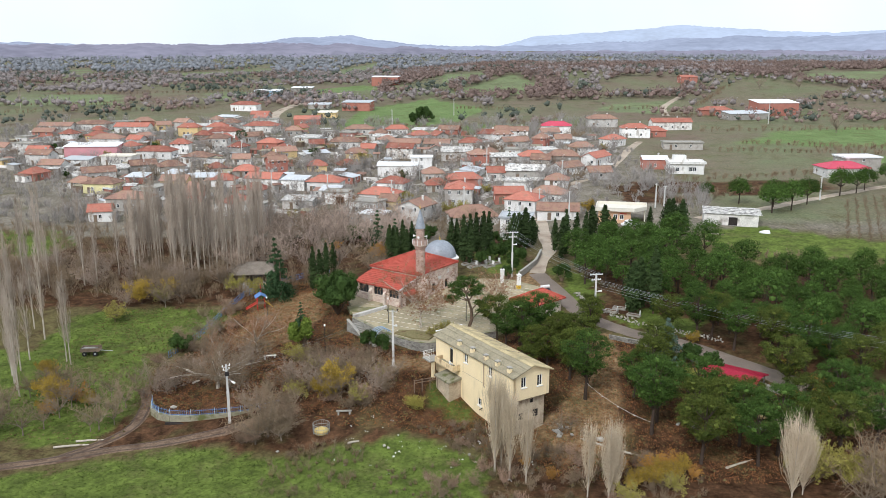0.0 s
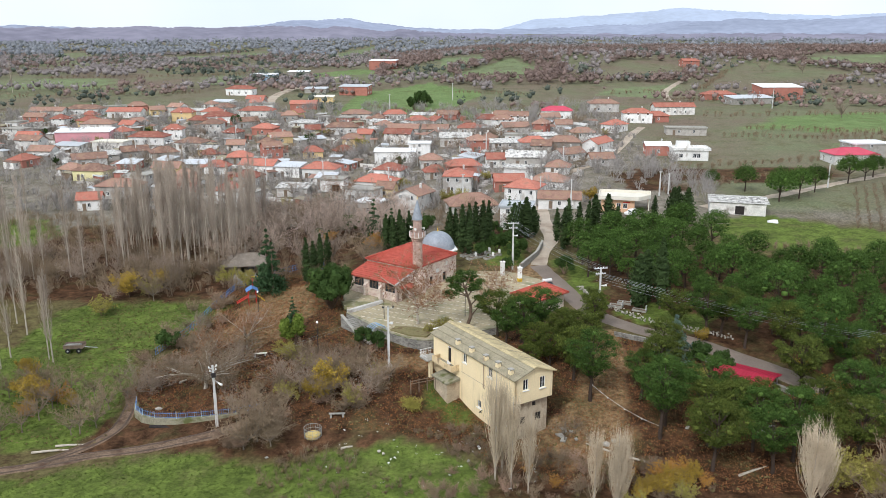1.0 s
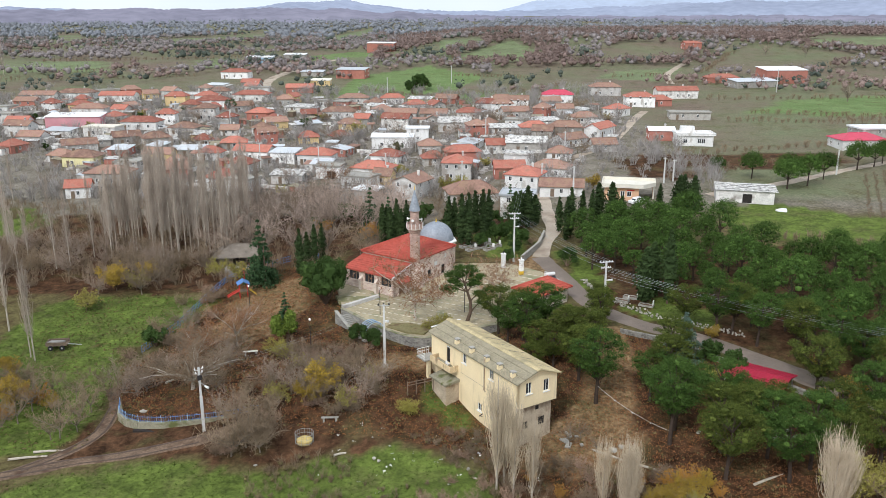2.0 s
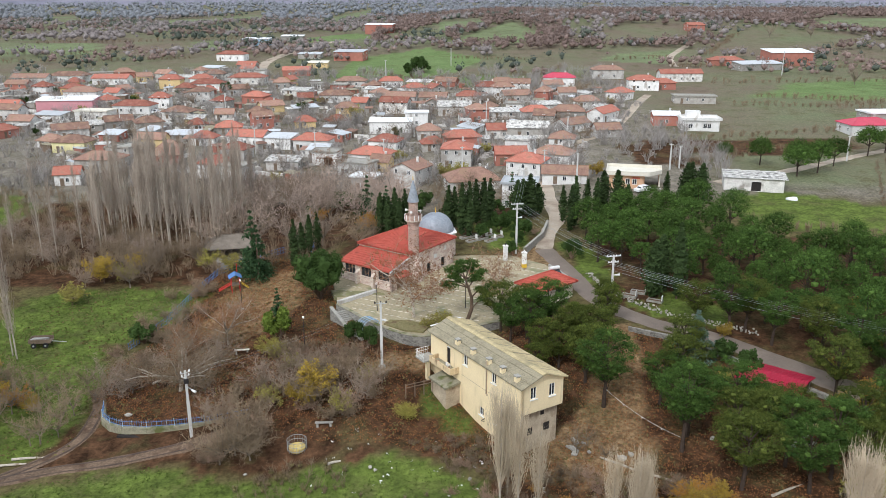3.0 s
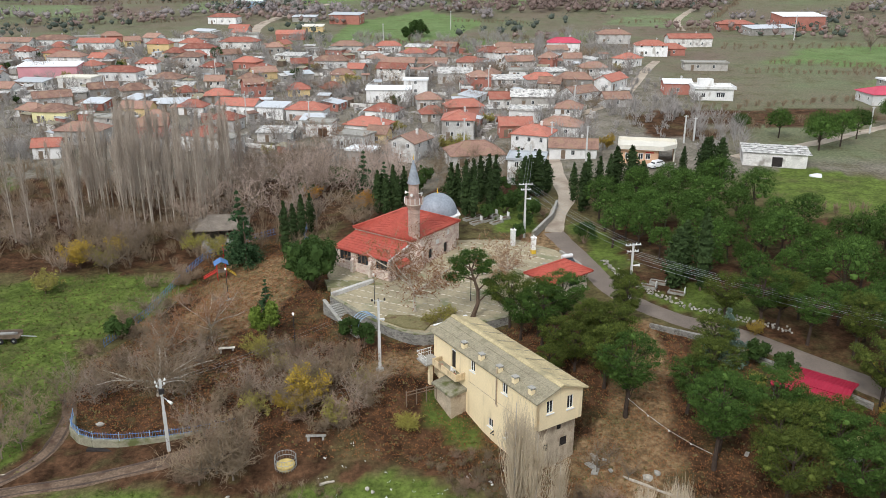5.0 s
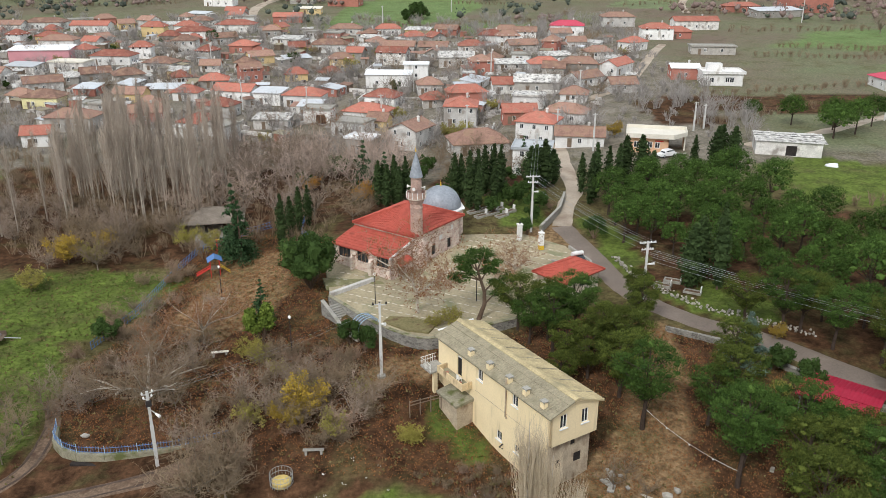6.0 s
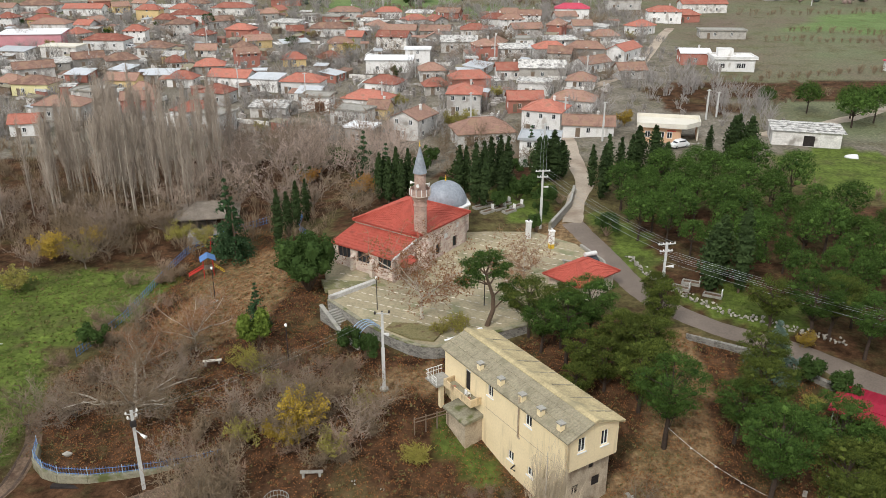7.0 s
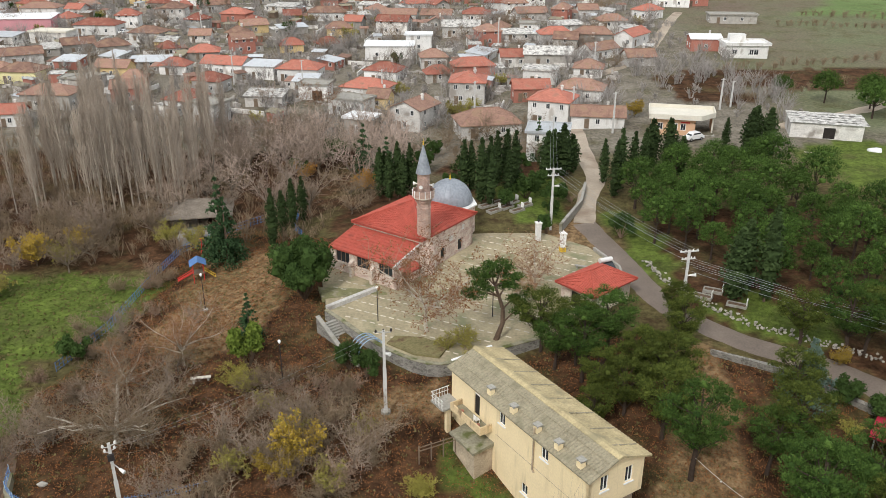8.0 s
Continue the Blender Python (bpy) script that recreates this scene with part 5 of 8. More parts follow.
def roof_shape(kind, w, d, h, rh, over=0.4, thick=0.16):
    """A hip, gable, flat or lean-to roof with thickness, over a plan w by d."""
    b = Build()
    x, y = w / 2 + over, d / 2 + over
    drop = rh * over / max(min(w, d) / 2, 0.1) if kind in ("hip", "gable") else 0
    e = h - drop
    if kind == "flat":
        return b.box(-x, x, -y, y, h, h + thick + 0.1).box(-x, x, -y, -y + 0.2, h + 0.26, h + 0.5).box(-x, -x + 0.2, -y + 0.2, y, h + 0.26, h + 0.5).box(x - 0.2, x, -y + 0.2, y, h + 0.26, h + 0.5).box(-x + 0.2, x - 0.2, y - 0.2, y, h + 0.26, h + 0.5)
    if kind == "shed":
        lo, hi = h, h + rh
        pts = [(-x, -y, lo), (x, -y, lo), (x, y, hi), (-x, y, hi)]
    elif kind == "gable":
        pts = [(-x, -y, e), (x, -y, e), (x, y, e), (-x, y, e), (-x, 0, h + rh), (x, 0, h + rh)]
        if w < d:
            pts = [(x, -y, e), (x, y, e), (-x, y, e), (-x, -y, e), (0, -y, h + rh), (0, y, h + rh)]
    else:
        if w >= d:
            r = x - y * 0.9
            pts = [(-x, -y, e), (x, -y, e), (x, y, e), (-x, y, e), (-r, 0, h + rh), (r, 0, h + rh)]
        else:
            r = y - x * 0.9
            pts = [(x, -y, e), (x, y, e), (-x, y, e), (-x, -y, e), (0, -r, h + rh), (0, r, h + rh)]
    n = len(pts)
    b.v = [tuple(p) for p in pts] + [(p[0], p[1], p[2] - thick) for p in pts]
    if n == 4:
        faces = [(0, 1, 2, 3)]
        rim = [(0, 1), (1, 2), (2, 3), (3, 0)]
    else:
        faces = [(0, 1, 5, 4), (2, 3, 4, 5)] + ([(1, 2, 5), (3, 0, 4)] if kind == "hip" else [])
        rim = [(0, 1), (1, 2), (2, 3), (3, 0)] if kind == "hip" else [(0, 1), (2, 3), (1, 5), (5, 2), (3, 4), (4, 0)]
    b.f = faces + [tuple(n + i for i in reversed(f)) for f in faces] + [(a, n + a, n + c, c) for a, c in rim]
    # raised courses that follow the eaves and the ridge
    if kind in ("hip", "gable"):
        b.tube([pts[4], pts[5]], 0.11, 5)
        if kind == "hip":
            for a, c in ((0, 4), (3, 4), (1, 5), (2, 5)):
                b.tube([pts[a], pts[c]], 0.09, 4)
    return b


HOUSE_COUNT = [0]


def house(x, y, rz, w, d, h, roof, wall, cover, rh=None, wins=3, door=True, chimney=True, label="", garage=False, front=True, dz=0.0, centre=False, annex=0):
    """A village house; x, y is the middle of its front wall, which faces down the slope."""
    c, s = math.cos(radians(rz)), math.sin(radians(rz))
    if not centre:
        x, y = x - s * d / 2, y + c * d / 2
    z0 = min(g(x + c * u - s * v, y + s * u + c * v) for u in (-w / 2, w / 2) for v in (-d / 2, d / 2))
    zc = g(x + s * d / 2, y - c * d / 2)
    rh = rh if rh is not None else {"hip": 1.7, "gable": 1.6, "flat": 0, "shed": 0.8}[roof]
    names = {"tile_old": "faded clay-tile", "tile_new": "orange clay-tile", "tin": "grey tin", "tin_white": "white sheet", "rubble_roof": "patched grey", "roof_slab": "flat cream", "tile_mag": "magenta sheet", "sheet": "fibre-cement", "concrete": "grey flat"}
    walls = {"white": "white", "whitewash": "stained whitewashed", "grey_wall": "grey block", "tan": "tan", "ochre": "ochre", "yellow_wall": "pale yellow", "pink_wall": "pink", "brick": "red brick", "cream": "cream"}
    ob = thing("house", pose(x, y, zc + dz, 0, 0, rz), label or f"{walls.get(wall, wall)} village house with {names.get(cover, cover)} roof", "house", "village houses")
    t = 0.3
    low = z0 - zc - 0.8
    b = Build()
    for q, e in ((0.0, low), (0.0, h), (t, h), (t, low)):
        b.v += [(-w / 2 + q, -d / 2 + q, e), (w / 2 - q, -d / 2 + q, e), (w / 2 - q, d / 2 - q, e), (-w / 2 + q, d / 2 - q, e)]
    b.f = [(4 * r + i, 4 * r + (i + 1) % 4, 4 * r + 4 + (i + 1) % 4, 4 * r + 4 + i) for r in range(3) for i in range(4)]
    part("wall", b, M[wall], ob)
    b = Build()
    if roof == "gable":
        for sg in (-1, 1):
            k = Build()
            for off in (0.01, 0.29):
                if w >= d:
                    xx = sg * (w / 2 - off)
                    k.v += [(xx, -d / 2 + 0.05, h - 0.02), (xx, d / 2 - 0.05, h - 0.02), (xx, 0, h + rh - 0.17)]
                else:
                    yy = sg * (d / 2 - off)
                    k.v += [(-w / 2 + 0.05, yy, h - 0.02), (w / 2 - 0.05, yy, h - 0.02), (0, yy, h + rh - 0.17)]
            k.f = [(0, 1, 2), (5, 4, 3), (0, 3, 4, 1), (1, 4, 5, 2), (2, 5, 3, 0)]
            part("gable", k, M[wall], ob)
    if roof == "shed":
        part("upper_wall", Build().box(-w / 2, w / 2, d / 2 - t, d / 2, h, h + rh * 0.86), M[wall], ob)
        for sx in (-1, 1):
            xx = sx * (w / 2 - 0.15)
            part("cheek", Build().prism([(xx - 0.14, -d / 2), (xx + 0.14, -d / 2), (xx + 0.14, d / 2 - t - 0.01), (xx - 0.14, d / 2 - t - 0.01)], h - 0.02, lambda px, py: h + rh * (py + d / 2) / d - 0.12), M[wall], ob)
    part("roof", roof_shape(roof, w, d, h, rh), M[cover], ob)
    storeys = 2 if h > 4.6 else 1
    for k in range(storeys):
        zz = 1.0 + 2.7 * k
        n = wins if k or not door else max(wins - 1, 1)
        for i in range(n):
            u = -w / 2 + w * (i + 0.5 + (0.35 if door and not k else 0)) / (n + (0.7 if door and not k else 0))
            if front and not (garage and k == 0):
                fit_window(ob, u, -d / 2, zz, 0, 0.9)
        for sx, rr in ((-1, -90), (1, 90)):
            for i in range(2 if d > 6 else 1):
                fit_window(ob, sx * w / 2, -d / 4 + i * d / 2, zz, rr, 0.9)
    if garage:
        part("door", GARAGE_MESH, None, ob, "dark open doorway").matrix_basis = pose(w * 0.15, -d / 2, 0, 0, 0, 0)
    elif door:
        part("door", DOOR_MESH, None, ob).matrix_basis = pose(-w / 2 + w * 0.5 / (max(wins - 1, 1) + 0.7), -d / 2, 0.05, 0, 0, 0)
    if chimney and roof in ("hip", "gable"):
        part("chimney", CHIMNEY_MESH, None, ob).matrix_basis = pose(w * 0.18, d * 0.1, h + rh * 0.85, 0, 0, 0)
    if annex:
        aw, ad, ah = 2.4 + 0.3 * (w % 3), d * 0.72, 2.2
        ax = annex * (w / 2 + aw / 2 + 0.004)
        an = part("annex", Build().box(ax - aw / 2, ax + aw / 2, -ad / 2, ad / 2, low, ah), M["whitewash" if d > 6 else "grey_wall"], ob, "low lean-to annex")
        rf = part("annex_roof", roof_shape("shed", aw, ad, ah + 0.004, 0.5, 0.2, 0.1), M["rubble_roof" if w > 8 else "tile_old"], an)
        rf.matrix_basis = pose(ax, 0, 0)
        fit_window(an, ax, -ad / 2, 0.9, 0, 0.8, 0.8)
    HOUSE_COUNT[0] += 1
    return ob


PLOTS = []


def village(x, y, rz, w, d, h, roof, wall, cover, **kw):
    PLOTS.append((x, y + d / 2, max(w, d) / 2))
    return house(x, y, rz, w, d, h, roof, wall, cover, **kw)


village(18.5, 214, -22, 9.0, 8, 5.6, "hip", "white", "tile_new", wins=3, label="white two-storey village house with orange hipped roof")
village(28.5, 209, -8, 11, 4.5, 3.0, "gable", "white", "tile_old", wins=2)
village(6.3, 208, 12, 13, 9, 3.0, "hip", "whitewash", "tile_old", rh=2.4)
village(-12.6, 217.2, -28, 7.6, 9, 5.2, "gable", "whitewash", "tile_old", wins=2)
village(-27.7, 231.5, -25, 9.5, 6, 3.8, "flat", "white", "concrete", wins=3)
village(-23.1, 216, -20, 6.5, 5, 3.6, "flat", "grey_wall", "tin_white", wins=1)
village(-20.5, 236, -15, 5.4, 5, 3.2, "gable", "ochre", "tile_old", wins=2)
village(-25, 245, -18, 12, 8, 3.4, "hip", "white", "tile_new", wins=3)
village(-22, 262, -20, 9.5, 7.5, 3.6, "hip", "white", "tile_new", wins=2)
village(-45, 264.5, -8, 11.5, 7.5, 3.8, "hip", "white", "tile_new", wins=4)
village(-37.7, 246, -6, 7.5, 6, 3.8, "flat", "white", "concrete", wins=1, garage=True)
village(1.4, 235.8, -4, 8.4, 9, 5.6, "hip", "whitewash", "tile_new", wins=3, label="stained white two-storey house with broad orange roof")
village(-21.6, 291, 0, 14.6, 7, 4.2, "shed", "white", "tin_white", wins=2, door=False, rh=0.5, label="white metal-clad workshop building")
village(-13, 301, 0, 8, 5, 5.0, "flat", "white", "tin_white", wins=1)
village(-7.5, 277, 8, 7.5, 6.5, 3.4, "hip", "whitewash", "tile_old")
village(20.2, 251, -12, 8.6, 6.5, 3.6, "flat", "white", "rubble_roof", wins=2)
village(27.8, 232, -18, 10.5, 7, 3.2, "hip", "white", "tile_old", wins=3)
village(15.4, 186.5, -10, 7.5, 7, 5.2, "flat", "white", "tin", wins=2)
village(15.5, 272, 5, 8, 6, 3.2, "gable", "whitewash", "tile_new")
village(24.5, 270.5, -4, 13.4, 7, 3.6, "gable", "grey_wall", "rubble_roof", wins=1, chimney=False)
village(29.7, 294.5, 6, 10, 6.5, 4.4, "hip", "whitewash", "tile_new")
village(0.5, 320, 0, 12.5, 7, 3.6, "gable", "whitewash", "rubble_roof", wins=3)
village(6.4, 343, 0, 10, 7, 3.2, "hip", "whitewash", "tile_new")
village(-49.5, 353, 4, 14, 7, 3.4, "hip", "white", "tile_old", wins=4)
village(-22.7, 350, -4, 13.5, 7, 3.0, "gable", "whitewash", "tile_old")
village(-8.5, 346, -4, 11, 7, 3.0, "gable", "grey_wall", "tile_old")
village(14.5, 360, -6, 10, 7, 4.2, "hip", "white", "tile_new")
village(-67.6, 271, -12, 12.5, 7.5, 3.6, "gable", "white", "tile_new", wins=4)
village(-56, 267, -12, 8.5, 6.5, 3.8, "shed", "white", "tin", wins=2)
village(-66.8, 252, -14, 8, 6.5, 3.6, "hip", "whitewash", "tile_new")
village(-60.1, 225, -24, 7.2, 6, 4.6, "flat", "whitewash", "concrete", wins=2)
village(-49, 239.5, -6, 9.5, 5.5, 2.8, "shed", "whitewash", "rubble_roof", wins=2)
village(-127.2, 329, -4, 15, 8, 3.6, "hip", "white", "tile_new", wins=4)
village(-105.7, 317, -10, 11, 8, 3.4, "hip", "whitewash", "tile_old")
village(-121.1, 261, -6, 11, 8, 3.6, "hip", "yellow_wall", "tile_old", wins=3)
village(-101.8, 236, -4, 12.5, 8, 4.0, "hip", "grey_wall", "tile_old", wins=3)
village(-103.5, 222, 14, 6.5, 5, 3.4, "gable", "white", "tile_new", wins=1, label="small white house with bright orange roof")
village(-156, 334, 6, 22, 9, 4.4, "shed", "pink_wall", "tin_white", wins=0, door=False, rh=0.9, label="long barn with pink band and white sheet roof")
village(-160, 357, 0, 14, 8, 4, "hip", "white", "tile_old", wins=3)
village(-137.2, 315, -6, 13, 7, 3.6, "flat", "whitewash", "roof_slab", wins=3)
village(-105.7, 348, 4, 9, 8, 5.6, "hip", "whitewash", "tile_old", wins=3)
village(49.9, 267, 8, 8, 6, 2.8, "gable", "whitewash", "tile_old", wins=1)
village(41.6, 277, 38, 11, 6, 3.0, "gable", "white", "tile_old", wins=2)
village(55.6, 296, 55, 13, 6, 3.4, "gable", "white", "tile_new", wins=3)
village(69.7, 340, 40, 9, 7, 3.4, "hip", "white", "tile_new")
village(73, 287, -4, 8.8, 7, 3.8, "gable", "brick", "tin_white", wins=2, rh=0.9)
village(95, 332, -4, 16, 6, 2.8, "flat", "grey_wall", "concrete", wins=3)
village(188, 474, 6, 24, 14, 7.5, "shed", "brick", "tin_white", wins=0, door=False, rh=1.5, label="tall red-brick barn with white sheet roof")
village(164, 452, 18, 26, 9, 3.5, "shed", "grey_wall", "tin", wins=0, door=False, rh=1.2, label="long open-sided livestock shed with grey roof")
village(153, 476, 0, 18, 9, 3.4, "hip", "brick", "tile_new", wins=2)
village(180.7, 640, 8, 13, 9, 5, "gable", "brick", "tile_new", wins=1)
village(-60.5, 669, -8, 22, 10, 7, "shed", "brick", "tin_white", wins=0, door=False)
village(-64.2, 508, -10, 18, 11, 5.4, "shed", "brick", "tin", wins=0, door=False, rh=1)
village(-90, 520, -4, 14, 8, 3, "shed", "grey_wall", "tin", wins=0, door=False)
village(-77, 470, 0, 12, 7, 3, "shed", "ochre", "roof_slab", wins=1)
village(-139.7, 589, -4, 19, 9, 4.5, "shed", "pale_blue", "tin_white", wins=0, door=False, label="low farm shed with pale blue front")
village(-120, 620, -4, 16, 7, 4, "shed", "grey_wall", "tin_white", wins=0, door=False)
village(-135.4, 507, -6, 17, 9, 4.2, "hip", "white", "tile_new", wins=4)
village(47.3, 380, -8, 14, 8, 4.6, "hip", "white", "tile_mag", wins=3)
village(75.3, 413, 0, 15, 8, 4.6, "hip", "whitewash", "tile_old", wins=3)
village(82.9, 369, -4, 13, 8, 4.8, "hip", "white", "tile_new", wins=3)
village(107.8, 401, 4, 20, 7, 4.2, "gable", "whitewash", "tile_new", wins=4)
village(93, 372, 10, 10, 7, 3.2, "hip", "brick", "tile_new", wins=2)
village(136, 272, 4, 15, 10, 3.4, "hip", "white", "tile_mag", wins=2, label="low white farmhouse with dull red roof")
village(146, 283, 4, 13, 9, 5.0, "flat", "grey_wall", "tin_white", wins=1)
village(-82, 436, 4, 14, 7, 3.2, "gable", "brick", "tile_new", wins=2)
village(-100, 404, 0, 17, 9, 3.8, "hip", "whitewash", "tile_new", wins=3)
village(-113.8, 386, 6, 15, 8, 3.4, "hip", "white", "tile_new", wins=3)
village(-166, 403, 0, 17, 8, 3.4, "gable", "white", "tile_new", wins=3)
village(-190, 411, 4, 18, 8, 3.6, "hip", "white", "tile_old", wins=3)
village(-206, 404, 0, 17, 8, 3.4, "gable", "whitewash", "tile_old", wins=3)
village(26, 338, 12, 11, 7, 3.4, "gable", "whitewash", "tile_old", wins=2)
village(-48.8, 397, 0, 14, 8, 3.2, "hip", "whitewash", "tile_old", wins=3)

# the rest of the close-built village
VR = random.Random(77)
VILLAGE = [(-215, 420), (-205, 330), (-140, 270), (-112, 240), (-95, 246), (-62, 228), (-40, 224), (-12, 236), (10, 228), (36, 246), (46, 262), (62, 300), (66, 345), (60, 372), (20, 392), (-30, 404), (-90, 418), (-110, 470), (-160, 440)]
tries = 0
while HOUSE_COUNT[0] < 178 and tries < 9000:
    tries += 1
    x, y = VR.uniform(-215, 66), VR.uniform(222, 470)
    w, d = VR.uniform(6, 11.5), VR.uniform(5, 7.5)
    if not inside(VILLAGE, x, y + d / 2) or any((x - a) ** 2 + (y + d / 2 - b) ** 2 < (c + max(w, d) / 2 + 0.6) ** 2 for a, b, c in PLOTS):
        continue
    if any((x - a) ** 2 + (y + d / 2 - b) ** 2 < 45 for a, b in ROAD[13:]):
        continue
    pick = VR.random()
    roof, cover = ("hip", "tile_old") if pick < 0.22 else ("gable", "tile_old") if pick < 0.42 else ("hip", "tile_new") if pick < 0.58 else ("gable", "tile_new") if pick < 0.7 else ("shed", "rubble_roof") if pick < 0.83 else ("shed", "tin") if pick < 0.92 else ("flat", "concrete")
    wall = VR.choice(["whitewash", "whitewash", "white", "grey_wall", "grey_wall", "ochre", "white", "brick"])
    village(x, y, VR.choice([-20, -12, -5, 4, 12, 30, 70]), w, d, VR.choice([2.7, 2.9, 3.2, 3.4, 4.8]) if roof != "shed" else 2.5, roof, wall, cover, wins=VR.choice([1, 2, 2, 3]), chimney=VR.random() < 0.5, annex=VR.choice([-1, 0, 0, 1]))


def lean_to(x, y, rz, w, d, h, wall, cover):
    """A small garden shed or hen house."""
    sh = thing("garden_shed", on(x, y, rz), "low makeshift garden shed with sheet roof", "shed", "garden sheds")
    b = Build()
    for q, e in ((0.0, -0.6), (0.0, h), (0.2, h), (0.2, -0.6)):
        b.v += [(-w / 2 + q, -d / 2 + q, e), (w / 2 - q, -d / 2 + q, e), (w / 2 - q, d / 2 - q, e), (-w / 2 + q, d / 2 - q, e)]
    b.f = [(4 * r + i, 4 * r + (i + 1) % 4, 4 * r + 4 + (i + 1) % 4, 4 * r + 4 + i) for r in range(3) for i in range(4)]
    part("wall", b, M[wall], sh)
    part("roof", roof_shape("shed", w, d, h, 0.4, 0.25, 0.06), M[cover], sh)
    part("door", DOOR_MESH, None, sh).matrix_basis = pose(w * 0.2, -d / 2, 0) @ Matrix.Diagonal((0.9, 1, 0.9, 1))


made = tries = 0
while made < 95 and tries < 6000:
    tries += 1
    x, y = VR.uniform(-210, 62), VR.uniform(224, 410)
    if inside(VILLAGE, x, y) and not any((x - a) ** 2 + (y - b) ** 2 < (c + 1.6) ** 2 for a, b, c in PLOTS) and not any((x - a) ** 2 + (y - b) ** 2 < 30 for a, b in ROAD[13:]):
        lean_to(x, y, VR.choice([-20, -8, 5, 40, 80]), VR.uniform(2.5, 5), VR.uniform(2.2, 3.5), VR.uniform(1.9, 2.4), VR.choice(["grey_wall", "whitewash", "wood", "brick"]), VR.choice(["tin", "rubble_roof", "tile_old", "sheet"]))
        PLOTS.append((x, y, 2.4))
        made += 1
b = Build()
for _ in range(150):
    x, y, a, ln = VR.uniform(-200, 62), VR.uniform(222, 400), radians(VR.choice([-20, -10, 70, 80, 0])), VR.uniform(5, 14)
    dx, dy = math.cos(a) * ln / 2, math.sin(a) * ln / 2
    if inside(VILLAGE, x, y) and not any((x - p) ** 2 + (y - q) ** 2 < (c + 1) ** 2 for p, q, c in PLOTS):
        nx, ny = -math.sin(a) * 0.15, math.cos(a) * 0.15
        b.prism([(x - dx - nx, y - dy - ny), (x + dx - nx, y + dy - ny), (x + dx + nx, y + dy + ny), (x - dx + nx, y - dy + ny)], lambda px, py: g(px, py) - 0.5, lambda px, py: g(px, py) + 1.1)
solo("garden_walls", b, M["whitewash"], "low whitewashed yard walls between the houses", "wall", "stuff")

# leafless gardens and clutter between the houses
def free(x, y, gap):
    return not any((x - a) ** 2 + (y - b) ** 2 < (c * gap) ** 2 for a, b, c in PLOTS) and not any((x - a) ** 2 + (y - b) ** 2 < 14 for a, b in ROAD[12:])


low, tall = [], []
while len(low) < 1500:
    x, y = VR.uniform(-235, 75), VR.uniform(216, 425)
    if free(x, y, 0.85):
        low.append((x, y, VR.uniform(1.0, 2.4)))
while len(tall) < 520:
    x, y = VR.uniform(-235, 75), VR.uniform(212, 440)
    if free(x, y, 1.0):
        tall.append((x, y, VR.uniform(3.0, 5.6)))
twig_thicket("village_scrub", low, M["village_twig"], "grey-brown leafless garden shrubs between the houses", 12, 11, 0.075)
twig_thicket("village_trees", tall, M["village_twig"], "leafless grey-brown fruit trees in the village gardens", 22, 12, 0.07)
b = Build()
while len(b.f) < 6 * 1900:
    x, y = VR.uniform(-215, 66), VR.uniform(220, 415)
    if inside(VILLAGE, x, y) and free(x, y, 0.9):
        for _ in range(VR.randint(1, 5)):
            px, py = x + VR.uniform(-2, 2), y + VR.uniform(-2, 2)
            w, d, h = VR.uniform(0.3, 2.4), VR.uniform(0.2, 1.0), VR.uniform(0.15, 1.2)
            z = g(px, py)
            b.box(-w / 2, w / 2, -d / 2, d / 2, -0.3, h, pose(px, py, z, VR.uniform(-8, 8), VR.uniform(-8, 8), VR.uniform(0, 180)))
under = [(VR.uniform(-135, -22), VR.uniform(152, 214), VR.uniform(1.4, 3.2)) for _ in range(620)]
twig_thicket("undergrowth", under, M["twig_brown"], "tangled leafless undergrowth below the poplars", 12, 14, 0.045)
solo("yard_clutter", b, M["junk"], "grey planks, blocks and junk heaped in the yards", "clutter", "stuff")


# ---------- tiled roofs ----------
def tiles(b, e0, e1, r0, r1, pitch=0.34, course=0.6, lift=0.07):
    """Rows of half-round tiles from an eave e0-e1 up to a ridge r0-r1 (one point for a hip end)."""
    e0, e1, r0, r1 = Vector(e0), Vector(e1), Vector(r0), Vector(r1)
    ed = (e1 - e0).normalized()
    ln = (e1 - e0).length
    a, c = (r0 - e0).dot(ed), (r1 - e0).dot(ed)
    up = (r0 - e0) - ed * a
    nrm = ed.cross(up).normalized()
    nx, ny = max(4, int(ln / pitch) * 4), max(2, int(up.length / course))
    k = len(b.v)
    for i in range(nx + 1):
        s = ln * i / nx
        tm = max(min(1.0, s / a if a > 0.01 else 1.0, (ln - s) / (ln - c) if ln - c > 0.01 else 1.0), 0.0)
        wave = (0, 0.75, 1, 0.75)[i % 4] * lift
        for j in range(ny):
            for q, step in ((j / ny, 0.07), ((j + 1) / ny, 0.0)):
                b.v.append(tuple(e0 + ed * s + up * q * tm + nrm * (wave + step + 0.01)))
    m = ny * 2
    for i in range(nx):
        for j in range(m - 1):
            o = k + i * m + j
            b.f.append((o, o + m, o + m + 1, o + 1))


def deck(b, corners, thick=0.14):
    n = len(b.v)
    k = len(corners)
    b.v += [tuple(c) for c in corners] + [(c[0], c[1], c[2] - thick) for c in corners]
    b.f.append(tuple(n + i for i in range(k)))
    b.f.append(tuple(n + k + i for i in reversed(range(k))))
    b.f += [(n + i, n + k + i, n + k + (i + 1) % k, n + (i + 1) % k) for i in range(k)]


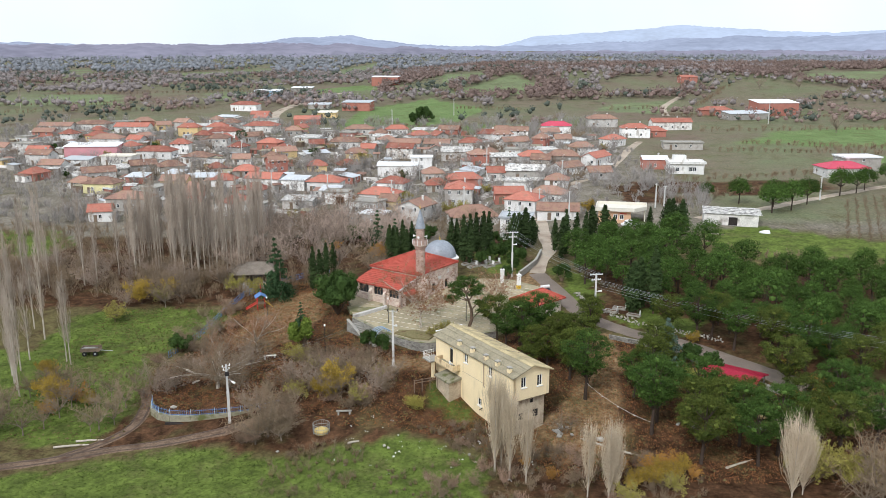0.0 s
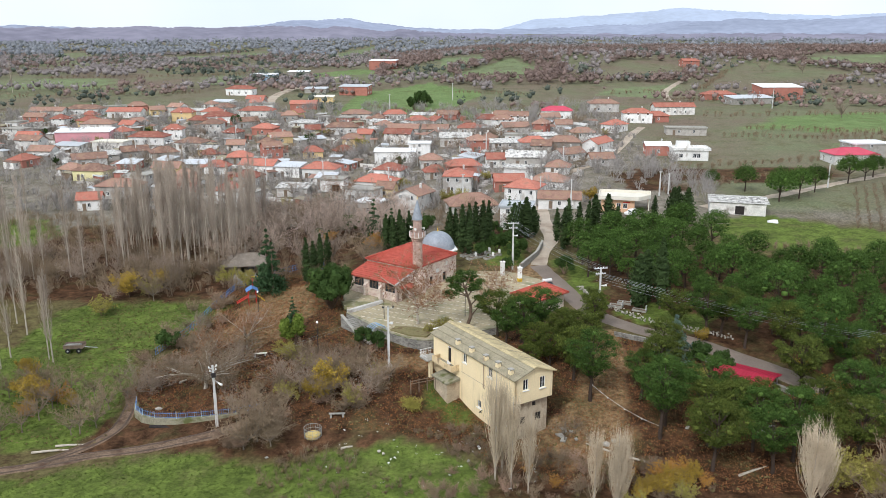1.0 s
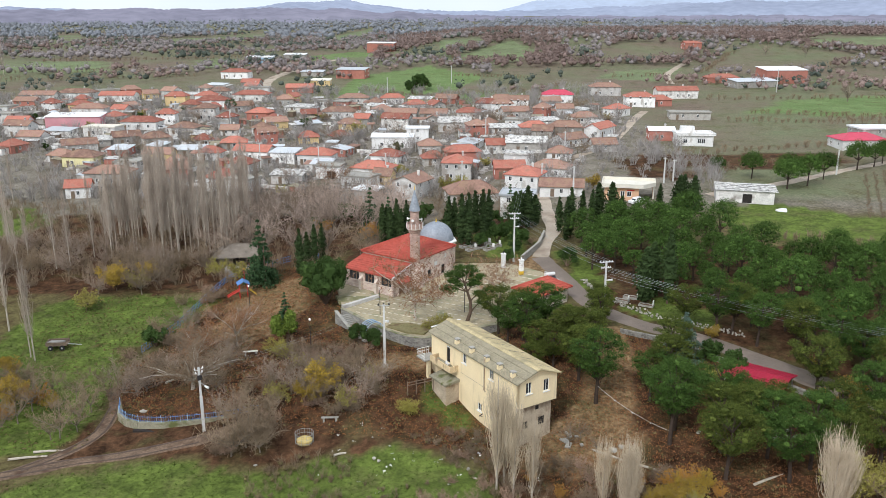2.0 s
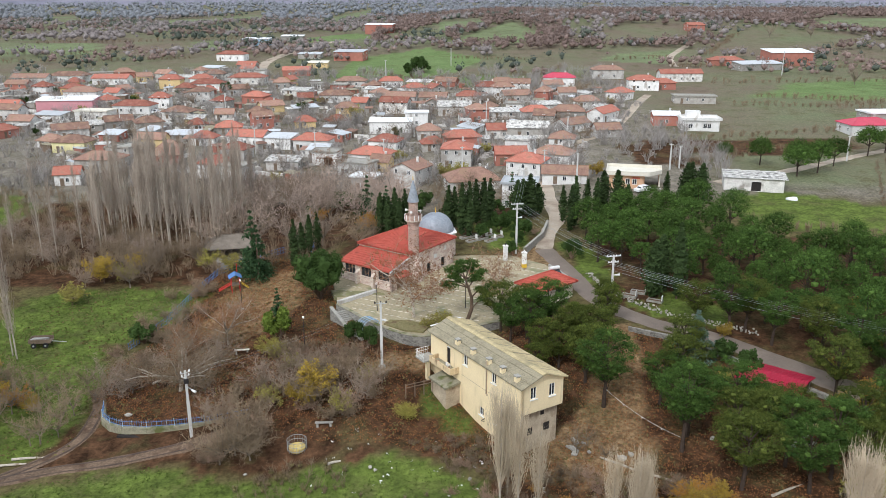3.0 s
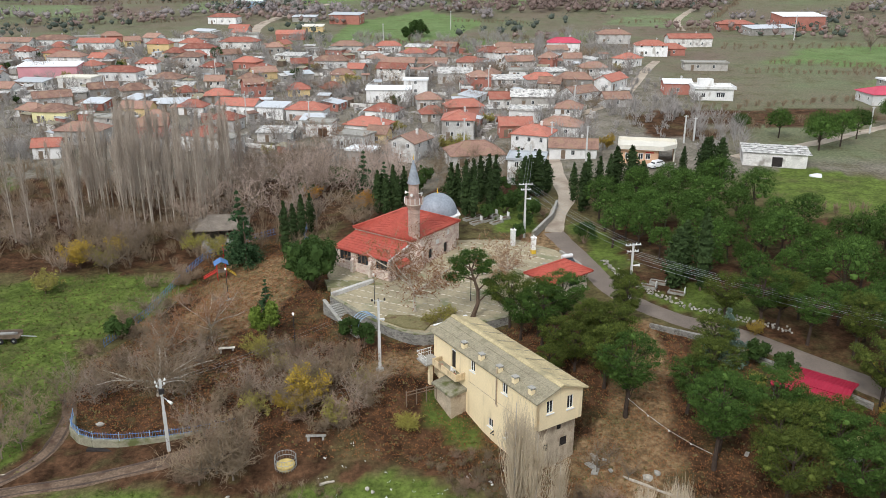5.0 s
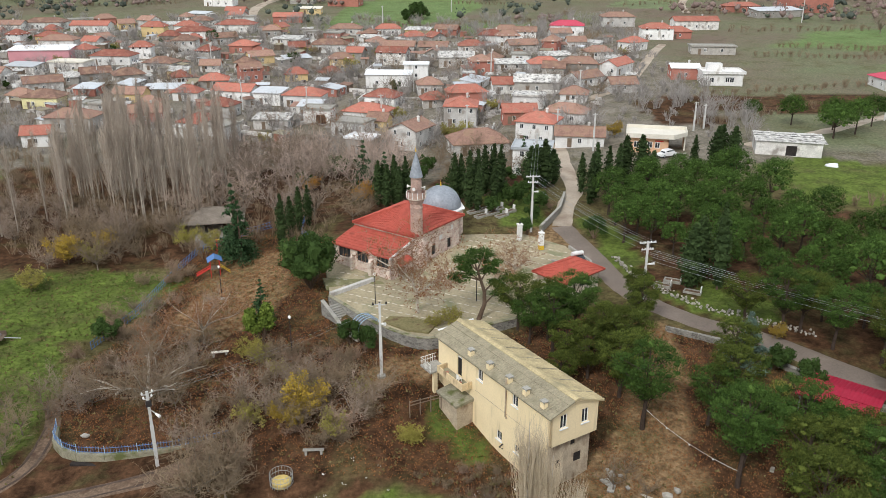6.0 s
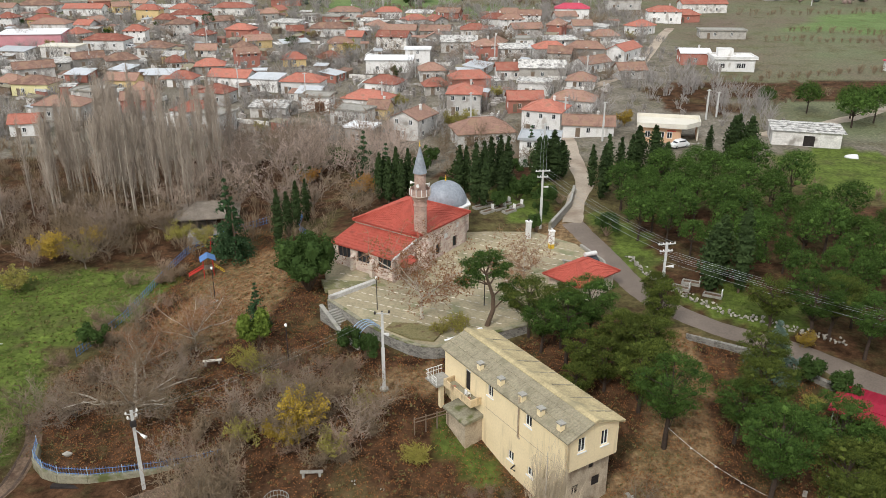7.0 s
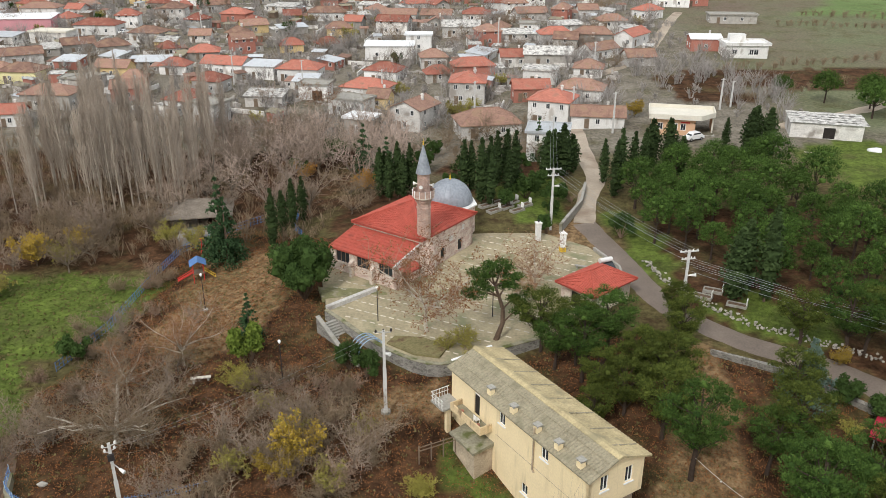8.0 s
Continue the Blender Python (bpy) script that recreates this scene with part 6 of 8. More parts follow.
def wall_with_holes(length, z0, z1, holes, t=0.45):
    """A wall along x from 0 to length, its outside at y = 0, with openings (x0, x1, z0, z1) through it."""
    b = Build()
    xs = sorted({0.0, length, *[h[0] for h in holes], *[h[1] for h in holes]})
    zs = sorted({z0, z1, *[h[2] for h in holes], *[h[3] for h in holes]})
    solid = {(i, j): not any(h[0] < (xs[i] + xs[i + 1]) / 2 < h[1] and h[2] < (zs[j] + zs[j + 1]) / 2 < h[3] for h in holes) for i in range(len(xs) - 1) for j in range(len(zs) - 1)}
    idx = {}

    def vert(i, j, k):
        if (i, j, k) not in idx:
            idx[(i, j, k)] = len(b.v)
            b.v.append((xs[i], t * k, zs[j]))
        return idx[(i, j, k)]

    for (i, j), ok in solid.items():
        if not ok:
            continue
        b.f.append((vert(i, j, 0), vert(i + 1, j, 0), vert(i + 1, j + 1, 0), vert(i, j + 1, 0)))
        b.f.append((vert(i, j, 1), vert(i, j + 1, 1), vert(i + 1, j + 1, 1), vert(i + 1, j, 1)))
        for di, dj, p, q in ((-1, 0, (i, j), (i, j + 1)), (1, 0, (i + 1, j + 1), (i + 1, j)), (0, -1, (i + 1, j), (i, j)), (0, 1, (i, j + 1), (i + 1, j + 1))):
            if not solid.get((i + di, j + dj), False):
                b.f.append((vert(*p, 0), vert(*q, 0), vert(*q, 1), vert(*p, 1)))
    return b


# ---------- plaza with its retaining wall ----------
plaza = solo("plaza", Build().prism(TERRACE, 2.2, plaza_z), M["paving"], "paved mosque courtyard with worn stone paving", "pavement", "structure")
STRIPE = Build().box(-0.34, 0.34, -0.08, 0.08, 0.0, 0.03).mesh("paving_stone", M["paving_pale"])
pu, pv = Vector((math.cos(radians(-24)), math.sin(radians(-24)))), Vector((math.cos(radians(66)), math.sin(radians(66))))
MOSQUE_AREA = [(-9.2, 132.5), (2.5, 149), (-9, 158), (-21, 140)]
KIOSK_AREA = [(9.5, 131), (15, 125.5), (21.5, 132.5), (16, 137.5)]
INNER = [(-16.2, 128.8), (-11.8, 124.2), (-7.4, 120.3), (-4.2, 118.6), (-1.9, 118.9), (3.5, 121.7), (11.2, 126.4), (19.0, 134.6), (19.0, 140.0), (16.4, 146.2), (11, 150.6), (4, 150.6), (-18, 148)]
count = 0
for row in range(-16, 18):
    for col in range(-28, 34):
        q = Vector((-2.0, 130.0)) + pu * (col * 1.12 + 0.4 * (row % 2)) + pv * row * 1.9
        if inside(INNER, q.x, q.y) and not inside(MOSQUE_AREA, q.x, q.y) and not inside(KIOSK_AREA, q.x, q.y) and count < 300:
            count += 1
            ob = part("paving_stone", STRIPE, None, plaza)
            ob.matrix_basis = pose(q.x, q.y, plaza_z(q.x, q.y) + 0.004, 2.4, 0, -24)

edge = [Vector(p) for p in TERRACE[:12]]
outward = []
for i, p in enumerate(edge):
    d = (edge[min(i + 1, len(edge) - 1)] - edge[max(i - 1, 0)]).normalized()
    outward.append(Vector((d.y, -d.x)))


def swept(inner, outer, lo, hi):
    """A wall along the edge of the plaza, in one run."""
    b = Build()
    for p, o in zip(edge, outward):
        for q, hh in ((p + o * outer, lo), (p + o * outer, hi), (p - o * inner, hi), (p - o * inner, lo)):
            b.v.append((q.x, q.y, hh(q.x, q.y)))
    n = len(edge)
    b.f = [(4 * i + k, 4 * i + (k + 1) % 4, 4 * i + 4 + (k + 1) % 4, 4 * i + 4 + k) for i in range(n - 1) for k in range(4)]
    b.f += [(3, 2, 1, 0), (4 * n - 4, 4 * n - 3, 4 * n - 2, 4 * n - 1)]
    b.f = [tuple(reversed(f)) for f in b.f]
    return b


wall = solo("retaining_wall", swept(0.12, 0.35, lambda x, y: g(x, y) - 1.4, lambda x, y: plaza_z(x, y) + 0.12), M["stone_grey"], "curved grey rubble-stone retaining wall below the plaza", "wall", "structure")
part("coping", swept(0.14, 0.4, lambda x, y: plaza_z(x, y) + 0.125, lambda x, y: plaza_z(x, y) + 0.21), M["mossy"], wall, "mossy stone coping")

# flower bed along the courtyard wall
solo("flower_bed", Build().prism([(-9.2, 121.2), (-6, 118.9), (-3.2, 118.3), (-2.2, 120.6), (-5.2, 122.6), (-8.4, 122.9)], 6.0, 6.36), M["bed"], "raised bed with dry grass beside the wall", "flower bed", "structure")

# stair beside the retaining wall
st = thing("stone_stair", pose(-15.6, 127.4, 3.6, 0, 0, -48), "grey stone stair down from the plaza", "stair")
for i in range(13):
    part("step", Build().box(0.3 + i * 0.34, 0.72 + i * 0.34, -2.3, -0.45, -1.5, 2.75 - i * 0.19), M["concrete"], st)
part("cheek_wall", Build().prism([(-0.3, -2.75), (4.8, -2.75), (4.8, -2.3), (-0.3, -2.3)], -1.5, lambda x, y: 3.5 - 0.52 * max(x, 0)), M["stone_grey"], st, "sloping white-topped stone cheek wall")
b = Build()
part("wall_top", Build().prism([(-0.35, -2.8), (4.85, -2.8), (4.85, -2.25), (-0.35, -2.25)], lambda x, y: 3.5 - 0.52 * max(x, 0) + 0.004, lambda x, y: 3.62 - 0.52 * max(x, 0)), M["concrete"], st, "pale coping")

# low courtyard wall at the upper corner
solo("courtyard_wall", Build().prism([(-17.2, 128.9), (-16.8, 128.5), (-11.4, 133.4), (-11.8, 133.8)], 5.8, lambda x, y: plaza_z(x, y) + 0.55), M["whitewash"], "low whitewashed wall beside the lawn strip", "wall", "structure")
solo("lawn_strip", Build().prism([(-19.0, 134.6), (-11.6, 134.0), (-10.2, 133.2), (-10.0, 132.6), (-12.2, 132.8), (-18, 131.4)], 6.2, 6.78), material("mossy_flagstones", (0.20, 0.195, 0.10), 0.95, 0.35, 0.9, 5, 0.3, stain=((0.30, 0.27, 0.19), 1.0, 0.52)), "narrow mossy strip of flagstones along the porch", "pavement", "structure")

# pale blue garden arch below the stair
arch = thing("garden_arch", pose(-11.4, 120.6, g(-11.4, 120.6) - 0.2, 0, 0, 40), "pale blue metal arch over the path", "arch")
for k, off in enumerate((-0.8, -0.25, 0.25, 0.8)):
    pts = [(-1.6, off, 0)] + [(-1.6 * math.cos(t), off, 1.5 + 1.3 * math.sin(t)) for t in np.linspace(0, math.pi, 11)] + [(1.6, off, 0)]
    part("hoop", Build().tube(pts, 0.05, 5), M["pale_blue"], arch)
for t in np.linspace(0.1, math.pi - 0.1, 8):
    part("crossbar", Build().tube([(-1.6 * math.cos(t), -0.8, 1.5 + 1.3 * math.sin(t)), (-1.6 * math.cos(t), 0.8, 1.5 + 1.3 * math.sin(t))], 0.035, 5), M["blue_paint"], arch)
for sx in (-1.6, 1.6):
    part("gatepost", Build().box(sx - 0.3, sx + 0.3, -0.85, 0.85, -0.4, 0.9), M["whitewash"], arch, "pale plastered gatepost")


# ---------- mosque ----------
mq = thing("mosque", pose(-8.9, 133.8, 6.55, 0, 0, -35), "old stone village mosque with red tiled roofs", "mosque")
PW, PD, HL = 11.2, 5.2, 17.2
front = wall_with_holes(PW, -1.2, 3.55, [(1.0, 3.3, 1.75, 3.3), (4.6, 6.8, 1.75, 3.3), (8.3, 10.6, 1.75, 3.3)])
w = part("porch_front_wall", front, M["stone"], mq, "rubble wall with three broad openings")
w.matrix_basis = pose(-PW, 0, 0)
for x0, x1 in ((1.0, 3.3), (4.6, 6.8), (8.3, 10.6)):
    fr = Build()
    p = part("porch_window", Build().box(-PW + x0, -PW + x1, 0.2, 0.26, 1.75, 3.3), M["glass"], mq, "dark glazed porch opening")
    for k in range(4):
        u = -PW + x0 + (x1 - x0) * k / 3
        part("mullion", Build().box(u - 0.04, u + 0.04, 0.12, 0.19, 1.75, 3.3), M["wood"], p)
    part("sill", Build().box(-PW + x0 - 0.1, -PW + x1 + 0.1, -0.12, 0.12, 1.62, 1.746), M["stone_pale"], p)
for u in (-PW + 4.0, -PW + 7.55):
    part("buttress", Build().prism([(u - 0.26, -0.7), (u + 0.26, -0.7), (u + 0.26, -0.004), (u - 0.26, -0.004)], -1.2, lambda x, y: 2.3 + 0.6 * (y + 0.7)), M["stone_pale"], mq)
sw = wall_with_holes(PD, -1.2, 3.55, [(1.3, 3.0, 0.0, 2.3)])
w = part("porch_side_wall", sw, M["stone"], mq)
w.matrix_basis = pose(0, 0, 0, 0, 0, 90)
part("porch_gable", Build().prism([(-0.42, 0.02), (-0.02, 0.02), (-0.02, PD), (-0.42, PD)], 3.554, lambda x, y: 3.56 + 0.225 * y), M["stone"], mq)
part("verge", Build().prism([(-0.05, -0.5), (0.16, -0.5), (0.16, PD), (-0.05, PD)], lambda x, y: 3.60 + 0.24 * y, lambda x, y: 3.84 + 0.24 * y), M["white"], mq, "whitewashed verge board")
part("door_leaf", Build().box(-0.3, -0.24, 1.32, 2.98, 0.0, 2.28), M["wood"], mq, "dark wooden side door")
b = Build()
tiles(b, (1.3, 0.5, 2.55), (1.3, 3.7, 2.55), (0.05, 0.5, 3.05), (0.05, 3.7, 3.05))
deck(b, [(0.02, 0.5, 3.04), (1.3, 0.5, 2.54), (1.3, 3.7, 2.54), (0.02, 3.7, 3.04)], 0.1)
part("door_canopy", b, M["tile"], mq, "small red tiled canopy")
w = part("porch_left_wall", wall_with_holes(PD, -1.2, 3.55, []), M["stone"], mq)
w.matrix_basis = pose(-PW, PD, 0, 0, 0, -90)
b = Build()
e0, e1, r0, r1 = (-PW - 0.15, -0.3, 3.58), (0.12, -0.3, 3.58), (-PW - 0.15, PD, 4.9), (0.12, PD, 4.9)
deck(b, [e0, e1, r1, r0])
tiles(b, e0, e1, r0, r1)
part("porch_roof", b, M["tile"], mq, "low red tiled lean-to roof")
HZ = 5.5
hw = wall_with_holes(HL - PD, -1.4, HZ, [(4.3, 5.4, 1.0, 2.6), (8.4, 9.5, 0.9, 2.6)])
w = part("side_wall", hw, M["stone"], mq, "coursed rubble side wall with two windows")
w.matrix_basis = pose(0.0, PD, 0, 0, 0, 90)
for y0 in (4.3, 8.4):
    p = part("side_window", Build().box(-0.3, -0.24, PD + y0, PD + y0 + 1.1, 0.95, 2.6), M["glass"], mq, "dark barred window")
    for k in range(1, 4):
        part("bar", Build().tube([(-0.15, PD + y0 + 1.1 * k / 4, 0.95), (-0.15, PD + y0 + 1.1 * k / 4, 2.6)], 0.025, 5), M["black_iron"], p)
part("plaque", Build().box(0.004, 0.07, PD + 6.2, PD + 7.0, 3.0, 3.7), M["white"], mq, "small white marble plaque")
for z in (3.2, 3.6):
    part("plaque", Build().box(0.004, 0.05, PD + 9.2 + (z - 3) * 0.3, PD + 9.7 + (z - 3) * 0.3, z + 0.6, z + 0.9), M["white"], mq, "small white marble plaque")
w = part("left_wall", wall_with_holes(HL - PD, -1.4, HZ, []), M["stone"], mq)
w.matrix_basis = pose(-PW, HL, 0, 0, 0, -90)
part("front_wall", Build().box(-PW, 0, PD, PD + 0.45, 3.4, HZ), M["stone"], mq)
part("back_wall", Build().box(-PW, 0, HL - 0.45, HL, -1.4, HZ), M["stone"], mq)
b = Build()
x0, x1, y0, y1, ez, az = -PW - 0.45, 0.45, PD - 0.45, HL + 0.45, HZ - 0.06, 8.0
ax, ay0, ay1 = (x0 + x1) / 2, (y0 + y1) / 2 - 0.35, (y0 + y1) / 2 + 0.35
deck(b, [(x0, y0, ez), (x1, y0, ez), (x1, y1, ez), (x0, y1, ez)], 0.16)
tiles(b, (x0, y0, ez), (x1, y0, ez), (ax, ay0, az), (ax + 0.01, ay0, az))
tiles(b, (x1, y0, ez), (x1, y1, ez), (ax, ay0, az), (ax, ay1, az))
tiles(b, (x1, y1, ez), (x0, y1, ez), (ax + 0.01, ay1, az), (ax, ay1, az))
tiles(b, (x0, y1, ez), (x0, y0, ez), (ax, ay1, az), (ax, ay0, az))
for p, q in (((x0, y0), ay0), ((x1, y0), ay0), ((x1, y1), ay1), ((x0, y1), ay1)):
    b.tube([(p[0], p[1], ez + 0.08), (ax, q, az + 0.1)], 0.13, 6)
b.tube([(ax, ay0, az + 0.1), (ax, ay1, az + 0.1)], 0.14, 6)
part("hipped_roof", b, M["tile"], mq, "broad red tiled hipped roof")
b = Build()
for k in range(40):
    b.box(x0 + 0.35 + k * 0.3, x0 + 0.5 + k * 0.3, PD - 0.32, PD + 0.02, ez - 0.42, ez - 0.165)
ob = part("eaves_course", b, M["stone_pale"], mq, "saw-tooth brick eaves course")
ob["kind"] = "stuff"
# domed tomb at the back
dx, dy = -5.7, HL + 2.5
part("drum", Build().lathe([(3.75, -1.4), (3.75, 4.9)], 8, dx, dy), M["stone"], mq, "octagonal stone drum")
part("cornice", Build().lathe([(3.95, 4.904), (4.05, 5.15), (3.6, 5.3)], 8, dx, dy), M["white"], mq, "pale octagonal cornice")
prof = [(3.3 * math.cos(t), 5.304 + 3.3 * math.sin(t)) for t in np.linspace(0, math.pi / 2 - 0.03, 14)]
dome = part("dome", Build().lathe(prof, 40, dx, dy), M["lead"], mq, "grey lead-covered dome", True)
for k in range(20):
    t = 2 * math.pi * k / 20
    pts = [(dx + r * 1.004 * math.cos(t), dy + r * 1.004 * math.sin(t), z + 0.01) for r, z in prof]
    part("seam", Build().tube(pts, 0.035, 4), M["lead"], dome)
part("finial", Build().lathe([(0.05, 8.55), (0.16, 8.75), (0.05, 8.95), (0.11, 9.1), (0.03, 9.25), (0.02, 9.6)], 8, dx, dy), M["yellow_paint"], mq, "brass finial")
# minaret at the corner of porch and hall
MX, MY = -0.35, 6.3
part("minaret_base", Build().lathe([(1.55, -1.4), (1.5, 3.3), (0.95, 4.9)], 8, MX, MY), M["stone"], mq, "tapering stone minaret base")
part("minaret_shaft", Build().lathe([(0.92, 4.7), (0.88, 9.4), (0.98, 9.45), (0.98, 9.6), (0.88, 9.65), (0.9, 10.1), (1.08, 10.4), (1.12, 10.6), (1.3, 10.9)], 12, MX, MY), M["stone_minaret"], mq, "brick and stone minaret shaft")
part("balcony_floor", Build().lathe([(1.42, 10.904), (1.45, 11.05)], 12, MX, MY), M["stone_pale"], mq)
bal = part("balcony_rail", Build().lathe([(1.42, 11.054), (1.42, 11.9), (1.34, 11.9), (1.34, 11.06)], 12, MX, MY), M["stone_minaret"], mq, "pierced stone balcony parapet")
for k in range(12):
    t = 2 * math.pi * (k + 0.5) / 12
    part("post", Build().box(-0.04, 0.04, -0.04, 0.04, 11.06, 12.0, Matrix.Translation((MX + 1.43 * math.cos(t), MY + 1.43 * math.sin(t), 0))), M["white"], bal)
part("upper_shaft", Build().lathe([(0.8, 10.9), (0.77, 13.9), (0.86, 13.95), (0.86, 14.1)], 12, MX, MY), M["stone_minaret"], mq)
part("spire", Build().lathe([(0.98, 14.104), (0.55, 15.9), (0.2, 17.2), (0.05, 17.7)], 16, MX, MY), M["lead"], mq, "pointed grey lead spire")
part("spire_finial", Build().lathe([(0.04, 17.7), (0.12, 17.85), (0.04, 18.0), (0.09, 18.12), (0.02, 18.3), (0.02, 18.6)], 8, MX, MY), M["yellow_paint"], mq, "brass finial")
for t in (0.3, 1.9, 3.5, 5.1):
    c, s = math.cos(t), math.sin(t)
    b = Build().tube([(MX + 0.75 * c, MY + 0.75 * s, 12.6), (MX + 1.0 * c, MY + 1.0 * s, 12.6), (MX + 1.35 * c, MY + 1.35 * s, 12.6)], [0.06, 0.08, 0.26], 8)
    part("loudspeaker", b, M["white"], mq, "white horn loudspeaker")


# ---------- cream two-storey building ----------
yh = thing("cream_building", pose(9.2, 93.7, 0.0, 0, 0, 33.2), "long cream-painted two-storey building with fibre-cement roof", "building")
YL, YW, EZ = 20.1, 6.1, 9.85


def west_wall(y, z, d=0.0):
    return (d, y, z)


up = wall_with_holes(YL, 6.5, EZ, [(YL - 16.15, YL - 15.25, 6.75, 9.2), (YL - 12.15, YL - 11.25, 8.05, 9.5), (YL - 6.05, YL - 5.1, 8.1, 9.6)], 0.3)
w = part("upper_wall", up, M["cream"], yh, "sunlit cream rendered long wall")
w.matrix_basis = pose(0, YL, 0, 0, 0, -90)
lowh = [(YL - 8.5, YL - 7.6, 2.7, 3.8), (YL - 5.4, YL - 4.5, 2.8, 3.75), (YL - 2.4, YL - 1.5, 2.8, 3.7)]
w = part("lower_wall", wall_with_holes(YL - 0.5, -1.5, 6.496, lowh, 0.3), M["cream"], yh, "cream rendered lower wall with stains")
w.matrix_basis = pose(0, YL, 0, 0, 0, -90)
end = wall_with_holes(YW, 6.5, EZ, [(1.25, 2.1, 8.0, 9.5), (4.0, 4.85, 7.75, 9.35)], 0.3)
w = part("end_wall", end, M["cream"], yh, "cream end wall with two windows")
w.matrix_basis = pose(0, 0.0, 0)
part("overhang", Build().box(0.31, YW, 0.01, 0.9, 6.25, 6.495), M["cream"], yh)
lo_end = wall_with_holes(YW - 0.7, -1.5, 6.24, [(2.9, 3.5, 5.2, 5.8), (3.4, 4.4, 3.0, 4.1), (1.0, 1.8, 3.0, 4.0)], 0.3)
w = part("lower_end_wall", lo_end, M["cream_rough"], yh, "bare patched render on the lower end wall")
w.matrix_basis = pose(0.31, 0.52, 0)
part("east_wall", Build().box(YW - 0.3, YW, 0.31, YL, 6.5, EZ), M["cream"], yh)
part("lower_east_wall", Build().box(YW - 0.95, YW - 0.65, 0.83, YL, -1.5, 6.24), M["cream_rough"], yh)
part("far_wall", Build().box(0.31, YW - 0.31, YL - 0.3, YL, -1.0, EZ), M["cream"], yh)
part("floor_slab", Build().box(0.31, YW - 0.31, 0.95, YL - 0.31, 6.3, 6.48), M["concrete"], yh)
part("gable", Build().prism([(0.05, 0.02), (YW / 2, 0.02), (YW - 0.05, 0.02), (YW - 0.05, 0.28), (YW / 2, 0.28), (0.05, 0.28)], EZ + 0.002, lambda x, y: EZ + 1.08 * (1 - abs(x - YW / 2) / (YW / 2)) + 0.01), M["cream"], yh)
part("far_gable", Build().prism([(0.05, YL - 0.28), (YW / 2, YL - 0.28), (YW - 0.05, YL - 0.28), (YW - 0.05, YL - 0.02), (YW / 2, YL - 0.02), (0.05, YL - 0.02)], EZ + 0.002, lambda x, y: EZ + 1.08 * (1 - abs(x - YW / 2) / (YW / 2)) + 0.01), M["cream"], yh)
# the east slope takes a paler, yellower sheet colour than the west slope
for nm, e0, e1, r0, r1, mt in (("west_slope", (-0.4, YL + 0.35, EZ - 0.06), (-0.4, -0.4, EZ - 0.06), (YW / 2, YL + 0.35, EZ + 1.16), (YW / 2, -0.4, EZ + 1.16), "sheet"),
                               ("east_slope", (YW + 0.4, -0.4, EZ - 0.06), (YW + 0.4, YL + 0.35, EZ - 0.06), (YW / 2, -0.4, EZ + 1.16), (YW / 2, YL + 0.35, EZ + 1.16), "sheet_pale")):
    b = Build()
    deck(b, [e0, e1, r1, r0], 0.08)
    tiles(b, e0, e1, r0, r1, 0.36, 1.15, 0.055)
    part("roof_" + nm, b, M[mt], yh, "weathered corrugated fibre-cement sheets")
part("ridge_cap", Build().prism([(YW / 2 - 0.42, -0.42), (YW / 2, -0.42), (YW / 2 + 0.42, -0.42), (YW / 2 + 0.42, YL + 0.37), (YW / 2, YL + 0.37), (YW / 2 - 0.42, YL + 0.37)], EZ + 1.0, lambda x, y: EZ + 1.30 - 0.36 * abs(x - YW / 2)), M["sheet_pale"], yh, "lichen-stained ridge capping")
b = Build()
for k in range(7):
    y0 = 1.2 + k * 2.7
    b.prism([(YW / 2 + 0.5, y0), (YW + 0.3, y0), (YW + 0.3, y0 + 0.16), (YW / 2 + 0.5, y0 + 0.16)], lambda x, y: EZ + 1.16 - 0.353 * (x - YW / 2) + 0.02, lambda x, y: EZ + 1.16 - 0.353 * (x - YW / 2) + 0.13)
ob = part("sheet_lap", b, M["sheet"], yh)
ob["kind"] = "stuff"
part("ridge_flashing", Build().prism([(0.2, YL + 0.3), (YW - 1.0, YL + 0.3), (YW - 1.0, YL + 0.55), (0.2, YL + 0.55)], EZ + 0.5, lambda x, y: EZ + 1.35 - 0.33 * abs(x - YW / 2)), M["white"], yh, "loose white flashing at the far verge")
for y in (13.9, 10.4, 7.0, 4.2, 1.4):
    ch = part("chimney_stub", Build().box(0.02, 0.55, y - 0.28, y + 0.28, EZ - 0.3, EZ + 0.75), M["cream"], yh, "low cream chimney stub")
    part("cap", Build().box(-0.05, 0.62, y - 0.35, y + 0.35, EZ + 0.92, EZ + 1.0), M["concrete"], ch)
    for a, c in ((0.03, -0.27), (0.43, -0.27), (0.03, 0.17), (0.43, 0.17)):
        part("leg", Build().box(a, a + 0.1, y + c, y + c + 0.1, EZ + 0.754, EZ + 0.916), M["concrete"], ch)
part("downpipe", Build().tube([(-0.1, 7.0, EZ + 0.7), (-0.1, 7.0, 6.2), (-0.1, 6.75, 6.0)], 0.09, 8), M["cream_rough"], yh, "grey waste pipe on the wall")
part("elbow_pipe", Build().tube([(-0.05, 7.3, 2.6), (-0.6, 7.2, 2.5), (-0.75, 6.4, 2.8)], 0.07, 6), M["black_iron"], yh, "black stove pipe elbow")


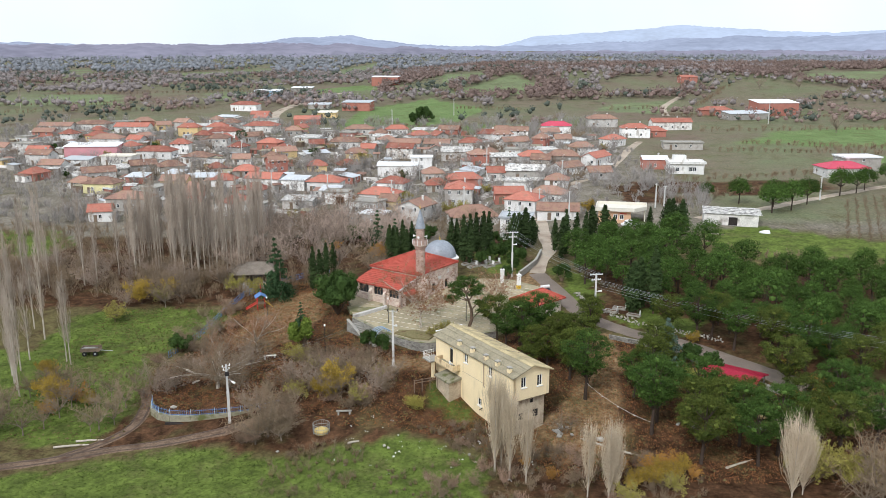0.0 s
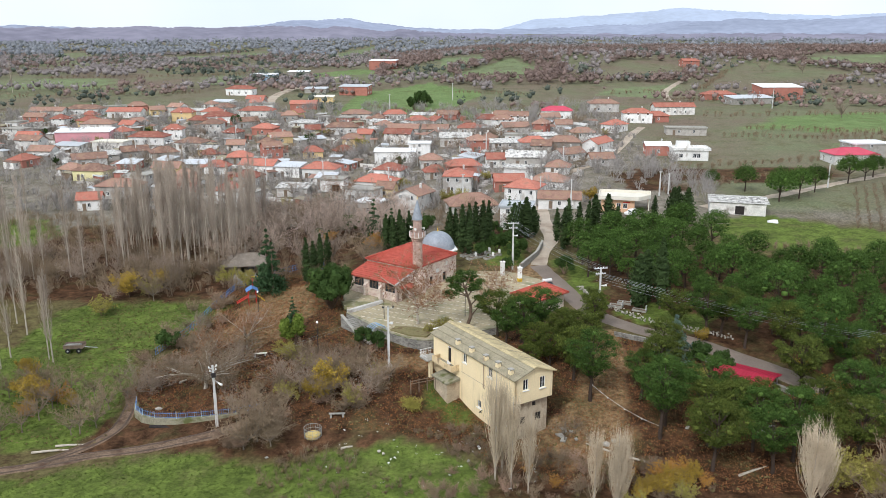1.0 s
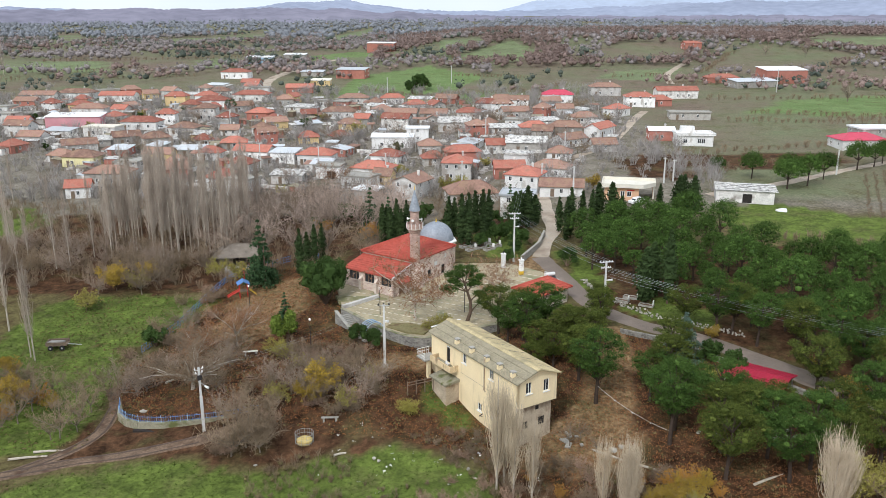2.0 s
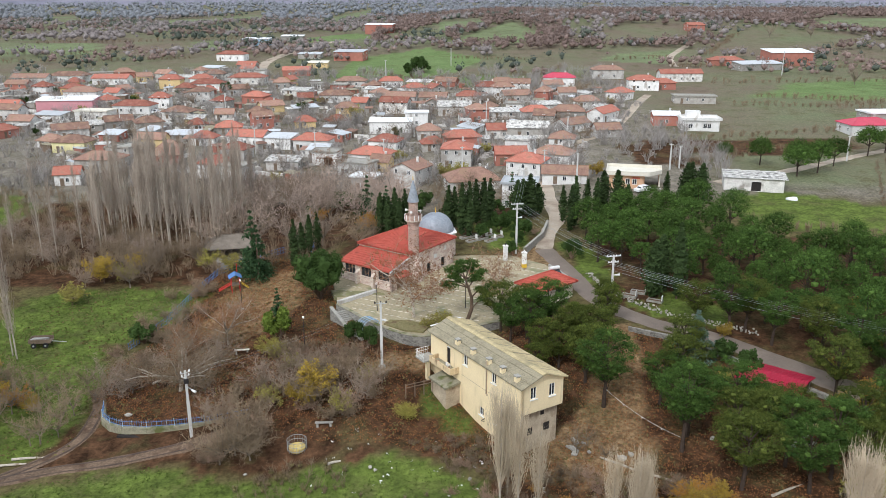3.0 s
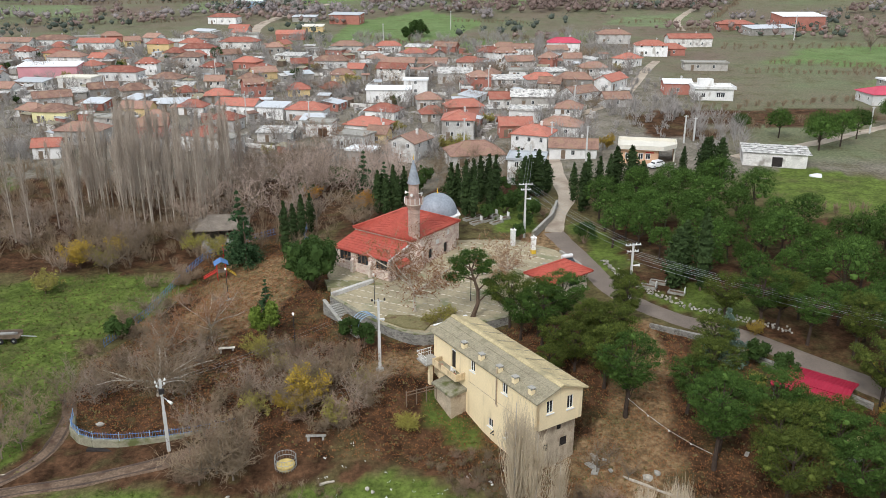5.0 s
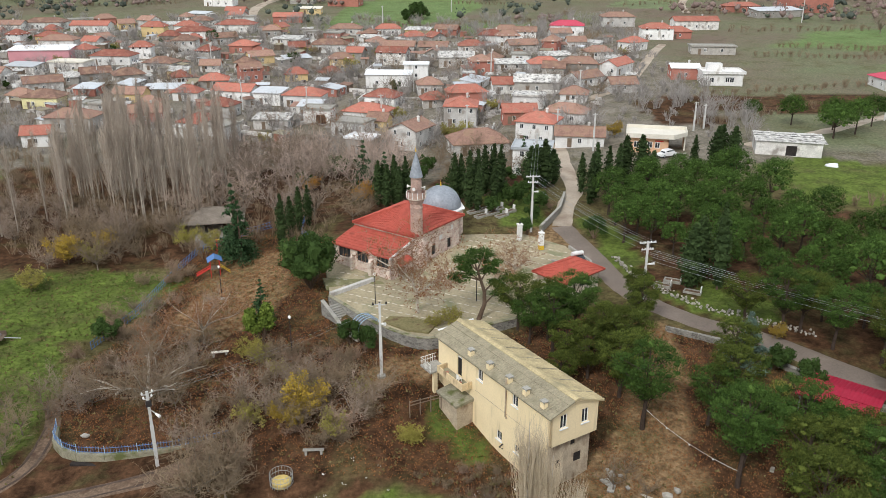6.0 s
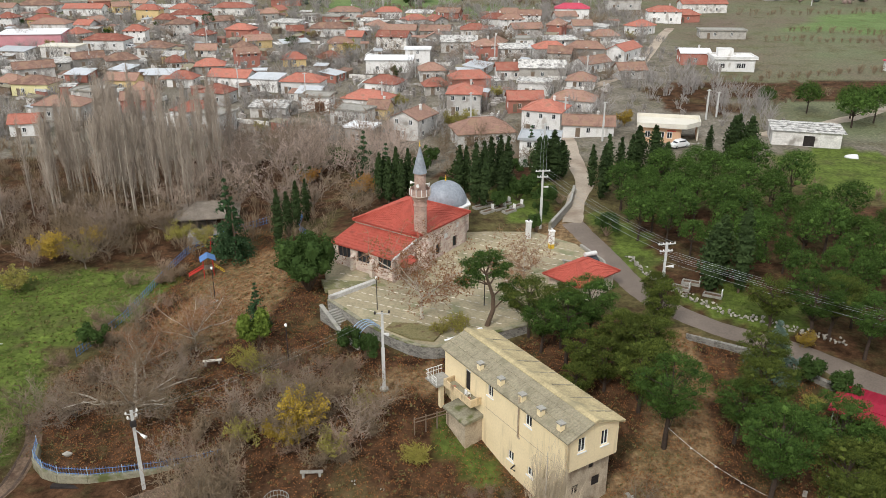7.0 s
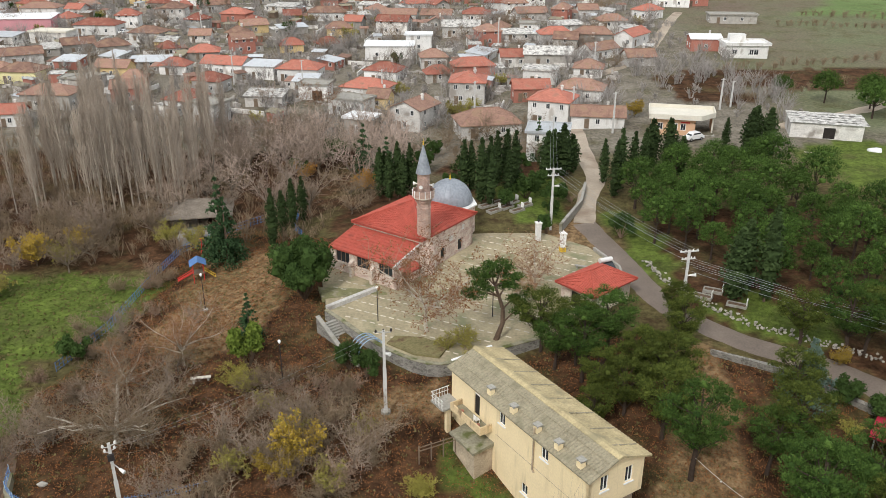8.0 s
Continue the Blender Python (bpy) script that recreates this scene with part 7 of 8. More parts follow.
def pane_in(y0, y1, z0, z1, face):
    """A window set into one of the cream building's openings."""
    if face == "w":
        p = part("window", Build().box(0.14, 0.18, y0 + 0.07, y1 - 0.07, z0 + 0.07, z1 - 0.07), M["glass"], yh, "white-framed window with dark glass")
        bars = [(0.09, 0.22, y0, y1, z0, z0 + 0.07), (0.09, 0.22, y0, y1, z1 - 0.07, z1), (0.09, 0.22, y0, y0 + 0.07, z0 + 0.07, z1 - 0.07), (0.09, 0.22, y1 - 0.07, y1, z0 + 0.07, z1 - 0.07), (0.09, 0.13, (y0 + y1) / 2 - 0.04, (y0 + y1) / 2 + 0.04, z0 + 0.07, z1 - 0.07)]
        sill = (-0.12, 0.08, y0 - 0.12, y1 + 0.12, z0 - 0.1, z0 - 0.003)
    else:
        p = part("window", Build().box(y0 + 0.07, y1 - 0.07, 0.14, 0.18, z0 + 0.07, z1 - 0.07), M["glass"], yh, "white-framed window with dark glass")
        bars = [(y0, y1, 0.09, 0.22, z0, z0 + 0.07), (y0, y1, 0.09, 0.22, z1 - 0.07, z1), (y0, y0 + 0.07, 0.09, 0.22, z0 + 0.07, z1 - 0.07), (y1 - 0.07, y1, 0.09, 0.22, z0 + 0.07, z1 - 0.07), ((y0 + y1) / 2 - 0.04, (y0 + y1) / 2 + 0.04, 0.09, 0.13, z0 + 0.07, z1 - 0.07)]
        sill = (y0 - 0.12, y1 + 0.12, -0.12, 0.08, z0 - 0.1, z0 - 0.003)
    for q in bars:
        part("frame_bar", Build().box(*q), M["frame"], p)
    part("sill", Build().box(*sill), M["frame"], p)


pane_in(11.25, 12.15, 8.05, 9.5, "w")
pane_in(5.1, 6.05, 8.1, 9.6, "w")
for y0, y1, z0, z1 in ((7.6, 8.5, 2.7, 3.8), (4.5, 5.4, 2.8, 3.75), (1.5, 2.4, 2.8, 3.7)):
    pane_in(y0, y1, z0, z1, "w")
pane_in(1.25, 2.1, 8.0, 9.5, "e")
pane_in(4.0, 4.85, 7.75, 9.35, "e")
for x0, x1, z0, z1 in ((3.21, 3.81, 5.2, 5.8), (3.71, 4.71, 3.0, 4.1), (1.31, 2.11, 3.0, 4.0)):
    part("basement_window", Build().box(x0, x1, 0.62, 0.66, z0, z1), M["opening"], yh, "dark unglazed basement opening")
dr = part("balcony_door", Build().box(0.12, 0.17, 15.25, 16.15, 6.75, 8.95), M["opening"], yh, "dark open balcony door")
part("frame_bar", Build().box(0.08, 0.22, 15.25, 16.15, 8.95, 9.05), M["frame"], dr)
part("toplight", Build().box(0.12, 0.17, 15.25, 16.15, 9.054, 9.2), M["glass"], dr)
bl = part("balcony_slab", Build().box(-1.35, -0.004, 13.2, 18.3, 6.35, 6.6), M["cream_worn"], yh, "cream concrete balcony")
part("parapet", Build().box(-1.35, -1.2, 13.2, 18.3, 6.604, 7.2), M["cream_worn"], bl, "stained cream parapet")
# thin floor sheet in a darker colour than the slab
part("paving", Build().box(-1.19, -0.008, 13.36, 18.14, 6.604, 6.63), M["mossy"], bl, "dark balcony floor")
for y0, y1 in ((13.2, 13.35), (18.15, 18.3)):
    part("parapet", Build().box(-1.195, -0.006, y0, y1, 6.604, 7.2), M["cream_worn"], bl)
for y0, z in ((14.2, 6.604), (16.9, 6.604)):
    part("flowerpot", Build().lathe([(0.14, z), (0.2, z + 0.3)], 10, -0.9, y0), M["brick"], bl, "clay pot with a plant")
ch = part("plastic_chair", Build().box(-0.85, -0.4, 14.6, 15.05, 7.0, 7.05).box(-0.85, -0.8, 14.6, 15.05, 7.05, 7.5).box(-0.85, -0.8, 14.6, 14.65, 6.604, 7.0).box(-0.45, -0.4, 14.6, 14.65, 6.604, 7.0).box(-0.85, -0.8, 15.0, 15.05, 6.604, 7.0).box(-0.45, -0.4, 15.0, 15.05, 6.604, 7.0), M["white"], bl, "white plastic chair")
part("store_room", Build().box(-2.1, -0.004, 13.0, 16.6, 0.5, 4.9), M["cream_rough"], yh, "unpainted lean-to under the balcony")
part("store_roof", Build().prism([(-2.35, 12.8), (-0.006, 12.8), (-0.006, 16.9), (-2.35, 16.9)], lambda x, y: 4.95 + 0.1 * x, lambda x, y: 5.35 + 0.16 * x), M["mossy"], yh, "mossy concrete slab")
part("floor_joint", Build().box(-0.012, -0.002, 0.6, 12.6, 6.42, 6.47), M["cream_rough"], yh, "dark line of the floor joint")
part("stair_landing", Build().box(-2.2, -0.004, 18.35, 20.6, 6.3, 6.5), M["concrete"], yh, "small concrete entrance landing")
part("landing_post", Build().box(-1.6, -1.15, 18.5, 18.95, 2.0, 6.296), M["cream"], yh, "square cream post")
rl = part("landing_railing", Build().tube([(-2.15, 18.4, 7.45), (-2.15, 20.55, 7.45), (-0.1, 20.55, 7.45)], 0.04, 6), M["frame"], yh, "white metal railing")
part("rail", Build().tube([(-2.15, 18.4, 7.0), (-2.15, 20.55, 7.0), (-0.1, 20.55, 7.0)], 0.03, 6), M["frame"], rl)
for k in range(14):
    px, py = (-2.15, 18.4 + 0.27 * k) if k < 8 else (-2.15 + 0.32 * (k - 7), 20.55)
    part("baluster", Build().tube([(px, py, 6.5), (px, py, 7.45)], 0.02, 5), M["frame"], rl)
fence = thing("garden_fence", pose(-2.6, 105.4, 4.1, 0, 0, 28), "low wooden rail fence beside the grass bank", "fence")
for k in range(5):
    part("post", Build().box(-2.6 + k * 1.3, -2.5 + k * 1.3, 0, 0.1, -1.2, 0.9), M["wood"], fence)
part("rail", Build().box(-2.6, 2.7, -0.05, -0.005, 0.7, 0.8), M["wood"], fence)
part("rail", Build().box(-2.6, 2.7, -0.05, -0.005, 0.3, 0.4), M["wood"], fence)


# ---------- kiosk by the lane ----------
kz = plaza_z(16, 131)
ko = thing("stone_kiosk", pose(14.9, 127.6, kz, 0, 0, 42), "small pale stone kiosk with red hipped roof", "kiosk")
kh = wall_with_holes(7.2, -0.6, 2.75, [(3.2, 5.2, 1.1, 2.2)], 0.3)
w = part("front_wall", kh, M["stone_pale"], ko)
w.matrix_basis = pose(0, 0, 0)
w = part("side_wall", wall_with_holes(5.0, -0.6, 2.75, [(1.6, 3.0, 0.02, 2.1)], 0.3), M["stone_pale"], ko)
w.matrix_basis = pose(0, 5.0, 0, 0, 0, -90)
part("back_wall", Build().box(0.31, 7.2, 4.7, 5.0, -0.6, 2.75), M["stone_pale"], ko)
part("right_wall", Build().box(6.9, 7.2, 0.31, 4.69, -0.6, 2.75), M["stone_pale"], ko)
part("window", Build().box(3.2, 5.2, 0.12, 0.17, 1.1, 2.2), M["glass"], ko, "dark shop window")
part("door", Build().box(0.1, 0.16, 2.0, 3.4, 0.0, 2.1), M["opening"], ko, "dark doorway")
b = Build()
x0, x1, y0, y1, ez, az = -0.6, 7.8, -0.6, 5.6, 2.72, 4.35
deck(b, [(x0, y0, ez), (x1, y0, ez), (x1, y1, ez), (x0, y1, ez)], 0.12)
ra, rb, ym = x0 + 3.0, x1 - 3.0, (y0 + y1) / 2
tiles(b, (x0, y0, ez), (x1, y0, ez), (ra, ym, az), (rb, ym, az))
tiles(b, (x1, y1, ez), (x0, y1, ez), (rb, ym, az), (ra, ym, az))
tiles(b, (x1, y0, ez), (x1, y1, ez), (rb, ym, az), (rb, ym + 0.01, az))
tiles(b, (x0, y1, ez), (x0, y0, ez), (ra, ym + 0.01, az), (ra, ym, az))
for p, q in (((x0, y0), ra), ((x0, y1), ra), ((x1, y0), rb), ((x1, y1), rb)):
    b.tube([(p[0], p[1], ez + 0.07), (q, ym, az + 0.09)], 0.1, 6)
b.tube([(ra, ym, az + 0.09), (rb, ym, az + 0.09)], 0.11, 6)
part("roof", b, M["tile"], ko, "bright red tiled hipped roof")
heater = thing("solar_heater", pose(17.5, 135.2, kz + 2.7, 0, 0, 25), "solar water heater with white tank on the kiosk roof", "water heater")
part("tank", Build().tube([(-0.9, 0, 1.25), (0.9, 0, 1.25)], 0.32, 14), M["white"], heater, "white cylindrical tank")
part("collector", Build().prism([(-0.9, -1.6), (0.9, -1.6), (0.9, -0.1), (-0.9, -0.1)], lambda x, y: 0.95 + 0.55 * y, lambda x, y: 1.05 + 0.55 * y), M["glass"], heater, "dark glass collector panel")
for x in (-0.8, 0.8):
    part("leg", Build().tube([(x, 0.1, -0.5), (x, 0, 1.0)], 0.03, 6), M["steel"], heater)


# ---------- street furniture ----------
def utility_pole(x, y, h, rz, label, arms=True):
    ob = thing("utility_pole", on(x, y, rz), label, "utility pole", "utility poles")
    part("mast", Build().prism([(-0.17, -0.14), (0.17, -0.14), (0.17, 0.14), (-0.17, 0.14)], -0.8, h * 0.55).prism([(-0.13, -0.11), (0.13, -0.11), (0.13, 0.11), (-0.13, 0.11)], h * 0.55, h), M["pole"], ob, "tapered concrete mast")
    if arms:
        for z, w in ((h - 0.25, 1.15), (h - 1.2, 0.85)):
            arm = part("crossarm", Build().box(-w, w, -0.07, 0.07, z, z + 0.14), M["pole"], ob)
            for u in (-w + 0.1, -w * 0.4, w * 0.4, w - 0.1):
                part("insulator", Build().lathe([(0.05, z + 0.144), (0.07, z + 0.22), (0.03, z + 0.32)], 8, u, 0), M["white"], arm)
    return ob


pole_a = utility_pole(-31.0, 98.0, 8.9, 30, "weathered concrete power pole beside the dirt lane", False)
for k, (u, z) in enumerate(((-0.5, 8.6), (0.5, 8.7), (-0.4, 8.1), (0.4, 8.2))):
    part("insulator", Build().tube([(0, 0, z - 0.1), (u, 0, z)], 0.04, 6).lathe([(0.09, z), (0.12, z + 0.12), (0.05, z + 0.3)], 8, u, 0), M["white"], pole_a)
part("lamp_arm", Build().tube([(0, -0.1, 6.9), (0.5, -0.9, 6.6)], 0.05, 6), M["steel"], pole_a)
part("lamp_head", Build().tube([(0.45, -0.8, 6.6), (0.75, -1.3, 6.45)], [0.1, 0.17], 8), M["white"], pole_a, "white street lamp head")
part("junction_box", Build().box(-0.3, 0.25, -0.4, -0.15, 7.3, 7.9), M["black_iron"], pole_a, "dark cable bundle box")
pole_b = utility_pole(-8.5, 110.6, 9.5, 12, "pale concrete lamp pole beside the path", False)
part("base_block", Build().lathe([(0.55, -0.4), (0.5, 0.25), (0.3, 0.4)], 8, 0, 0), M["concrete"], pole_b)
part("crossarm", Build().tube([(-0.7, 0, 9.35), (0.7, 0, 9.2)], 0.05, 6), M["steel"], pole_b)
for u in (-0.75, 0.0, 0.75):
    part("insulator", Build().lathe([(0.1, 9.3), (0.13, 9.42), (0.06, 9.62)], 8, u, 0), M["black_iron"], pole_b)
part("lamp_head", Build().tube([(0.1, -0.2, 7.0), (0.5, -0.75, 7.15)], [0.09, 0.2], 8), M["white"], pole_b, "white street lamp head")
pole_c = utility_pole(25.6, 128.0, 8.6, 12, "concrete power pole with crossarms above the lane")
part("lamp_head", Build().tube([(0.1, -0.1, 5.4), (0.9, -0.6, 5.6)], [0.06, 0.2], 8), M["white"], pole_c, "white street lamp head")
pole_d = utility_pole(12.6, 153.0, 9.6, 8, "tall concrete power pole beside the gate")
part("lamp_head", Build().tube([(0.1, -0.1, 6.9), (0.8, -0.5, 7.05)], [0.06, 0.18], 8), M["white"], pole_d, "white street lamp head")
for x, y, h in [(16.5, 187, 8.5), (31, 205, 8.5), (-13, 284, 8), (3, 226, 8), (-42, 256, 8), (-62, 262, 8), (36, 262, 8), (58, 222, 7), (61, 224, 6), (110, 234, 7), (-20, 246, 7.5), (12, 300, 8), (-90, 330, 8), (-120, 300, 8), (-2, 480, 10), (-34, 420, 10), (166, 430, 12), (24, 215, 8)]:
    p = utility_pole(x, y, h, 20, "slim power pole among the village houses", False)
    part("crossarm", Build().box(-0.6, 0.6, -0.06, 0.06, h - 0.3, h - 0.18), M["pole"], p)


def wire(name, a, c, sag, label, thick=0.013):
    pts = [Vector(a).lerp(Vector(c), t) - Vector((0, 0, sag * 4 * t * (1 - t))) for t in np.linspace(0, 1, 15)]
    solo(name, Build().tube(pts, thick, 4), M["wire"], label, "power line")


cz, dz_ = g(25.6, 128) + 8.5, g(12.6, 153) + 9.5
for k, (u, z) in enumerate(((-1.0, 0), (-0.4, 0), (0.4, 0), (1.0, 0), (-0.7, -0.95), (0.7, -0.95))):
    wire("power_line", (25.6 + u, 128 + u * 0.2, cz + z), (12.6 + u, 153 + u * 0.14, dz_ + z), 0.7, "thin overhead wire between two poles")
    wire("power_line", (25.6 + u, 128 + u * 0.2, cz + z - 1.2), (70 + u, 100 + u, 12.0 + z), 1.0, "thin overhead wire along the pine wood")
for u in (-0.5, 0.5):
    wire("power_line", (-31.0 + u, 98.0, g(-31, 98) + 8.5), (-8.5 + u, 110.6, g(-8.5, 110.6) + 9.3), 0.7, "thin overhead wire across the park", 0.007)
for u in (-0.5, 0.0, 0.5):
    wire("power_line", (12.6 + u, 153, dz_), (16.5 + u, 187, g(16.5, 187) + 8.2), 0.6, "thin overhead wire towards the village")


cord = [Vector((20.4, 102.2, g(20.4, 102.2) + 2.6)).lerp(Vector((28.3, 95.2, g(28.3, 95.2) + 1.6)), t) - Vector((0, 0, 2.4 * t * (1 - t))) for t in np.linspace(0, 1, 13)]
lights = thing("festoon_cord", pose(0, 0, 0), "thin white festoon cord slung between two pines", "cord")
part("cable", Build().tube(cord, 0.018, 4), M["white"], lights)
for k in (3, 6, 9):
    part("bulb", Build().lathe([(0.03, cord[k].z - 0.2), (0.09, cord[k].z - 0.12), (0.03, cord[k].z)], 8, cord[k].x, cord[k].y), M["white"], lights)


def park_lamp(x, y, h, rz):
    ob = thing("park_lamp", on(x, y, rz), "slim black park lamp on concrete foot", "lamp post", "park lamps")
    part("foot", Build().lathe([(0.42, -0.3), (0.42, 0.18), (0.3, 0.22)], 8), M["concrete"], ob)
    part("post", Build().tube([(0, 0, 0.2), (0, 0, h)], [0.07, 0.045], 8), M["black_iron"], ob)
    part("head", Build().tube([(0, 0, h), (0.0, -0.25, h + 0.25), (0.05, -0.6, h + 0.22)], [0.09, 0.17, 0.1], 8), M["white"], ob, "white lamp head")


park_lamp(-20.1, 116.2, 5.6, 10)
park_lamp(-34.0, 135.0, 5.0, 10)
park_lamp(-10.6, 126.2, 5.0, 0)
park_lamp(3.0, 127.5, 4.6, 0)


def gate_pillar(x, y, h, band):
    ob = thing("gate_pillar", pose(x, y, plaza_z(x, y) - 0.1, 0, 0, 20), "square white gate pillar", "gate pillar", "gate pillars")
    part("shaft", Build().box(-0.33, 0.33, -0.33, 0.33, -0.5, h), M["white"], ob)
    part("cap", Build().box(-0.42, 0.42, -0.42, 0.42, h + 0.003, h + 0.18), M["white"], ob)
    part("finial", Build().lathe([(0.1, h + 0.183), (0.16, h + 0.35), (0.04, h + 0.6)], 8), M["black_iron"] if not band else M["white"], ob)
    if band:
        part("band", Build().box(-0.36, 0.36, -0.36, 0.36, -0.1, 0.75), M["yellow_paint"], ob, "yellow painted foot")


gate_pillar(13.5, 145.6, 2.7, True)
gate_pillar(10.4, 149.2, 2.7, False)
solo("road_wall", Build().prism([(13.8, 152.4), (14.2, 152.2), (18.6, 162.0), (20.4, 170.0), (20.0, 170.2), (18.2, 162.2)], 6.2, lambda x, y: g(x, y) + 1.3), M["concrete"], "grey concrete wall beside the climbing lane", "wall", "structure")
kerb = [(20.2, 134.2), (20.3, 140.4), (17.8, 146.0)]
for i in range(2):
    (x0, y0), (x1, y1) = kerb[i], kerb[i + 1]
    solo("courtyard_kerb", Build().prism([(x0, y0), (x0 + 0.3, y0 + 0.1), (x1 + 0.3, y1 + 0.1), (x1, y1)], 5.9, lambda x, y: plaza_z(x, y) + 0.45), M["concrete"], "low concrete wall between courtyard and lane", "wall", "structure")
solo("lane_wall", Build().prism([(26.6, 119.4), (26.9, 119.0), (33.4, 115.6), (41.4, 109.2), (49.0, 103.6), (49.2, 104.0), (41.6, 109.7), (33.6, 116.1)], 2.5, lambda x, y: g(x, y) + 0.75), M["stone_grey"], "low grey retaining wall below the lane", "wall", "structure")

# dry-stone wall on the far side of the lane
SR = random.Random(9)
stones = []
for k in range(4):
    b = Build()
    c0 = Vector((0, 0, 0))
    for v in ICO_SMALL_V:
        s = 0.85 + 0.5 * noise.noise(v * 1.3 + Vector((k * 7.0, 0, 0)))
        b.v.append((v.x * 0.3 * s, v.y * 0.22 * s, v.z * 0.2 * s))
    b.f = [tuple(f) for f in ICO_SMALL_F]
    stones.append(b.mesh("stone", material("limestone_block", (0.38, 0.355, 0.31), 0.9, 0.3, 2, 6, 0.3, each=0.3) if k == 0 else stones[0].materials[0]))
dry = thing("dry_stone_wall", pose(0, 0, 0), "broken dry-stone wall of pale limestone beside the lane", "wall")
line = [(24.2, 142.5), (26.6, 134.5), (29.6, 129.6), (33.4, 125.6), (39, 122), (45, 118)]
made = 0
for i in range(len(line) - 1):
    (x0, y0), (x1, y1) = line[i], line[i + 1]
    n = int(math.dist(line[i], line[i + 1]) / 0.46)
    for k in range(n):
        for lay in range(4):
            if made < 300 and SR.random() < (1.0, 0.9, 0.6, 0.3)[lay]:
                t = (k + SR.random()) / n
                x, y = x0 + (x1 - x0) * t + SR.uniform(-0.3, 0.3), y0 + (y1 - y0) * t + SR.uniform(-0.3, 0.3)
                ob = part("stone", stones[SR.randrange(4)], None, dry)
                s = SR.uniform(0.6, 1.15)
                ob.matrix_basis = pose(x, y, g(x, y) + 0.1 + 0.24 * lay, SR.uniform(-25, 25), SR.uniform(-25, 25), SR.uniform(0, 360)) @ Matrix.Diagonal((s, s, s, 1))
                made += 1

# walled graves beside the lane
for x, y, rz in [(29.4, 132.6, -30), (33.0, 130.4, -28), (31.2, 134.2, -25), (4.6, 160, 40), (6.6, 161.5, 42), (5.2, 163.4, 38), (8.2, 160.2, 40), (7.6, 163.6, 44), (3.4, 162.2, 36), (9.6, 162.4, 40)]:
    gv = thing("grave", on(x, y, rz), "marble-edged grave with low kerb", "grave", "graves")
    for q in ((-1.2, 1.2, -0.6, -0.45), (-1.2, 1.2, 0.45, 0.6), (-1.2, -1.05, -0.445, 0.445), (1.05, 1.2, -0.445, 0.445)):
        part("kerb", Build().box(*q, -0.3, 0.36), M["concrete"], gv)
    part("headstone", Build().box(1.08, 1.18, -0.3, 0.3, 0.424, 1.2), M["white"], gv)
    part("soil", Build().box(-1.04, 1.04, -0.44, 0.44, -0.3, 0.25), M["dirt"], gv)

# crimson roof among the pines
sh = thing("picnic_shelter", pose(42.6, 105.2, g(42.6, 105.2), 0, 0, -38), "open shelter with ribbed crimson metal roof", "shelter")
for sgn, nm in ((-1, "west"), (1, "east")):
    b = Build()
    e0, e1 = ((-4.1, sgn * 3.2, 2.1), (4.1, sgn * 3.2, 2.1)) if sgn < 0 else ((4.1, 3.2, 2.1), (-4.1, 3.2, 2.1))
    r0, r1 = ((-4.1, 0, 2.8), (4.1, 0, 2.8)) if sgn < 0 else ((4.1, 0, 2.8), (-4.1, 0, 2.8))
    deck(b, [e0, e1, r1, r0], 0.06)
    tiles(b, e0, e1, r0, r1, 0.4, 4.5, 0.05)
    part("roof_sheet", b, M["crimson"], sh)
for x in (-3.6, 0, 3.6):
    for y in (-2.7, 2.7):
        part("post", Build().box(x - 0.07, x + 0.07, y - 0.07, y + 0.07, -0.6, 2.2), M["steel"], sh)

# ---------- park to the west ----------
lw = Build()
arc = [(-44.6, 104.6), (-43.8, 102.2), (-42.2, 100.6), (-40.2, 99.7), (-37, 99.3), (-33.6, 99.6), (-30, 100.2), (-26.6, 101.2), (-24.4, 102)]
for i in range(len(arc) - 1):
    (x0, y0), (x1, y1) = arc[i], arc[i + 1]
    d = Vector((x1 - x0, y1 - y0)).normalized()
    nx, ny = d.y * 0.25, -d.x * 0.25
    lw.prism([(x0 + nx, y0 + ny), (x1 + nx, y1 + ny), (x1 - nx, y1 - ny), (x0 - nx, y0 - ny)], -2.4, lambda px, py: 1.05 + 0.045 * max(px + 40, 0))
pw = solo("park_wall", lw, M["mossy"], "curved mossy concrete park wall beside the track", "wall", "structure")
pf = thing("park_fence", pose(0, 0, 0), "blue painted metal fence on the park wall", "fence")
for i in range(len(arc) - 1):
    (x0, y0), (x1, y1) = arc[i], arc[i + 1]
    za, zb = 1.05 + 0.045 * max(x0 + 40, 0), 1.05 + 0.045 * max(x1 + 40, 0)
    for dzr in (0.18, 0.75):
        part("rail", Build().tube([(x0, y0, za + dzr), (x1, y1, zb + dzr)], 0.03, 5), M["blue_paint"], pf)
    n = max(3, int(math.dist(arc[i], arc[i + 1]) / 0.3))
    for k in range(n):
        t = k / n
        x, y, z = x0 + (x1 - x0) * t, y0 + (y1 - y0) * t, za + (zb - za) * t
        part("bar", Build().tube([(x, y, z), (x, y, z + (0.95 if k else 1.05))], 0.022 if k else 0.045, 4), M["blue_paint"] if k % 4 else M["pale_blue"], pf)
solo("culvert_mouth", Build().box(-1.9, 1.9, -0.3, 0.2, -0.5, 0.12), M["opening"], "dark culvert mouth at the foot of the wall", "culvert", "", pose(-38.8, 98.9, g(-38.8, 98.9), 0, 0, -6))


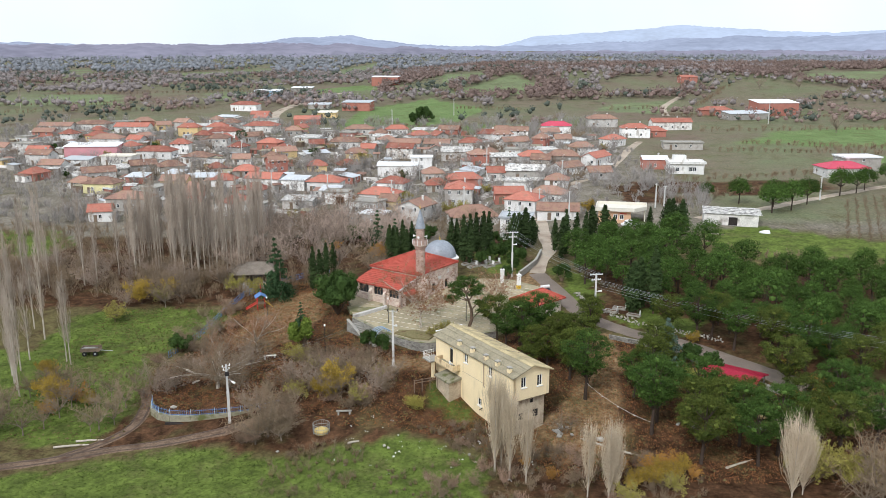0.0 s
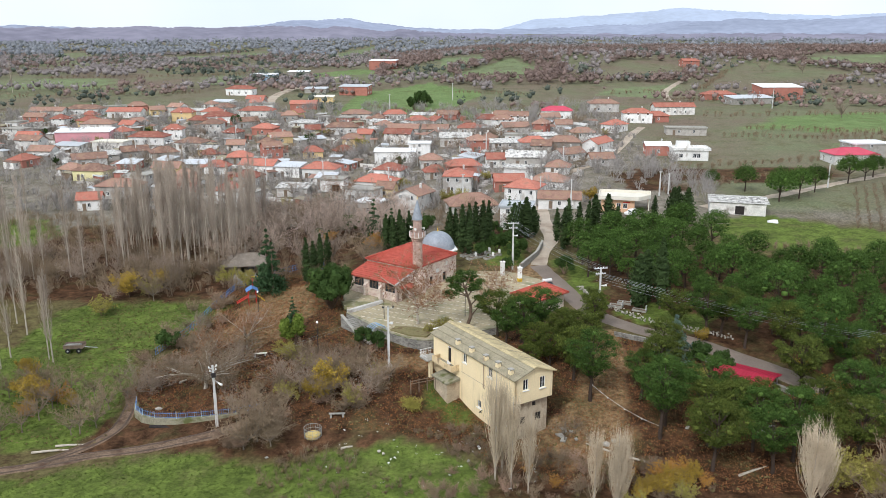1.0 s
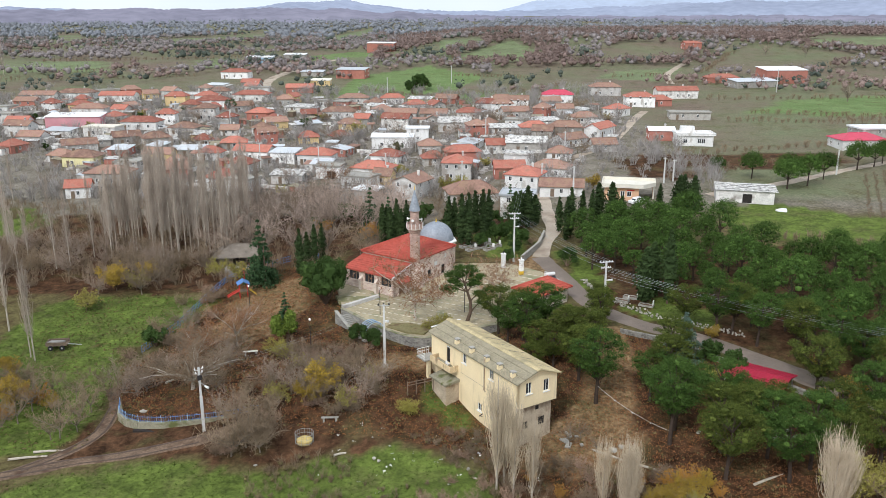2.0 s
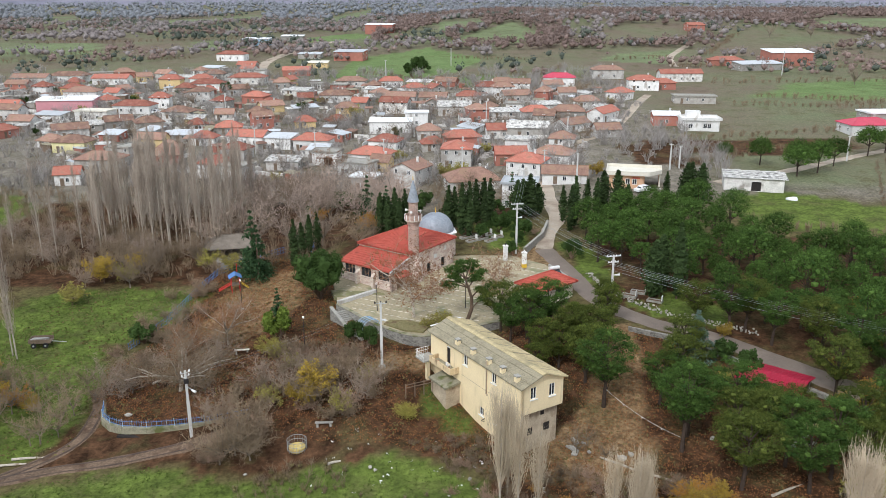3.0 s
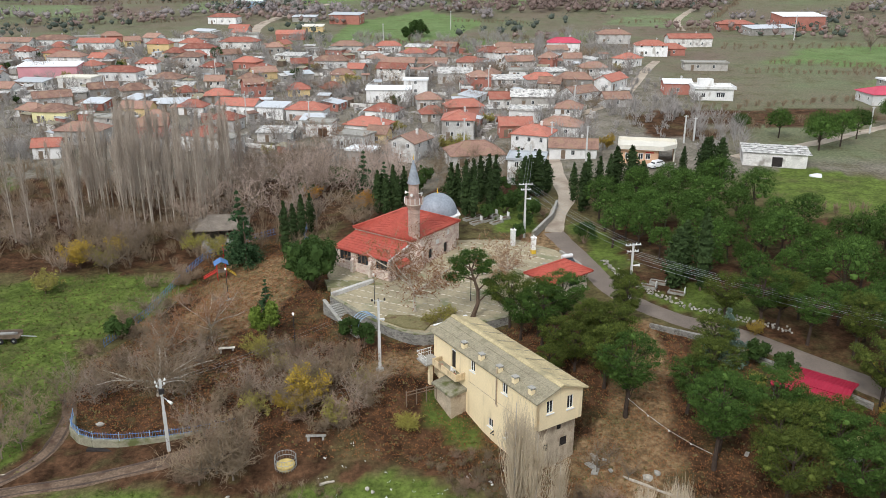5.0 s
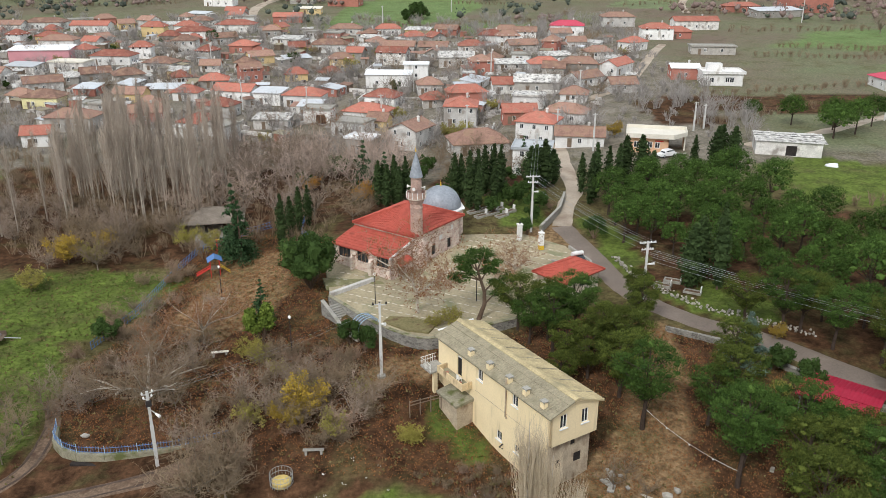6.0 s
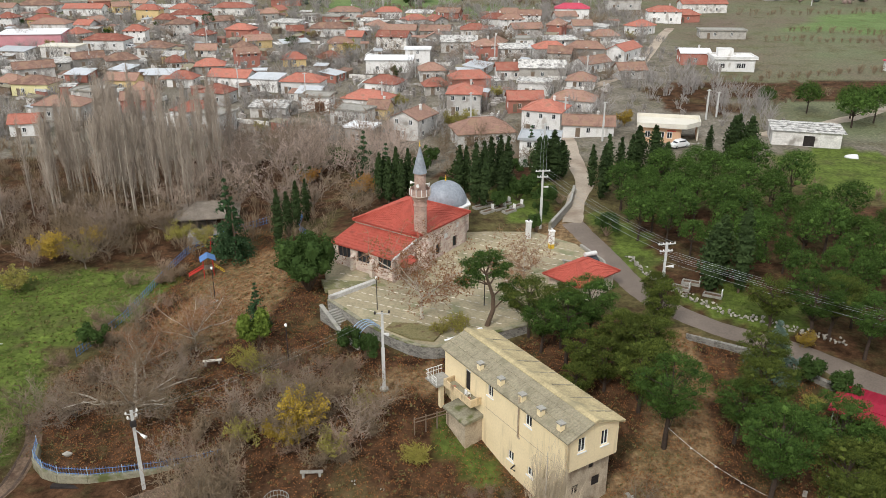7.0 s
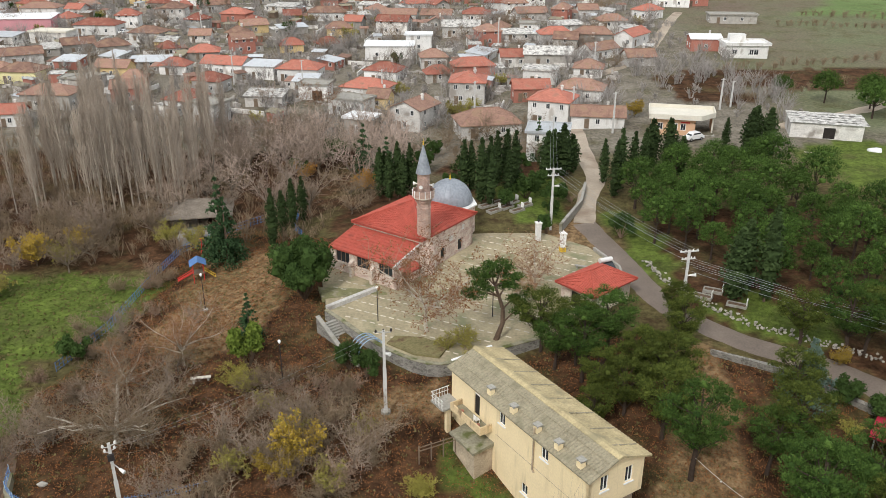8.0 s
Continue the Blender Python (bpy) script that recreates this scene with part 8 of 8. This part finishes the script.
def mesh_fence(pts, h, name, label, mat, spacing=1.2):
    f = thing(name, pose(0, 0, 0), label, "fence")
    for i in range(len(pts) - 1):
        (x0, y0), (x1, y1) = pts[i], pts[i + 1]
        n = max(1, int(math.dist(pts[i], pts[i + 1]) / spacing))
        for dzr in (0.15, h * 0.5, h - 0.08):
            part("rail", Build().tube([(x0, y0, g(x0, y0) + dzr), ((x0 + x1) / 2, (y0 + y1) / 2, g((x0 + x1) / 2, (y0 + y1) / 2) + dzr), (x1, y1, g(x1, y1) + dzr)], 0.03, 5), mat, f)
        for k in range(n):
            t = k / n
            x, y = x0 + (x1 - x0) * t, y0 + (y1 - y0) * t
            part("post", Build().tube([(x, y, g(x, y) - 0.3), (x, y, g(x, y) + h)], 0.04, 5), mat, f)


mesh_fence([(-49, 124), (-46.2, 133), (-45.5, 140), (-44.6, 148), (-43.7, 155.2), (-38.4, 162), (-33, 166)], 1.3, "playground_fence", "blue metal playground fence", M["blue_paint"], 0.6)
mesh_fence([(-27.5, 168), (-26.8, 160), (-24.6, 155)], 1.2, "path_fence", "blue metal fence beside the path", M["blue_paint"], 0.6)
# playground tower
pg = thing("playground_tower", on(-37.6, 144.6, 20), "playground tower with blue roof and red slide", "playground")
for x in (-0.7, 0.7):
    for y in (-0.7, 0.7):
        part("post", Build().tube([(x, y, -0.3), (x, y, 2.6)], 0.06, 6), M["red_paint"], pg)
part("deck", Build().box(-0.8, 0.8, -0.8, 0.8, 1.2, 1.3), M["wood"], pg)
b = Build()
deck(b, [(-1.15, -1.15, 2.6), (0, -1.15, 3.25), (0, 1.15, 3.25), (-1.15, 1.15, 2.6)], 0.06)
deck(b, [(0, -1.15, 3.25), (1.15, -1.15, 2.6), (1.15, 1.15, 2.6), (0, 1.15, 3.25)], 0.06)
part("roof", b, M["blue_paint"], pg, "bright blue pitched roof")
sl = Build()
deck(sl, [(-0.75, -0.35, 1.3), (-0.75, 0.35, 1.3), (-2.9, 0.35, 0.25), (-2.9, -0.35, 0.25)], 0.05)
for y in (-0.4, 0.4):
    sl.tube([(-0.75, y, 1.5), (-2.9, y, 0.4)], 0.07, 6)
part("slide", sl, M["red_paint"], pg, "red plastic slide")
lad = part("ladder_side", Build().tube([(0.8, -0.5, 1.6), (2.6, -0.5, 0.0)], 0.05, 6), M["yellow_paint"], pg, "yellow climbing ladder")
part("ladder_side", Build().tube([(0.8, 0.5, 1.6), (2.6, 0.5, 0.0)], 0.05, 6), M["yellow_paint"], pg)
for k in range(7):
    part("rung", Build().tube([(0.9 + 0.26 * k, -0.5, 1.52 - 0.23 * k), (0.9 + 0.26 * k, 0.5, 1.52 - 0.23 * k)], 0.04, 5), M["yellow_paint"], lad)
sg = thing("swing_frame", on(-38.6, 154.5, 10), "orange metal swing frame", "swing")
for x in (-1.4, 1.4):
    part("leg", Build().tube([(x, -0.8, -0.2), (x, 0, 2.4), (x, 0.8, -0.2)], 0.05, 6), M["red_paint"], sg)
part("top_bar", Build().tube([(-1.6, 0, 2.4), (1.6, 0, 2.4)], 0.06, 6), M["yellow_paint"], sg)
for x in (-0.8, 0.0, 0.8):
    part("chain", Build().tube([(x, 0, 2.4), (x, 0, 0.6)], 0.02, 4), M["steel"], sg)


def bench(x, y, rz, label, mat):
    ob = thing("bench", on(x, y, rz), label, "bench", "benches")
    part("seat", Build().box(-1.1, 1.1, -0.22, 0.22, 0.42, 0.5), mat, ob)
    for u in (-0.8, 0.8):
        part("leg", Build().box(u - 0.12, u + 0.12, -0.22, 0.22, -0.2, 0.416), M["concrete"], ob)


bench(-30.0, 119.0, 12, "pale stone slab bench on the bare ground", M["roof_slab"])
bench(-14.6, 98.4, 4, "weathered pale bench on the leaf litter", M["concrete"])
bench(15.6, 140.2, -20, "small stone bench beside the courtyard wall", M["concrete"])
# broken slabs and a tarpaulin under the pines, rubble beside the cream building
SB = random.Random(31)
for cx, cy, n in ((43.0, 97.0, 6), (34.0, 97.4, 3), (16.2, 95.6, 7)):
    for k in range(n):
        w_, d_ = SB.uniform(0.4, 1.2), SB.uniform(0.3, 0.7)
        x, y = cx + SB.uniform(-1.6, 1.6), cy + SB.uniform(-1.2, 1.2)
        solo("broken_slab", Build().box(-w_ / 2, w_ / 2, -d_ / 2, d_ / 2, -0.05, 0.12), M["concrete"], "broken grey concrete slab on the soil", "slab", "", on(x, y, SB.uniform(0, 180), 0.08) @ pose(0, 0, 0, SB.uniform(-14, 14), SB.uniform(-14, 14), 0))
tp = Build()
for v in ICO_V:
    q = 1 + 0.3 * noise.noise(v * 1.7)
    tp.v.append((v.x * 1.3 * q, v.y * 0.9 * q, max(v.z, -0.15) * 0.6 * q))
tp.f = [tuple(f) for f in ICO_F]
solo("yellow_tarpaulin", tp, M["ochre"], "crumpled ochre tarpaulin under the pines", "tarpaulin", "", on(45.2, 99.0, 20), True)

# round feeding rack with straw
rk = thing("hay_feeder", on(-17.3, 94.8, 0), "round wire hay feeder with yellow straw", "hay feeder")
part("straw", Build().lathe([(0.95, -0.2), (1.0, 0.25), (0.75, 0.4), (0.2, 0.42)], 14), M["straw"], rk, "heap of yellow straw")
for z in (0.1, 0.65, 1.2):
    pts = [(1.15 * math.cos(t), 1.15 * math.sin(t), z) for t in np.linspace(0, 2 * math.pi, 25)]
    part("hoop", Build().tube(pts, 0.03, 5), M["wire"], rk)
for k in range(22):
    t = 2 * math.pi * k / 22
    part("bar", Build().tube([(1.15 * math.cos(t), 1.15 * math.sin(t), -0.2), (1.15 * math.cos(t), 1.15 * math.sin(t), 1.2)], 0.02, 4), M["wire"], rk)
# old cart in the meadow
ct = thing("farm_trailer", on(-63.7, 126.3, 8), "old dark farm trailer in the meadow", "trailer")
part("bed", Build().box(-1.6, 1.6, -0.9, 0.9, 0.7, 0.85).box(-1.6, 1.6, -0.95, -0.9, 0.7, 1.35).box(-1.6, 1.6, 0.9, 0.95, 0.7, 1.35).box(-1.65, -1.6, -0.95, 0.95, 0.7, 1.35), M["wood"], ct)
part("load", Build().prism([(-1.4, -0.8), (0.9, -0.8), (1.0, 0.7), (-1.3, 0.8)], 0.854, lambda x, y: 1.3 + 0.25 * math.sin(3 * x + 2 * y)), M["grey_wall"], ct, "grey rubble load")
part("drawbar", Build().tube([(1.6, 0, 0.7), (3.6, 0.3, 0.35)], 0.07, 6), M["steel"], ct)
for x in (-0.9, 0.9):
    for y in (-1.05, 1.05):
        wh = part("wheel", Build().tube([(x, y - 0.1, 0.4), (x, y + 0.1, 0.4)], 0.42, 14), M["rubber"], ct)
        part("hub", Build().tube([(x, y - 0.12, 0.4), (x, y + 0.12, 0.4)], 0.16, 10), M["steel"], wh)
# open pavilion behind the playground
pv = thing("park_pavilion", on(-44.5, 168.5, 12), "low open pavilion with grey hipped sheet roof", "pavilion")
part("roof", roof_shape("hip", 10.5, 8, 2.5, 1.6), material("weathered_shingle", (0.19, 0.16, 0.13), 0.9, 0.4, 0.6, 4, 0.4), pv, "grey-brown weathered roof")
for x in (-4.6, 0, 4.6):
    for y in (-3.2, 3.2):
        part("post", Build().box(x - 0.09, x + 0.09, y - 0.09, y + 0.09, -0.5, 2.6), M["wood"], pv)
part("floor", Build().box(-5, 5, -3.6, 3.6, -0.8, 0.08), M["concrete"], pv)
solo("pavilion_sheet", Build().box(-3.4, 3.4, -1.4, 1.4, -0.6, 1.1), M["grey_wall"], "low grey block enclosure beside the pavilion", "wall", "", on(-42.0, 160.5, 10))
# fallen logs, rocks and scraps
LOGS = [(-52, 93.5, 12, 4.6), (-50, 95.0, 8, 3.8), (-12.5, 92.2, 25, 1.6), (-40.5, 112.5, 60, 1.4), (24.5, 90.5, -30, 5.5), (20.4, 92.6, -35, 4.5), (38.5, 88.5, 28, 5.0), (66, 190, -20, 3.0)]
for x, y, rz, ln in LOGS:
    solo("felled_log", Build().tube([(-ln / 2, 0, 0.12), (0, 0.06, 0.15), (ln / 2, 0, 0.1)], [0.17, 0.15, 0.11], 7), M["bark_pale"], "bleached felled log on the ground", "log", "", on(x, y, rz))
for x, y, s in [(-41.2, 103.8, 1.6), (-39, 121, 1.2), (-8.2, 91.4, 1.1), (-7.6, 91.0, 0.8), (21.2, 93.6, 1.8), (22.3, 94.2, 1.4), (3.2, 89.6, 0.9), (10.8, 88.8, 0.8), (-22.5, 90.5, 0.7)]:
    ob = new("boulder", stones[int(s * 10) % 4])
    ob.matrix_basis = on(x, y, s * 90, 0.12) @ Matrix.Diagonal((s * 1.5, s * 1.5, s * 1.3, 1))
    tagged(ob, "pale grey boulder lying on the ground", "boulder")

# ---------- tan and white houses at the village edge ----------
tn = thing("tan_house", on(43.4, 205.8, -12), "single-storey tan house with flat cream roof slab", "house", "village houses")
part("wall", wall_with_holes(8.4, -0.8, 3.3, [(1.0, 2.2, 1.0, 2.4), (3.9, 5.0, 1.0, 2.4), (5.5, 6.6, 1.0, 2.4)], 0.3), M["tan"], tn).matrix_basis = pose(-4.2, -4.0, 0)
part("side_wall", wall_with_holes(8.0, -0.8, 3.3, [(1.2, 2.2, 0.05, 2.2), (4.5, 5.6, 1.0, 2.4)], 0.3), M["tan"], tn).matrix_basis = pose(4.2, -4.0, 0, 0, 0, 90)
part("back_wall", Build().box(-4.2, 3.89, 3.7, 4.0, -0.8, 3.3), M["tan"], tn)
part("left_wall", Build().box(-4.2, -3.9, -3.69, 3.69, -0.8, 3.3), M["tan"], tn)
part("roof_slab", Build().prism([(-5.0, -4.9), (5.2, -4.9), (8.2, -1.0), (8.2, 4.8), (-5.0, 4.8)], 3.304, 3.6), M["roof_slab"], tn, "wide cream concrete roof slab")
rp = Build()
for a, c in (((-5.0, -4.9), (5.2, -4.9)), ((5.2, -4.9), (8.2, -1.0)), ((8.2, -1.0), (8.2, 4.8)), ((8.2, 4.8), (-5.0, 4.8)), ((-5.0, 4.8), (-5.0, -4.9))):
    d = Vector((c[0] - a[0], c[1] - a[1])).normalized() * 0.2
    rp.prism([a, c, (c[0] - d.y, c[1] + d.x), (a[0] - d.y, a[1] + d.x)], 3.604, 4.3)
part("parapet", rp, M["roof_slab"], tn)
for u in (-3.2, -0.3, 1.3):
    fit_window(tn, u + 0.55 if u < -1 else u + 0.55, -3.9, 1.0, 0, 1.1, 1.15)
part("door", Build().box(4.0, 4.05, -2.8, -1.8, 0.05, 2.2), M["wood"], tn)
part("porch_post", Build().box(7.6, 7.9, -0.9, -0.6, -0.8, 3.3), M["roof_slab"], tn)
part("porch_wall", Build().box(7.6, 7.9, -0.55, 4.0, -0.8, 3.3), M["tan"], tn)
part("porch_floor", Build().box(4.25, 8.2, -3.5, 4.0, -1.2, 0.03), M["concrete"], tn)
part("banner", Build().box(1.3, 3.1, -4.08, -4.03, 2.5, 2.75), M["red_paint"], tn, "small red banner above the windows")

wq = thing("white_house", on(82.0, 279.5, -4), "low white flat-roofed house in the fields", "house", "village houses")
part("wall", wall_with_holes(12, -1, 3.6, [(2.0, 3.4, 0.9, 2.4), (6.6, 9.4, 0.9, 2.6)], 0.3), M["white"], wq).matrix_basis = pose(-6, -2.0, 0)
part("side_wall", Build().box(5.7, 6.0, -1.69, 6.0, -1, 3.6), M["white"], wq)
part("left_wall", Build().box(-6, -5.7, -1.69, 6.0, -1, 3.6), M["white"], wq)
part("back_wall", Build().box(-5.69, 5.69, 5.7, 6.0, -1, 3.6), M["white"], wq)
part("roof_slab", Build().box(-6.3, 6.6, -2.6, 6.3, 3.604, 3.85), M["white"], wq)
for q in ((-6.3, 6.6, -2.6, -2.4), (-6.3, 6.6, 6.1, 6.3), (-6.3, -6.1, -2.395, 6.095), (6.4, 6.6, -2.395, 6.095)):
    part("parapet", Build().box(*q, 3.854, 4.4), M["white"], wq)
part("stair_tower", Build().box(-4.0, 0.5, 2.5, 5.5, 3.854, 6.0), M["white"], wq)
fit_window(wq, -3.3, -1.9, 0.95, 0, 1.4, 1.2)
fit_window(wq, 1.4, -1.9, 0.95, 0, 1.3, 1.3)
fit_window(wq, 2.7, -1.9, 0.95, 0, 1.3, 1.3)

sd = thing("block_shed", on(73.2, 203.2, -14), "white block shed with patched sheet roof", "shed")
part("wall", wall_with_holes(13.5, -0.8, 2.9, [(6.2, 8.4, 0.0, 2.2)], 0.25), M["whitewash"], sd).matrix_basis = pose(-6.75, -4.0, 0)
part("left_wall", Build().box(-6.75, -6.5, -3.74, 4.0, -0.8, 3.1), M["whitewash"], sd)
part("right_wall", Build().box(6.5, 6.75, -3.74, 1.0, -0.8, 3.1), M["whitewash"], sd)
part("back_wall", Build().box(-6.49, 6.75, 3.75, 4.0, -0.8, 3.2), M["whitewash"], sd)
part("opening", Build().box(-0.55, 1.65, -3.9, -3.86, 0, 2.2), M["opening"], sd, "dark open doorway")
rb_ = Build()
PR = random.Random(4)
for i in range(13):
    for j in range(5):
        x, y = -7 + i * 1.12, -4.4 + j * 1.8
        z = 3.0 + 0.06 * j + PR.uniform(0, 0.12)
        rb_.box(x, x + 1.18, y, y + 1.9, z, z + 0.03, Matrix.Translation((0, 0, 0)) @ Matrix.Rotation(PR.uniform(-0.01, 0.01), 4, "Z"))
ob = part("roof_sheet", rb_, M["rubble_roof"], sd, "overlapping weathered roof sheets")
ob["kind"] = "stuff"
tarp = Build()
for v in ICO_V:
    s = 1 + 0.4 * noise.noise(v * 1.5)
    tarp.v.append((v.x * 1.5 * s, v.y * 1.0 * s, max(v.z, -0.1) * 0.8 * s))
tarp.f = [tuple(f) for f in ICO_F]
solo("tarpaulin_heap", tarp, M["tin_white"], "heap under a white tarpaulin in the grass", "tarpaulin", "", on(78.5, 191.5, -20), True)


def parked_car(x, y, rz, mat, label, name="car", big=1.0):
    c = thing(name, on(x, y, rz, 0.02), label, "car", "parked cars")
    prof = [(-2.1, 0.35), (-2.1, 0.85), (-1.95, 0.95), (-1.3, 1.0), (-0.75, 1.42 * big), (0.9, 1.46 * big), (1.75, 1.0), (2.1, 0.9), (2.12, 0.35)]
    b = Build()
    for k, (wd) in enumerate((-0.82, 0.82)):
        b.v += [(px, wd * (0.86 if pz > 1.1 else 1.0), pz) for px, pz in prof]
    n = len(prof)
    b.f += [tuple(range(n)), tuple(reversed(range(n, 2 * n)))] + [(i, n + i, n + (i + 1) % n, (i + 1) % n) for i in range(n)]
    part("body", b, mat, c)
    for y0 in (-0.775, 0.735):
        part("side_glass", Build().prism([(-0.75, y0), (1.1, y0), (1.1, y0 + 0.04), (-0.75, y0 + 0.04)], 1.03, 1.34 * big), M["glass"], c)
    part("windscreen", Build().prism([(-1.27, -0.62), (-0.84, -0.62), (-0.84, 0.62), (-1.27, 0.62)], lambda px, py: 1.05 + 0.75 * big * (px + 1.3), lambda px, py: 1.085 + 0.75 * big * (px + 1.3)), M["glass"], c)
    for wx in (-1.3, 1.3):
        for wy in (-0.78, 0.78):
            wl_ = part("wheel", Build().tube([(wx, wy - 0.1, 0.32), (wx, wy + 0.1, 0.32)], 0.32, 14), M["rubber"], c)
            part("hubcap", Build().tube([(wx, wy - 0.11, 0.32), (wx, wy + 0.11, 0.32)], 0.19, 10), M["steel"], wl_)
    for y0 in (-0.6, 0.6):
        part("headlight", Build().box(-2.13, -2.1, y0 - 0.16, y0 + 0.16, 0.68, 0.8), M["frame"], c)


parked_car(45.8, 198.4, 28, M["car_white"], "white van parked beside the tan house", "van", 1.15)
parked_car(23.8, 238.2, 15, M["car_white"], "white car parked in the village street")
parked_car(-118, 331, 80, M["car_white"], "white car in the western street")
parked_car(-121, 345, 80, M["tin"], "silver car in the western street")


def ground_scatter(name, polys, n, mat, label, size, up, seed, box):
    """Loose leaves, weeds and blades lying on the ground, beyond counting."""
    r = random.Random(seed)
    b = Build()
    k = 0
    while k < n:
        x, y = r.uniform(box[0], box[1]), r.uniform(box[2], box[3])
        k += 1
        if not any(inside(p, x, y) for p in polys):
            continue
        z = g(x, y) + 0.22 * noise.noise((x * 0.12, y * 0.12, 3.0)) + 0.06 * noise.noise((x * 0.6, y * 0.6, 1.0))
        for _ in range(3):
            leaf_at(b, r, Vector((x + r.uniform(-0.2, 0.2), y + r.uniform(-0.2, 0.2), z + 0.03)), size * r.uniform(0.6, 1.5), up)
    solo(name, b, mat, label, "ground cover", "stuff")


ground_scatter("grass_tufts", [GREEN[0], GREEN[1], GREEN[2], GREEN[4], GREEN[5]], 40000, leafy("meadow_grass", (0.072, 0.102, 0.022), (0.125, 0.172, 0.036)), "tufts of wet green meadow grass", 0.14, 0.35, 21, (-85, 44, 70, 150))
ground_scatter("leaf_litter", [SOIL[0]], 85000, M["brown_leaf"], "fallen brown leaves on bare soil", 0.12, 0.1, 22, (-50, 62, 84, 166))
ground_scatter("dry_weeds", [SOIL[0], [(-70, 95), (-46, 95), (-46, 150), (-70, 150)]], 7000, M["dry_weed"], "dry yellowish weeds on the slope", 0.2, 1.2, 23, (-70, 40, 84, 150))
ground_scatter("scattered_litter", [[(-16, 84), (12, 84), (12, 98), (-16, 98)]], 60, M["frame"], "white scraps of litter in the grass", 0.2, 0.1, 24, (-16, 12, 84, 98))
